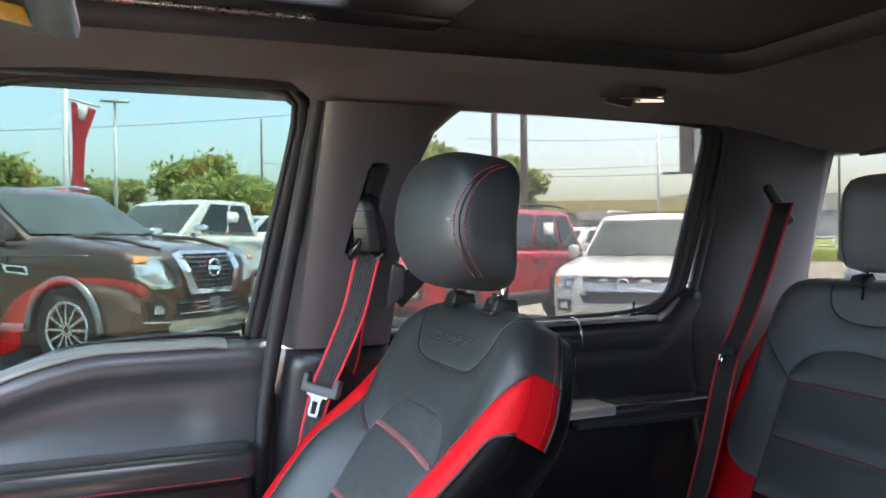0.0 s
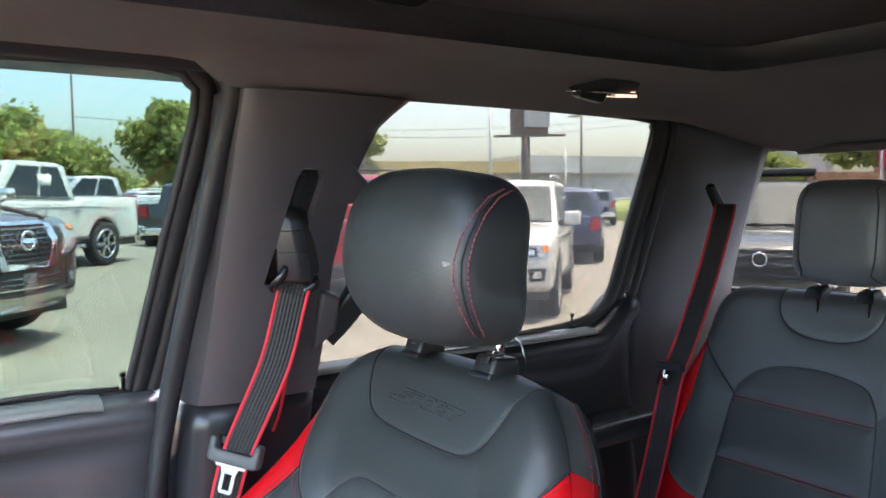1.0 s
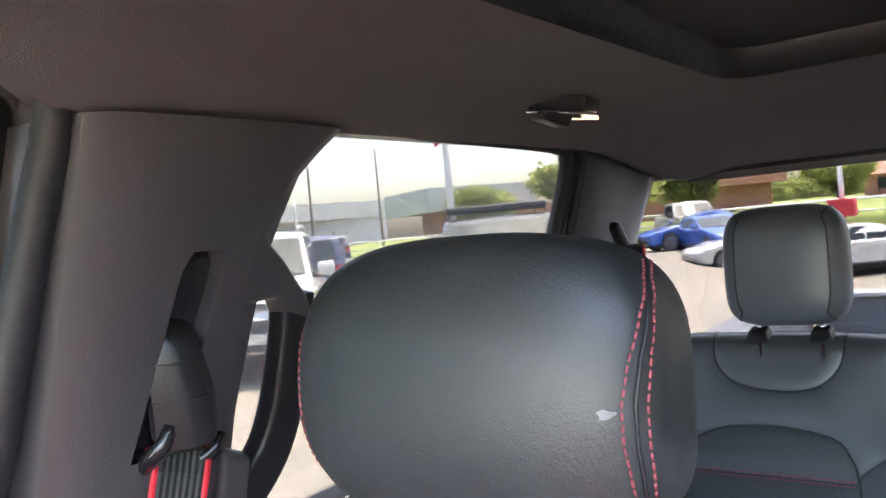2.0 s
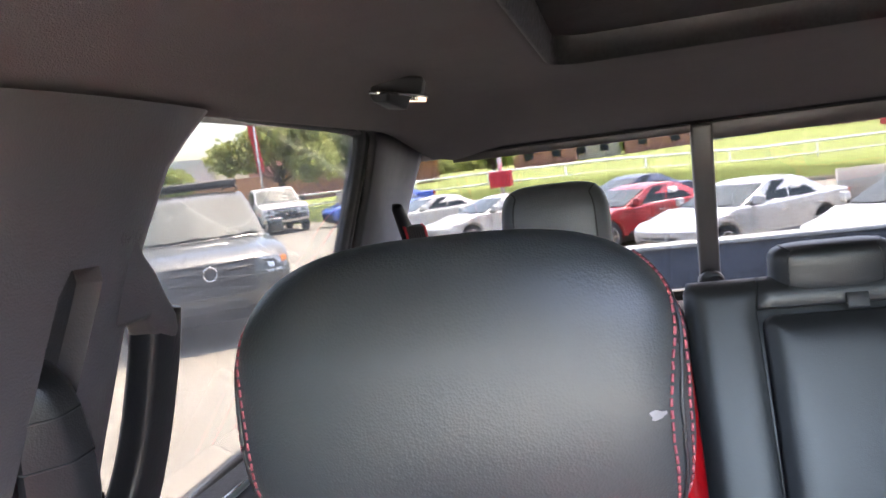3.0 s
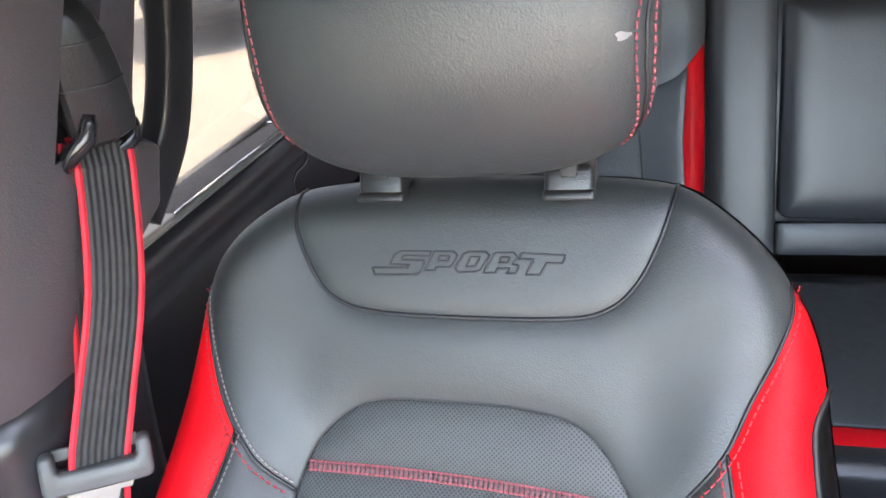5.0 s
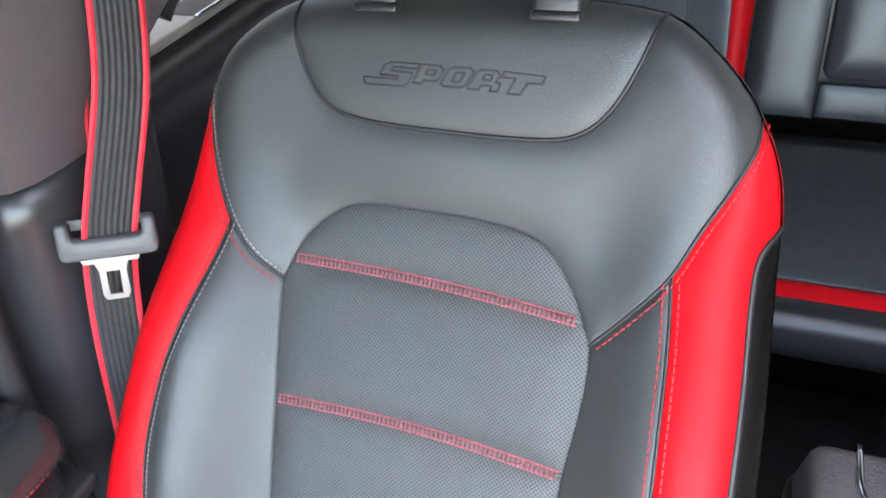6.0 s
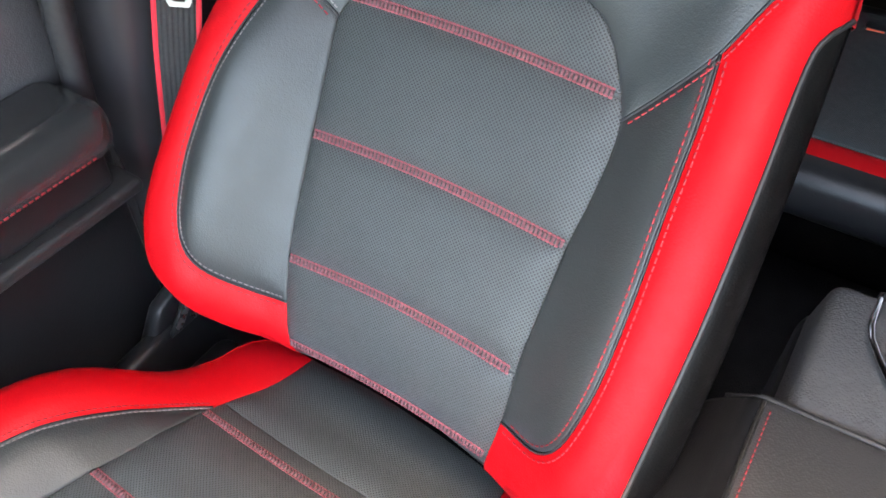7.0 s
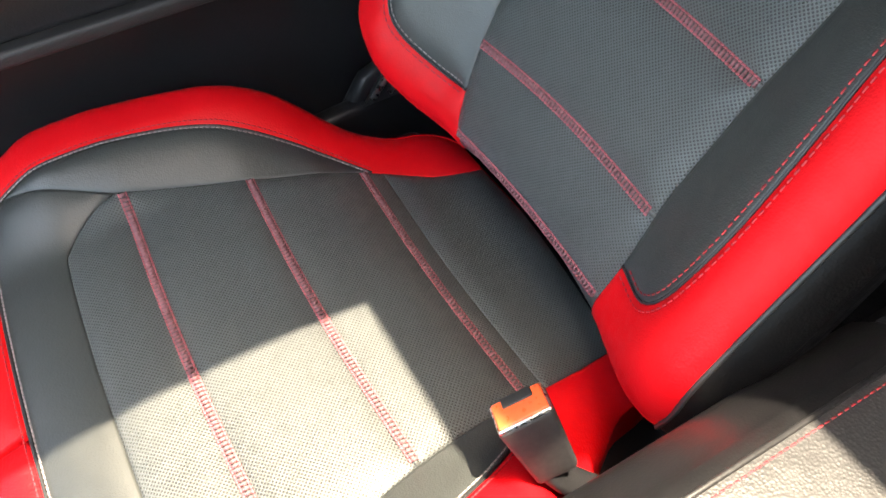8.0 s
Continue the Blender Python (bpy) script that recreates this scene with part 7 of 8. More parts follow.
def car(name, kind, colour, x, y, heading, label, category, trim=CHROME, cladding=None, scoop=False, rack=False, sticker=False, spokes=6):
    k = dict(KINDS[kind])
    L, W, H, low = k["L"], k["W"], k["H"], k["low"]
    top = thing(name, label, category)
    # body
    line = np.array(body_outline(k))
    levels = [(-W / 2, 0.055), (-W / 2 + 0.02, 0.022), (-W / 2 + 0.07, 0.0), (-W / 3.4, 0.0), (-W / 8, 0.0), (W / 8, 0.0), (W / 3.4, 0.0), (W / 2 - 0.07, 0.0), (W / 2 - 0.02, 0.022), (W / 2, 0.055)]
    loops = []
    for yy, inset in levels:
        lp = grown(line, -inset)
        lp[:, 1] += 0.012 * (1 - (2 * yy / W) ** 2) * (line[:, 1] > k["belt"] - 0.25)
        loops.append([flare(k, px, yy, pz) for px, pz in lp])
    v, f = loft(loops)
    n = len(line)
    f += [tuple(range(n))[::-1], tuple(range(len(v) - n, len(v)))]
    body = part("body", (v, f), colour, top, bevel=0.015)
    part("underbody", box((0.25, -W / 2 + 0.10, low - 0.12), (L - 0.30, W / 2 - 0.10, low + 0.45)), CLADDING, top)
    # greenhouse
    g0, g1, g2, g3 = k["glass"]
    zb, wb, wt = k["belt"] - 0.03, W / 2 - 0.07, W / 2 - (0.25 if H < 1.6 else 0.21)
    rails = [(g0, zb, wb), (g1 - 0.02, H - 0.10, wt + 0.035), (g1 + 0.14, H - 0.015, wt - 0.02), ((g1 + g2) / 2, H, wt - 0.02), (g2 - 0.16, H - 0.02, wt - 0.02), (g2 + 0.02, H - 0.085, wt + 0.03), (g3, k["hood"][0] - 0.03, wb)]
    loops = []
    for s in np.linspace(-1, 1, 9):
        loops.append([(px - 0.10 * (s * s) * (1 if px > (g1 + g2) / 2 else -0.6) * (1 if i in (0, 1, 5, 6) else 0.5), s * w, pz - 0.03 * s * s * (i in (2, 3, 4))) for i, (px, pz, w) in enumerate(rails)])
    v, f = loft(loops)
    n = len(rails)
    f += [tuple(range(n))[::-1], tuple(range(len(v) - n, len(v)))]
    part("cabin", (v, f), colour, top, bevel=0.02)

    def cab_pt(t, s, side):
        """A point on the cabin's flank: t along the belt (0) to roof (1), s from back to front."""
        a = np.array([g0 + (g3 - g0) * s, 0, zb + (k["hood"][0] - 0.03 - zb) * s])
        b = np.array([g1 + 0.10 + (g2 - g1 - 0.24) * s, 0, H - 0.055])
        p = a + (b - a) * t
        w = wb + (wt - 0.005 - wb) * t
        return Vector((p[0], side * w, p[2]))

    cuts = {"sedan": [(0.20, 0.49), (0.515, 0.80)], "pickup": [(0.10, 0.42), (0.46, 0.82)]}.get(kind, [(0.05, 0.24), (0.27, 0.53), (0.555, 0.82)])
    for side in (-1, 1):
        for s0, s1 in cuts:
            q = [cab_pt(0.14, s0, side), cab_pt(0.14, s1, side), cab_pt(0.90, s1 + (0.03 if s1 > 0.78 else 0), side), cab_pt(0.90, s0, side)]
            push = Vector((0, side * 0.012, 0.004))
            part("side_window", slab([p + push for p in q], 0.02), CAR_GLASS, top, "dark glass", smooth=False)
    # screens
    def screen(base, roof, frac, mat, sign):
        lo, hi = [], []
        for s in (-0.93, -0.5, 0.0, 0.5, 0.93):
            bow = -0.10 * s * s * sign
            a, b = Vector((base[0] + bow, s * wb, base[1])), Vector((roof[0] + bow, s * (wt + 0.02), roof[1]))
            lo.append(a.lerp(b, frac[0]) + Vector((0.022 * sign, 0, 0.014)))
            hi.append(a.lerp(b, frac[1]) + Vector((0.022 * sign, 0, 0.014)))
        vv = [*lo, *hi]
        back = [p - Vector((0.03 * sign, 0, 0.02)) for p in vv]
        ff = [(i, i + 1, i + 6, i + 5) for i in range(4)] + [(i + 10, i + 15, i + 16, i + 11) for i in range(4)] + [(0, 5, 15, 10), (4, 14, 19, 9)]
        part("windscreen" if sign > 0 else "back_window", (vv + back, ff), mat, top, "tinted glass", smooth=False)

    screen((g3, k["hood"][0] - 0.03), (g2 + 0.02, H - 0.085), (0.10, 0.92), SCREEN, 1)
    screen((g0, zb), (g1 - 0.02, H - 0.10), (0.16, 0.90), CAR_GLASS, -1)
    for s in (-0.4, 0.3):
        a = Vector((g3 + 0.045, s * W / 2, k["hood"][0] + 0.005))
        part("wiper", bar(a, a + Vector((-0.06, 0.42, 0.06)), 0.010, 6), CLADDING, top)
    # face of the car
    zn = k["hood"][1]
    nose = L - 0.005

    def on_nose(yy, zz, out=0.0):
        px = np.interp(zz, [low, low + 0.22, zn - 0.22, zn - 0.10, zn], [L - 0.05, L - 0.01, L - 0.03, L - 0.07, L - 0.20])
        return Vector(flare(k, px + out, yy, zz))

    def plate(nm, y0, y1, z0, z1, mat, out=0.012, thick=0.03, lab="", taper=0.0, parent=top):
        cols = np.linspace(y0, y1, 6)
        vv = []
        for o in (out - thick, out):
            for zz, tp in ((z0, 0.0), (z1, taper)):
                vv += [on_nose(c * (1 + tp), zz, o) for c in cols]
        ff = []
        for b, flip in ((12, False), (0, True)):
            for i in range(5):
                q = (b + i, b + i + 1, b + 7 + i, b + 6 + i)
                ff.append(q[::-1] if flip else q)
        ff += [(i, i + 1, 13 + i, 12 + i) for i in range(5)] + [(6 + i, 18 + i, 19 + i, 7 + i) for i in range(5)] + [(0, 12, 18, 6), (5, 11, 23, 17)]
        return part(nm, (vv, ff), mat, parent, lab, smooth=False)

    def patch(nm, outline, mat, out=0.012, thick=0.03, lab="", parent=top):
        """A moulded piece on the nose, cut along an outline of (across, height), mirrored copies made by the caller."""
        pts = []
        for (ya, za), (yb, zb2) in zip(outline, outline[1:] + outline[:1]):
            c = max(1, int(abs(yb - ya) / 0.10))
            pts += [(ya + (yb - ya) * q / c, za + (zb2 - za) * q / c) for q in range(c)]
        n2 = len(pts)
        cy, cz = sum(p[0] for p in pts) / n2, sum(p[1] for p in pts) / n2
        vv = [on_nose(py, pz, out) for py, pz in pts] + [on_nose(py, pz, out - thick) for py, pz in pts] + [on_nose(cy, cz, out)]
        ff = [(q, (q + 1) % n2, n2 + (q + 1) % n2, n2 + q) for q in range(n2)] + [(q, 2 * n2, (q + 1) % n2) for q in range(n2)]
        return part(nm, (vv, ff), mat, parent, lab, smooth=False)

    def both(nm, outline, mat, out=0.012, thick=0.03, lab=""):
        for sd in (1, -1):
            patch(nm, [(sd * py, pz) for py, pz in outline], mat, out, thick, lab)

    def ring_badge(zz, r, parent):
        c = on_nose(0, zz, 0.035)
        part("emblem", tube([c + Vector((0, r * math.cos(a), r * math.sin(a))) for a in np.linspace(0, 2 * math.pi, 24, endpoint=False)], r * 0.17, 6, closed=True), CHROME, parent, "plain ring badge")

    if kind == "big_suv":
        gr = patch("grille", [(-0.40, zn - 0.05), (0.40, zn - 0.05), (0.38, zn - 0.20), (0.29, zn - 0.41), (-0.29, zn - 0.41), (-0.38, zn - 0.20)], CLADDING, 0.012, lab="black honeycomb grille")
        for j in range(7):
            zz = zn - 0.09 - 0.047 * j
            hw = float(np.interp(zz, (zn - 0.41, zn - 0.20, zn - 0.05), (0.27, 0.36, 0.38)))
            plate("grille_bar", -hw, hw, zz - 0.006, zz + 0.006, DARK_CHROME, 0.028, parent=gr)
            for q in range(8):
                yy = -hw + 2 * hw * (q + 0.5 * (j % 2) + 0.25) / 8
                if j < 6:
                    plate("grille_bar", yy - 0.006, yy + 0.006, zz - 0.044, zz, DARK_CHROME, 0.026, parent=gr)
        both("grille_frame", [(0.39, zn - 0.035), (0.52, zn - 0.045), (0.50, zn - 0.20), (0.375, zn - 0.46), (0.27, zn - 0.46), (0.37, zn - 0.22)], CHROME, 0.040, 0.05, "thick chrome grille blade")
        patch("grille_frame", [(-0.31, zn - 0.405), (0.31, zn - 0.405), (0.29, zn - 0.46), (-0.29, zn - 0.46)], CHROME, 0.036, 0.05, "chrome lower bar")
        patch("grille_frame", [(-0.42, zn - 0.02), (0.42, zn - 0.02), (0.41, zn - 0.055), (-0.41, zn - 0.055)], CHROME, 0.034, 0.05, "chrome upper bar")
        ring_badge(zn - 0.20, 0.085, gr)
        patch("emblem_bar", [(-0.115, zn - 0.18), (0.115, zn - 0.18), (0.115, zn - 0.22), (-0.115, zn - 0.22)], CHROME, 0.045, 0.03, parent=gr)
        both("side_grille", [(0.54, zn - 0.09), (0.66, zn - 0.11), (0.56, zn - 0.35), (0.51, zn - 0.33)], CLADDING, 0.012, 0.03, "black side mesh")
        both("headlamp", [(0.66, zn - 0.075), (0.98, zn - 0.075), (1.005, zn - 0.16), (0.99, zn - 0.26), (0.80, zn - 0.36), (0.60, zn - 0.355)], LAMP_CLEAR, 0.016, 0.04, "large clear headlamp")
        both("headlamp_inner", [(0.70, zn - 0.16), (0.92, zn - 0.15), (0.93, zn - 0.25), (0.80, zn - 0.31), (0.67, zn - 0.31)], LAMP_INNER, 0.022, 0.02)
        both("headlamp_frame", [(0.58, zn - 0.36), (0.82, zn - 0.365), (1.0, zn - 0.26), (1.0, zn - 0.275), (0.82, zn - 0.39), (0.58, zn - 0.385)], CHROME, 0.022, 0.03)
        both("indicator", [(0.84, zn - 0.07), (0.985, zn - 0.07), (1.0, zn - 0.13), (0.86, zn - 0.12)], LAMP_AMBER, 0.022, 0.03, "amber corner lamp")
        patch("air_intake", [(-0.52, low + 0.35), (0.52, low + 0.35), (0.56, low + 0.16), (-0.56, low + 0.16)], CLADDING, 0.012, lab="black lower intake")
        for j in range(3):
            plate("intake_bar", -0.52, 0.52, low + 0.19 + 0.05 * j, low + 0.205 + 0.05 * j, CHROME, 0.026)
        patch("radar_panel", [(-0.09, low + 0.34), (0.09, low + 0.34), (0.09, low + 0.17), (-0.09, low + 0.17)], GREY, 0.028, 0.03, "plain grey panel")
        both("fog_lamp_recess", [(0.66, low + 0.34), (0.90, low + 0.34), (0.86, low + 0.17), (0.70, low + 0.17)], CLADDING, 0.012, 0.03)
        both("fog_lamp", [(0.72, low + 0.29), (0.82, low + 0.29), (0.82, low + 0.21), (0.72, low + 0.21)], LAMP_CLEAR, 0.022, 0.02)
        both("bumper_lip", [(0.64, low + 0.13), (0.92, low + 0.15), (0.92, low + 0.13), (0.64, low + 0.11)], CHROME, 0.022, 0.02)
        patch("skid_plate", [(-0.60, low + 0.13), (0.60, low + 0.13), (0.66, low + 0.06), (0.56, low - 0.01), (-0.56, low - 0.01), (-0.66, low + 0.06)], SATIN, 0.020, 0.04, "silver lower bumper plate")
        for sd in (-1, 1):
            crease = [Vector((px, sd * yy, pz)) for px, yy, pz in ((g3 + 0.10, 0.58, k["hood"][0] + 0.012), ((g3 + L) / 2, 0.57, (k["hood"][0] + zn) / 2 + 0.035), (L - 0.42, 0.55, zn + 0.034), (L - 0.24, 0.53, zn + 0.002))]
            part("hood_crease", tube(smooth_line(crease, 0.08), 0.022, 8), colour, top)
    elif kind == "suv":
        patch("grille_surround", [(-0.58, zn - 0.08), (0.58, zn - 0.08), (0.60, zn - 0.30), (0.52, zn - 0.42), (-0.52, zn - 0.42), (-0.60, zn - 0.30)], CLADDING, 0.010, lab="dark grille")
        gr = patch("grille", [(-0.56, zn - 0.10), (0.56, zn - 0.10), (0.52, zn - 0.17), (-0.52, zn - 0.17)], CLADDING, 0.018)
        patch("grille_blade", [(-0.55, zn - 0.175), (0.55, zn - 0.175), (0.50, zn - 0.27), (-0.50, zn - 0.27)], trim, 0.030, 0.04, "grey grille blade")
        ring_badge(zn - 0.20, 0.075, gr)
        patch("lower_mesh", [(-0.50, zn - 0.285), (0.50, zn - 0.285), (0.50, zn - 0.40), (-0.50, zn - 0.40)], CLADDING, 0.022)
        both("bumper_horn", [(0.60, zn - 0.29), (0.68, zn - 0.32), (0.66, zn - 0.50), (0.40, zn - 0.53), (0.40, zn - 0.46), (0.53, zn - 0.43)], colour, 0.040, 0.05)
        patch("bumper_bar", [(-0.42, zn - 0.455), (0.42, zn - 0.455), (0.42, zn - 0.53), (-0.42, zn - 0.53)], colour, 0.042, 0.05, "body-coloured bumper bar")
        patch("air_intake", [(-0.44, zn - 0.545), (0.44, zn - 0.545), (0.40, low + 0.04), (-0.40, low + 0.04)], CLADDING, 0.012)
        both("headlamp", [(0.60, zn - 0.09), (0.93, zn - 0.10), (0.955, zn - 0.19), (0.90, zn - 0.27), (0.68, zn - 0.28)], LAMP_CLEAR, 0.016, 0.04, "clear headlamp")
        both("headlamp_inner", [(0.66, zn - 0.13), (0.80, zn - 0.13), (0.82, zn - 0.24), (0.70, zn - 0.245)], CLADDING, 0.020, 0.02)
        both("headlamp_lens", [(0.69, zn - 0.16), (0.77, zn - 0.16), (0.78, zn - 0.22), (0.71, zn - 0.22)], LAMP_INNER, 0.024, 0.02)
        both("indicator", [(0.86, zn - 0.11), (0.94, zn - 0.11), (0.95, zn - 0.18), (0.88, zn - 0.19)], LAMP_AMBER, 0.022, 0.03)
        both("fog_lamp_recess", [(0.70, zn - 0.39), (0.92, zn - 0.38), (0.90, zn - 0.53), (0.72, zn - 0.54)], CLADDING, 0.014, 0.03)
        both("fog_lamp", [(0.76, zn - 0.42), (0.86, zn - 0.42), (0.86, zn - 0.50), (0.76, zn - 0.50)], LAMP_INNER, 0.024, 0.02)
    else:
        gw = W * (0.27 if kind == "sedan" else 0.25)
        if kind == "sedan":
            plate("grille", -gw * 1.15, gw * 1.15, low + 0.10, zn - 0.24, CLADDING, 0.01, taper=-0.25)
        else:
            g_lo, g_hi = zn - 0.42, zn - 0.13
            plate("grille_frame", -gw - 0.07, gw + 0.07, g_lo - 0.05, g_hi + 0.045, trim, 0.008, taper=0.10, lab="bright grille frame")
            gr = plate("grille", -gw, gw, g_lo, g_hi, CLADDING, 0.016, taper=0.10)
            for j in range(4):
                zz = g_lo + (g_hi - g_lo) * (j + 0.5) / 4
                plate("grille_bar", -gw, gw, zz - 0.010, zz + 0.010, trim, 0.030, parent=gr)
            ring_badge((g_lo + g_hi) / 2, 0.085, gr)
        hl = 0.24 if kind == "sedan" else 0.33
        both("headlamp", [(gw + 0.10, zn - 0.15), (W / 2 - 0.06, zn - 0.13), (W / 2 - 0.03, zn - 0.19), (W / 2 - 0.09, zn - hl), (gw + 0.14, zn - hl + 0.02)], LAMP_CLEAR, 0.014, 0.04, "clear headlamp")
        both("headlamp_inner", [(gw + 0.16, zn - 0.17), (W / 2 - 0.20, zn - 0.17), (W / 2 - 0.20, zn - hl + 0.03), (gw + 0.18, zn - hl + 0.03)], CLADDING, 0.018, 0.02)
        for side in (-1, 1):
            y0, y1 = side * (W * 0.30), side * (W / 2 - 0.12)
            plate("fog_lamp_recess", min(y0, y1), max(y0, y1), low + 0.14, low + 0.30, CLADDING, 0.012)
            yc = side * (W * 0.37)
            plate("fog_lamp", yc - 0.06, yc + 0.06, low + 0.17, low + 0.26, LAMP_CLEAR, 0.03)
        plate("air_intake", -W * 0.30, W * 0.30, low + 0.12, low + 0.28, CLADDING, 0.014)
        for j in range(2):
            plate("intake_bar", -W * 0.29, W * 0.29, low + 0.155 + 0.06 * j, low + 0.175 + 0.06 * j, trim, 0.024)
        plate("skid_plate", -W * 0.36, W * 0.36, low - 0.01, low + 0.085, SATIN if kind != "sedan" else CLADDING, 0.012)
    # tail
    for side in (-1, 1):
        bz = k["deck"] or k["belt"]
        a = [flare(k, 0.03, side * (W / 2 - 0.30), bz - 0.32), flare(k, 0.03, side * (W / 2 - 0.05), bz - 0.32), flare(k, 0.05, side * (W / 2 - 0.05), bz - 0.05), flare(k, 0.05, side * (W / 2 - 0.24), bz - 0.05)]
        part("tail_lamp", slab([Vector(p) - Vector((0.03, 0, 0)) for p in a], 0.08), LAMP_RED, top, "red tail lamp", smooth=False)
        # mirrors, handles, seams
        mx = g3 - 0.42
        bm = box((mx - 0.07, side * (W / 2 + 0.02) - 0.02, k["belt"] + 0.02), (mx + 0.09, side * (W / 2 + 0.20) + 0.02, k["belt"] + 0.21))
        mir = part("mirror", bm, trim if kind in ("big_suv", "pickup") else colour, top, bevel=0.04)
        part("mirror_arm", box((mx - 0.03, side * (W / 2 - 0.07) - 0.03, k["belt"] + 0.0), (mx + 0.05, side * (W / 2 + 0.06), k["belt"] + 0.07)), CLADDING, mir)
        for hx in ((g1 + g2) / 2 - 0.75, (g1 + g2) / 2 + 0.32):
            p = Vector(flare(k, hx, side * (W / 2 + 0.012), k["belt"] - 0.16))
            part("door_handle", box(p - Vector((0.10, 0.02, 0.018)), p + Vector((0.10, 0.02, 0.018))), trim, top, bevel=0.01)
        for hx in (g3 - 0.34, (g1 + g2) / 2 + 0.10 if kind != "pickup" else (g1 + g2) / 2 + 0.02, k["rear"] + 0.42 if kind != "pickup" else g0 + 0.10):
            lo_p, hi_p = Vector(flare(k, hx, side * (W / 2 - 0.001), low + 0.12)), Vector(flare(k, hx, side * (W / 2 - 0.001), k["belt"] - 0.09))
            part("door_gap", bar(lo_p, hi_p, 0.007, 6), CLADDING, top)
        waist = [Vector(flare(k, px, side * (W / 2 + 0.000), k["belt"] - 0.10)) for px in np.linspace(0.35, L - 0.65, 9)]
        part("waist_line", tube(waist, 0.014, 6, squash=0.6), colour, top)
        frame_line = [cab_pt(0.10, 0.03 if kind != "pickup" else 0.08, side), cab_pt(0.10, 0.84, side)]
        part("window_moulding", tube([p + Vector((0, side * 0.016, 0)) for p in frame_line], 0.012, 6), trim if kind in ("big_suv", "sedan") else CLADDING, top)
        sill = [Vector(flare(k, px, side * (W / 2 + 0.005), low + 0.06)) for px in (k["rear"] + 0.55, L / 2, L - k["front"] - 0.55)]
        part("side_sill", tube(sill, 0.05, 8), cladding or CLADDING, top)
        if kind == "pickup":
            step = [Vector((px, side * (W / 2 + 0.06), low - 0.06)) for px in (k["rear"] + 0.75, L - k["front"] - 0.65)]
            part("side_step", tube(step, 0.045, 10), trim, top)
        if cladding:
            for ax in (k["rear"], L - k["front"]):
                arch = [flare(k, ax + k["r"] * 1.19 * math.cos(a), side * (W / 2 + 0.010), k["r"] + k["r"] * 1.19 * math.sin(a)) for a in np.linspace(-0.05, math.pi + 0.05, 18)]
                part("wheel_arch", tube(arch, 0.038, 8), cladding, top)
        if kind in ("suv", "big_suv"):
            rail = [(g1 + 0.20, side * (wt - 0.04), H - 0.02), (g1 + 0.35, side * (wt - 0.04), H + 0.045), (g2 - 0.40, side * (wt - 0.04), H + 0.040), (g2 - 0.20, side * (wt - 0.04), H - 0.02)]
            part("roof_rail", tube(smooth_line(rail, 0.12), 0.020, 8), trim if not rack else CLADDING, top)
        for ax in (k["rear"], L - k["front"]):
            m = Matrix.Translation((ax, side * (W / 2 - 0.125), k["r"])) @ Matrix.Rotation(0 if side < 0 else math.pi, 4, "Z")
            wheel(k["r"], ALLOY, spokes, top, m)
    if kind == "pickup":
        part("bed_floor", box((0.10, -W / 2 + 0.12, k["deck"] - 0.02), (g0 - 0.10, W / 2 - 0.12, k["deck"] + 0.02)), CLADDING, top, "dark bed cover", bevel=0.01)
        part("bumper_rear", box((-0.12, -W / 2 + 0.10, low + 0.02), (0.06, W / 2 - 0.10, low + 0.22)), trim, top, bevel=0.03)
    if kind == "big_suv":
        for side in (-1, 1):
            q = [Vector(flare(k, px, side * (W / 2 + 0.004), pz)) for px, pz in ((3.52, 0.98), (3.86, 0.95), (3.82, 1.04), (3.46, 1.06))]
            vent = part("side_vent", slab(q, 0.03), trim, top, "chrome side vent", smooth=False)
            q = [Vector(flare(k, px, side * (W / 2 + 0.012), pz)) for px, pz in ((3.56, 0.995), (3.80, 0.975), (3.78, 1.025), (3.53, 1.042))]
            part("vent_mouth", slab(q, 0.03), CLADDING, vent, smooth=False)
    if scoop:
        part("hood_scoop", box((L - 1.35, -0.36, zn + 0.02), (L - 0.85, 0.36, zn + 0.085)), colour, top, bevel=0.05)
        part("scoop_mouth", box((L - 0.88, -0.32, zn + 0.035), (L - 0.84, 0.32, zn + 0.068)), CLADDING, top)
    if rack:
        part("roof_rack", box((g1 + 0.25, -wt + 0.02, H + 0.05), (g2 - 0.25, wt - 0.02, H + 0.14)), CLADDING, top, "black roof rack", bevel=0.03)
    if sticker:
        for side in (-1, 1):
            c = cab_pt(0.5, 0.38, side) + Vector((0, side * 0.030, 0.006))
            part("window_sticker", box(c - Vector((0.16, 0.004, 0.13)), c + Vector((0.16, 0.004, 0.13))), PAPER, top, "white paper sticker")
    # set it down on the lot
    turn = Matrix.Translation((x, y, ground_z(x, y))) @ Matrix.Rotation(radians(heading), 4, "Z") @ Matrix.Translation((-L / 2, 0, 0))
    top.matrix_basis = turn
    return top


BROWN = paint("brown_paint", (0.10, 0.052, 0.037), 0.3)
WHITE = paint("white_car_paint", (0.55, 0.55, 0.52))
RED = paint("red_car_paint", (0.36, 0.014, 0.02))
SILVER = paint("silver_paint", (0.52, 0.53, 0.54), 0.35)
GREY = paint("grey_paint", (0.17, 0.18, 0.19), 0.3)
OLIVE = paint("dark_green_grey_paint", (0.050, 0.054, 0.050))
BLACK = paint("black_paint", (0.02, 0.02, 0.022))
BLUE = paint("blue_paint", (0.03, 0.10, 0.42))
NAVY = paint("navy_paint", (0.02, 0.03, 0.075))

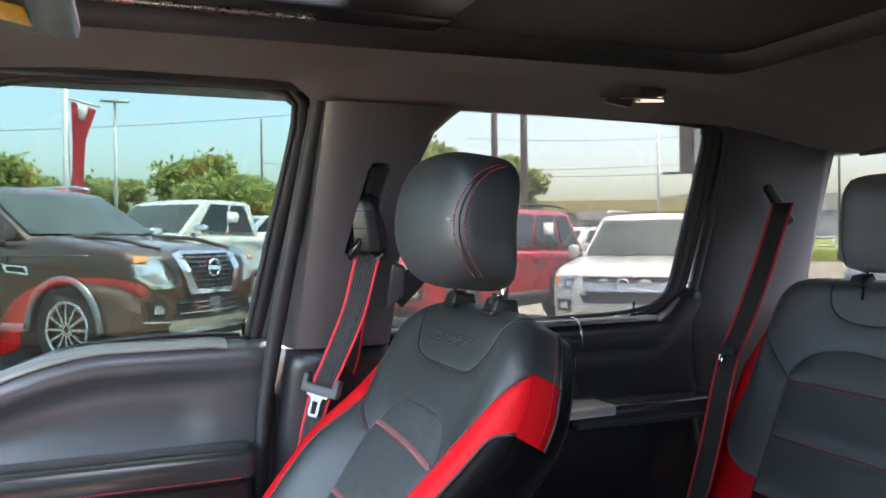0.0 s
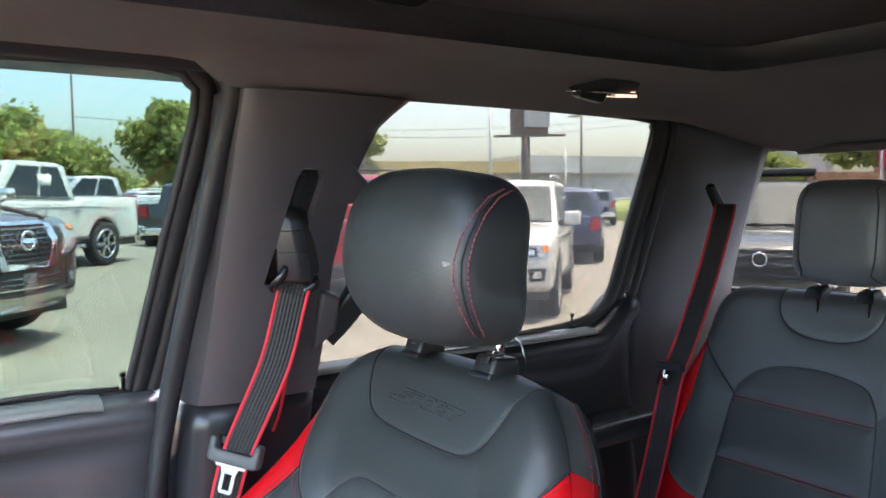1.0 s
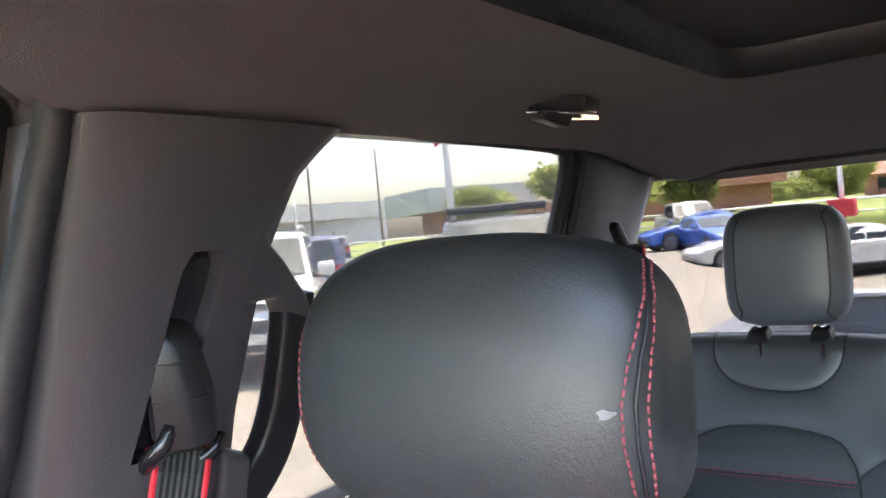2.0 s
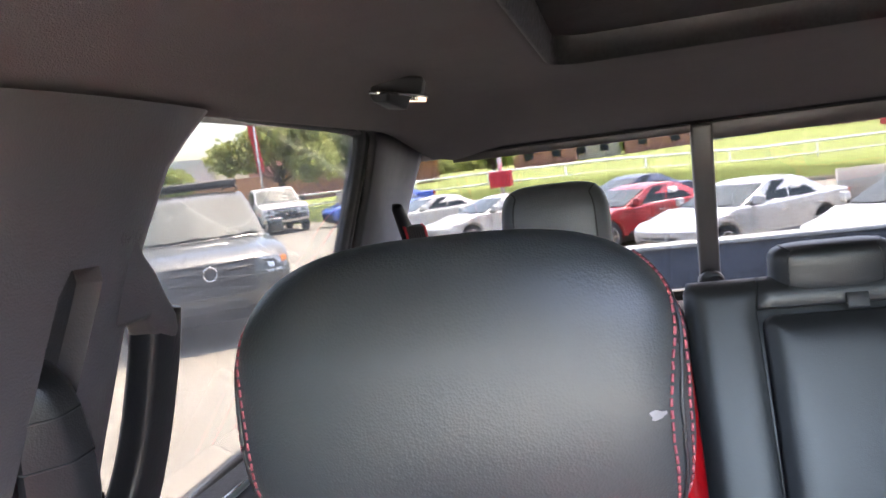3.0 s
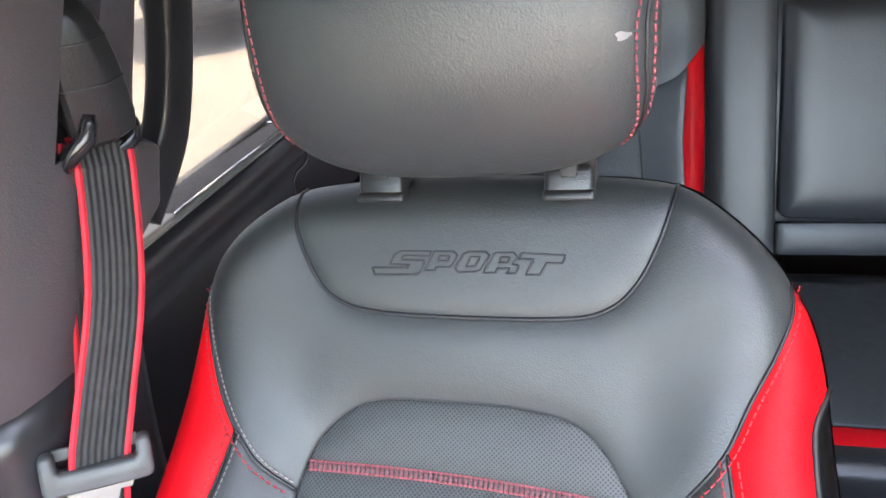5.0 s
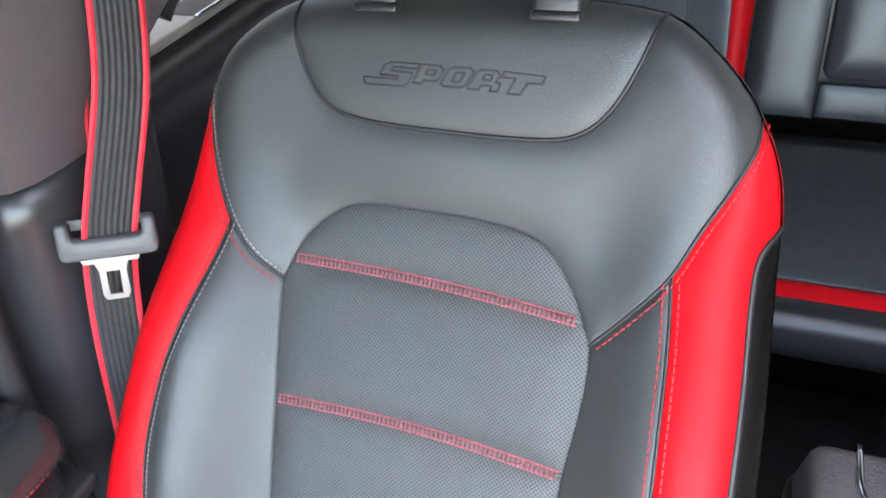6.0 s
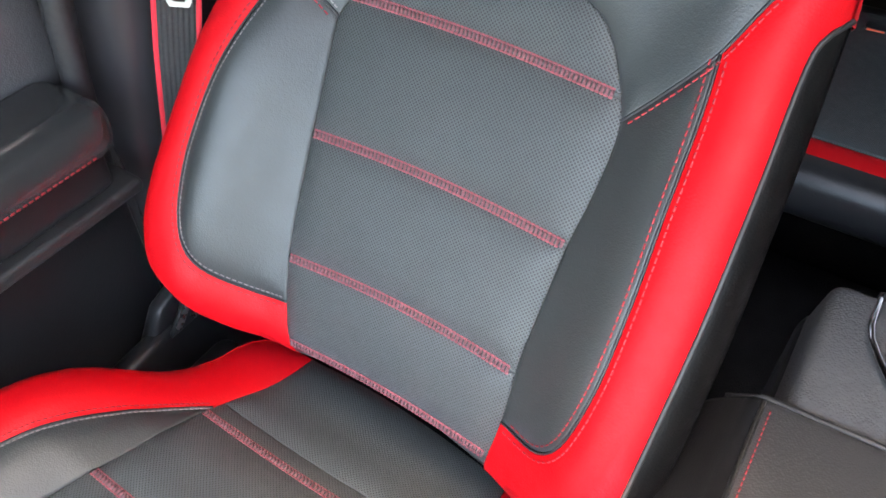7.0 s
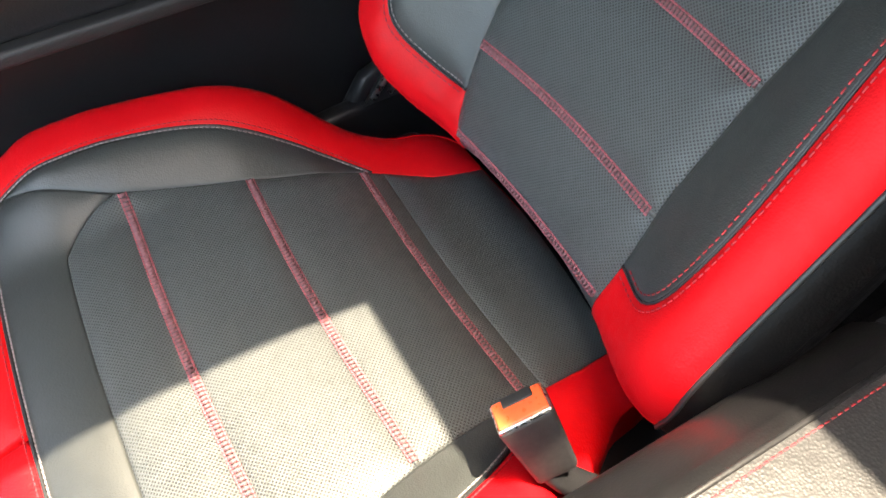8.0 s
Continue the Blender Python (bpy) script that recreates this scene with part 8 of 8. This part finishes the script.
car("sport_utility", "big_suv", BROWN, -9.1, -1.5, 45.6, "dark brown large sport utility with chrome grille, parked", "car", cladding=GREY, spokes=12)
car("pickup_truck", "pickup", WHITE, -14.45, 0.66, -46.7, "white crew-cab pickup with chrome mirrors, parked", "pickup", spokes=6, sticker=True)
car("pickup_truck", "pickup", BLACK, -22.5, 6.6, 150, "black pickup with red tail lamps, parked", "pickup")
car("pickup_truck", "pickup", SILVER, -26.0, 4.0, -75, "pale silver pickup parked behind others", "pickup")
car("sport_utility", "suv", SILVER, -30.0, 6.5, -80, "pale silver sport utility parked behind others", "car")
car("sport_utility", "suv", WHITE, -8.2, 6.75, -47, "white sport utility with grey grille, parked", "car", cladding=None, trim=SATIN)
car("sport_utility", "suv", RED, -10.0, 4.5, -58.5, "red sport utility, parked", "car", trim=CLADDING, sticker=True)
car("sport_utility", "suv", WHITE, -18.0, 11.0, -60, "white sport utility with dark windows, parked", "car", trim=CLADDING)
car("sport_utility", "suv", NAVY, -14.0, 13.5, 135, "dark blue sport utility, parked", "car", trim=CLADDING)
car("pickup_truck", "pickup", GREY, -30.0, 31.0, 135, "grey pickup seen from behind, parked", "pickup")
car("sedan", "sedan", RED, -25.0, 19.0, -60, "dark red car far back in the lot", "car")
car("sedan", "sedan", SILVER, -22.0, 17.0, -60, "silver car far back in the lot", "car")
car("sport_utility", "suv", OLIVE, -5.6, 9.2, -55.8, "grey sport utility with hood scoop and roof rack", "car", trim=CLADDING, scoop=True, rack=True)
car("pickup_truck", "pickup", WHITE, -14.3, 30.9, -55.7, "white pickup with black grille, parked", "pickup", trim=CLADDING)
car("pickup_truck", "pickup", WHITE, -11.6, 36.0, -55.7, "second white pickup, parked", "pickup", trim=CLADDING)
car("sedan", "sedan", BLUE, -8.6, 29.5, -50, "bright blue car, parked", "car")
car("sedan", "sedan", RED, -19.5, 36, -60, "dark red car behind white pickups", "car")
car("sedan", "sedan", WHITE, -3.52, 23.87, 220, "white sedan in the row behind the truck", "car", sticker=False)
car("sedan", "sedan", RED, 0.54, 19.77, 220, "red sedan with white window sticker", "car", sticker=True)
car("sedan", "sedan", SILVER, 2.7, 16.62, 220, "silver sedan with white window sticker", "car", sticker=True)
car("sedan", "sedan", WHITE, 5.17, 13.63, 220, "white sedan parked at the end of the row", "car")
car("sedan", "sedan", WHITE, -6.6, 27.4, 220, "white sedan further along the row", "car")
car("sedan", "sedan", BLUE, -9.6, 31.0, 220, "blue car at the end of the row", "car")
car("sedan", "sedan", NAVY, 0.6, 27.2, 220, "dark sedan in the second row", "car")

# ---------- the truck's own bed, seen through the back window ----------
bed = thing("truck_bed", "dark lined truck bed with closed tailgate", "truck bed", at=(MID, 2.2, 0.8))
part("bed_floor", box((-0.35, 1.40, 0.84), (1.35, 3.02, 0.88)), BEDLINER, bed)
part("tailgate", box((-0.32, 3.02, 0.84), (1.32, 3.09, 1.300)), BEDLINER, bed, "dark ribbed tailgate", bevel=0.012)
part("tailgate_cap", box((-0.33, 3.00, 1.300), (1.33, 3.11, 1.322)), WHITE, bed, "pale top edge", bevel=0.008)
for k in range(5):
    part("tailgate_rib", box((-0.20 + 0.30 * k, 3.008, 0.95), (-0.06 + 0.30 * k, 3.022, 1.20)), BEDLINER, bed, bevel=0.006)
for x in (-0.50, 1.34):
    part("bed_side", box((x, 1.38, 0.84), (x + 0.16, 3.09, 1.31)), BEDLINER, bed, bevel=0.02)
part("bed_head", box((-0.50, 1.36, 0.80), (1.50, 1.40, 1.32)), BEDLINER, bed, bevel=0.01)


# ---------- poles, wires, banners ----------
def far_at(az, dist):
    """A place at a compass turn to the left of the truck's rear, and a distance."""
    return (0.9 - dist * math.sin(radians(az)), -0.4 + dist * math.cos(radians(az)))


def pole(name, az, dist, height, r, mat, label, head=None, cat="pole"):
    x, y = far_at(az, dist)
    t = thing(name, label, cat, at=(x, y, 0))
    part("shaft", bar((x, y, 0), (x, y, height), r, 10, r2=r * 0.7), mat, t)
    part("foot", bar((x, y, 0), (x, y, 0.35), r * 2.0, 12), CONCRETE, t)
    if head == "lamp":
        part("lamp_head", box((x - 0.25, y - 0.75, height), (x + 0.25, y + 0.75, height + 0.10)), STEEL, t, bevel=0.04)
    if head == "arm":
        part("lamp_arm", bar((x, y, height), (x - 1.2, y + 0.6, height + 0.1), r * 0.5, 8), mat, t)
        part("lamp_head", box((x - 1.8, y + 0.4, height), (x - 1.0, y + 0.9, height + 0.15)), STEEL, t, bevel=0.04)
    return t, x, y


t, x, y = pole("banner_pole", 93.9, 20, 5.2, 0.10, STEEL, "white pole with a red and white banner", cat="banner pole")
bm = bmesh.new()
for q in (((0.12, 4.9), (0.66, 4.72), (0.42, 4.0), (0.14, 3.9)), ((0.14, 3.9), (0.42, 4.0), (0.36, 3.05), (0.12, 2.95)), ((0.12, 2.95), (0.36, 3.05), (0.46, 2.6), (0.18, 2.5))):
    slab([(x + 0.1, y + a, z) for a, z in q], 0.02, bm)
part("banner", bm, BANNER_RED, t, "red wind-blown banner", smooth=False)
part("banner_arm", bar((x, y, 5.0), (x + 0.1, y + 0.75, 4.8), 0.03, 6), STEEL, t)
part("banner_stripe", slab([(x + 0.16, y + 0.25, 4.85), (x + 0.16, y + 0.50, 4.80), (x + 0.16, y + 0.42, 4.45), (x + 0.16, y + 0.28, 4.50)], 0.01), WHITE_PAINT, t, "white stripe")
pole("street_lamp", 90.8, 46, 9.3, 0.11, STEEL, "tall white lamp post with flat head", "lamp", "lamp post")
pole("utility_pole", 81.0, 60, 10.8, 0.11, DARK_STEEL, "thin dark utility pole", cat="utility pole")
pole("street_lamp", 76.0, 50, 4.2, 0.13, STEEL, "short white lamp post with side arm", "arm", "lamp post")
pole("utility_pole", 63.9, 34, 12, 0.17, DARK_STEEL, "tall brown wooden utility pole", cat="utility pole")
pole("utility_pole", 61.7, 30, 12, 0.16, DARK_STEEL, "tall brown wooden utility pole", cat="utility pole")
pole("street_lamp", 52.2, 60, 9.5, 0.15, STEEL, "tall pale lamp post by the lot", cat="lamp post")
pole("street_lamp", 45.6, 55, 7.3, 0.12, DARK_STEEL, "dark lamp post with side arm", "arm", "lamp post")
pole("utility_pole", 46.7, 70, 6.0, 0.10, STEEL, "small grey pole by the road", cat="utility pole")
pole("utility_pole", 40.6, 60, 8.5, 0.10, DARK_STEEL, "thin grey pole by the road", cat="utility pole")
t, x, y = pole("billboard", 49.6, 60, 8.6, 0.42, DARK_STEEL, "tall roadside billboard on one post", cat="billboard")
part("board", slab([(x - 0.6, y - 1.0, 6.4), (x + 0.9, y + 1.4, 6.4), (x + 0.9, y + 1.4, 10.5), (x - 0.6, y - 1.0, 10.5)], 0.7), DARK_STEEL, t, smooth=False)
part("board_face", slab([(x + 0.5, y - 0.6, 6.9), (x + 1.6, y + 1.0, 6.9), (x + 1.6, y + 1.0, 10.6), (x + 0.5, y - 0.6, 10.6)], 0.1), WALL_GREY, t, smooth=False)
part("catwalk", slab([(x - 1.6, y - 1.8, 6.3), (x + 1.9, y + 2.2, 6.3), (x + 2.5, y + 1.8, 6.3), (x - 1.0, y - 2.2, 6.3)], 0.15), DARK_STEEL, t, smooth=False)
t, x, y = pole("banner_pole", 26.3, 40, 7.5, 0.08, STEEL, "white pole with a red banner", cat="banner pole")
part("banner", slab([(x - 0.55, y, 7.3), (x - 0.1, y, 7.4), (x + 0.25, y, 2.9), (x - 0.1, y, 2.8)], 0.03), BANNER_RED, t, smooth=False)
t, x, y = pole("banner_pole", 36.9, 14, 6.5, 0.075, WHITE_PAINT, "white banner pole with a red base", cat="banner pole")
part("red_base", box((x - 0.24, y - 0.24, 0), (x + 0.24, y + 0.24, 1.0)), BANNER_RED, t, "red base box", bevel=0.02)
part("banner", slab([(x - 0.3, y - 0.1, 4.1), (x - 0.06, y, 4.2), (x - 0.04, y, 3.3), (x - 0.2, y - 0.05, 3.2)], 0.02), BANNER_RED, t, smooth=False)
t, x, y = pole("sign_post", 9.6, 27, 5.0, 0.09, WHITE_PAINT, "white post with a red box sign", cat="sign")
part("red_box", box((x - 0.36, y - 0.36, 1.0), (x + 0.36, y + 0.36, 1.55)), BANNER_RED, t, "red box", bevel=0.02)
t, x, y = pole("sign_post", -16.5, 30, 4.0, 0.09, WHITE_PAINT, "white post with a red panel", cat="sign")
part("red_box", box((x - 0.3, y - 0.3, 1.5), (x + 0.3, y + 0.3, 4.0)), BANNER_RED, t, "red panel", bevel=0.02)


def wire(p, q, sag, name="overhead_wire"):
    pts = [Vector(p).lerp(Vector(q), s) - Vector((0, 0, sag * 4 * s * (1 - s))) for s in np.linspace(0, 1, 24)]
    ob = part(name, tube(pts, 0.022, 5), DARK_STEEL)
    tagged(ob, "thin sagging overhead wire", "wire")


wire((*far_at(112, 60), 8.0), (*far_at(70, 62), 12.6), 0.8)
wire((*far_at(81, 60), 7.5), (*far_at(40, 80), 9.6), 1.2)
wire((*far_at(66, 60), 6.6), (*far_at(38, 75), 9.0), 1.0)
wire((*far_at(66, 60), 9.4), (*far_at(38, 75), 12.0), 1.0)
wire((*far_at(64, 34), 8.9), (*far_at(45, 90), 12.0), 0.8)

# ---------- buildings ----------
shed = thing("warehouse", "long low pale warehouse with a yellow fascia", "building", at=(*far_at(58, 120), 0))
a, b = far_at(66, 105), far_at(40, 120)


def wall_run(a, b, z0, z1, depth, mat, name, parent):
    d = Vector((b[0] - a[0], b[1] - a[1], 0)).normalized()
    nrm = Vector((d.y, -d.x, 0)) * depth
    p = [Vector((*a, z0)), Vector((*b, z0)), Vector((*b, z0)) + nrm, Vector((*a, z0)) + nrm]
    return part(name, hull8(p, [q + Vector((0, 0, z1 - z0)) for q in p]), mat, parent, smooth=False)


wall_run(a, b, 0, 5.0, -10, WALL_GREY, "wall", shed)
wall_run(a, far_at(50, 108), 5.0, 6.6, -10, WALL_YELLOW, "fascia", shed)
wall_run(far_at(50, 108), b, 5.0, 7.4, -10, WALL_GREY, "upper_wall", shed)
wall_run(far_at(58, 104.5), far_at(55, 105), 4.0, 5.2, -0.6, WALL_TAN, "canopy", shed)
store = thing("brick_store", "low red-brown building with a pale roof", "building", at=(*far_at(24, 75), 0))
wall_run(far_at(36, 62), far_at(13, 75), 0, 3.3, -8, BRICK_RED, "wall", store)
wall_run(far_at(37, 61), far_at(29, 66), 3.3, 5.2, -9, WALL_GREY, "roof", store)
wall_run(far_at(24, 66), far_at(12, 74), 3.3, 5.4, -9, BRICK_RED, "roof", store)
for az, d, w, h, mat, roof in ((5.0, 92, 7, 3.6, BRICK_RED, BRICK_RED), (1.5, 96, 6, 3.2, WALL_TAN, BRICK_RED), (-3.0, 95, 8, 3.8, BRICK_RED, WALL_TAN), (-7.5, 98, 7, 4.6, WALL_GREY, WALL_GREY), (-11.0, 96, 7, 3.4, WALL_TAN, BRICK_RED), (-16, 95, 9, 3.6, BRICK_RED, WALL_GREY), (-22, 95, 9, 3.8, WALL_TAN, BRICK_RED)):
    x, y = far_at(az, d)
    h0 = verge_z(x, y) - 0.1
    hs = thing("far_house", "small far house with a low roof", "house", "far houses", at=(x, y, h0))
    part("wall", box((x - w / 2, y - 3, h0 - 0.4), (x + w / 2, y + 3, h0 + h * 0.62)), mat, hs, smooth=False)
    e = h0 + h * 0.62
    v = [(x - w / 2 - 0.4, y - 3.4, e), (x + w / 2 + 0.4, y - 3.4, e), (x + w / 2 + 0.4, y + 3.4, e), (x - w / 2 - 0.4, y + 3.4, e), (x - w / 2 - 0.4, y, h0 + h), (x + w / 2 + 0.4, y, h0 + h)]
    part("roof", (v, [(0, 1, 5, 4), (2, 3, 4, 5), (0, 4, 3), (1, 2, 5), (3, 2, 1, 0)]), roof, hs, smooth=False)
    for sx in (-0.25, 0.2):
        part("window", box((x + w * sx - 0.5, y - 3.05, h0 + 0.8), (x + w * sx + 0.5, y - 2.95, h0 + 1.8)), CAR_GLASS, hs, smooth=False)

# white rail fence along the verge
fence = thing("rail_fence", "white pipe rail fence along the grass", "fence", at=(10, 44, 0))
def rail_z(x):
    return float(np.interp(x, (-44, -6, 0, 8, 70), (1.45, 1.40, 1.30, 0.95, 0.95)))


for k in range(26):
    x = -42 + 4.4 * k
    part("post", bar((x, 44, rail_z(x) - 1.5), (x, 44, rail_z(x) + 0.04), 0.07, 8), WHITE_PAINT, fence)
for drop, r in ((0.0, 0.075), (0.62, 0.05)):
    part("rail", tube([(x, 44, rail_z(x) - drop) for x in (-44, -6, 0, 4, 8, 70)], r, 8), WHITE_PAINT, fence)
kerb = part("kerb", box((-60, 35.5, -0.75), (120, 35.88, -0.42)), CONCRETE)
tagged(kerb, "pale concrete kerb at the verge", "kerb", kind="structure")
retaining = part("retaining_wall", box((6.5, 24.0, -0.75), (60, 24.3, 0.42)), WALL_TAN)
tagged(retaining, "low tan wall behind the row of cars", "wall", kind="structure")


# ---------- trees ----------
def leaf_cloud(rng, centres, per, size):
    """Small leaf clumps scattered through rounded masses, with gaps."""
    chunks = []
    for c, rad in centres:
        d = rng.normal(size=(per, 3))
        d /= np.linalg.norm(d, axis=1)[:, None]
        p = c + d * rad * np.array([1, 1, 0.8]) * (rng.random((per, 1)) ** 0.33) * (1 + 0.18 * rng.normal(size=(per, 1)))
        u = rng.normal(size=(per, 3))
        u /= np.linalg.norm(u, axis=1)[:, None]
        w = np.cross(u, rng.normal(size=(per, 3)))
        w /= np.linalg.norm(w, axis=1)[:, None] + 1e-9
        s = size * (0.5 + rng.random((per, 1)))
        chunks.append(np.stack([p - u * s, p + w * s * 0.6, p + u * s, p - w * s * 0.6], 1).reshape(-1, 3))
    verts = [tuple(v) for v in np.concatenate(chunks)]
    faces = [(i, i + 1, i + 2, i + 3) for i in range(0, len(verts), 4)]
    return verts, faces


def tree(az, dist, height, spread, seed, label, mat):
    x, y = far_at(az, dist)
    rng = np.random.default_rng(seed)
    t = thing("tree", label, "tree", at=(x, y, 0))
    part("trunk", tube([(x, y, 0), (x + 0.1, y, height * 0.25), (x - 0.1, y + 0.1, height * 0.5)], 0.035 * height, 8), BARK, t)
    cs = []
    for k in range(11):
        a, q = rng.random() * 6.283, 0.25 + 0.6 * rng.random()
        cz = height * (0.42 + 0.42 * rng.random())
        c = np.array([x + math.cos(a) * spread * q, y + math.sin(a) * spread * q, cz])
        cs.append((c, spread * (0.28 + 0.18 * rng.random())))
        part("limb", bar((x, y, height * 0.35), tuple(c), 0.014 * height, 6, r2=0.004 * height), BARK, t)
    cs.append((np.array([x, y, height * 0.82]), spread * 0.38))
    part("crown", leaf_cloud(rng, cs, 1100, 0.022 * height + 0.03), mat, t, "green uneven crown")


for i, (az, d, h, s) in enumerate(((84.5, 44, 6.4, 3.6), (82.0, 46, 5.4, 3.0), (95.5, 44, 5.0, 2.8), (91.5, 50, 5.6, 2.4), (103, 40, 6.5, 4.5), (110, 40, 6.5, 4.0), (99, 40, 5.8, 3.6), (74.2, 44, 7.2, 3.0), (71, 42, 7.6, 3.2), (62.8, 46, 7.0, 2.4), (24.8, 46, 6.6, 3.6), (17.5, 52, 7.0, 4.0), (33, 60, 5.0, 2.5), (9, 80, 5.6, 3.5), (3, 110, 7.0, 5.0), (-2, 112, 6.4, 5.0), (-9, 112, 7.5, 5.5), (-20, 108, 7.0, 5.0))):
    tree(az, d, h, s, 11 + i, "leafy green tree at the edge of the lot", GREEN[i % 3])
rng = np.random.default_rng(77)
for a0, a1, d, h, nm in ((116, 62, 62, 3.9, "far_hedge"), (14, -30, 125, 6.0, "far_woods")):
    cs = []
    for az in np.arange(a1, a0, 0.8) if a0 > a1 else np.arange(a0, a1, 0.8):
        x, y = far_at(az, d + rng.normal() * 2)
        cs.append((np.array([x, y, h * (0.25 + 0.12 * rng.random())]), h * (0.42 + 0.22 * rng.random())))
        cs.append((np.array([x, y, h * (0.5 + 0.2 * rng.random())]), h * (0.30 + 0.15 * rng.random())))
    ob = part(nm, leaf_cloud(rng, cs, 420, h * 0.035 + 0.04), GREEN[1])
    tagged(ob, "uneven band of distant green trees", "trees", kind="stuff")
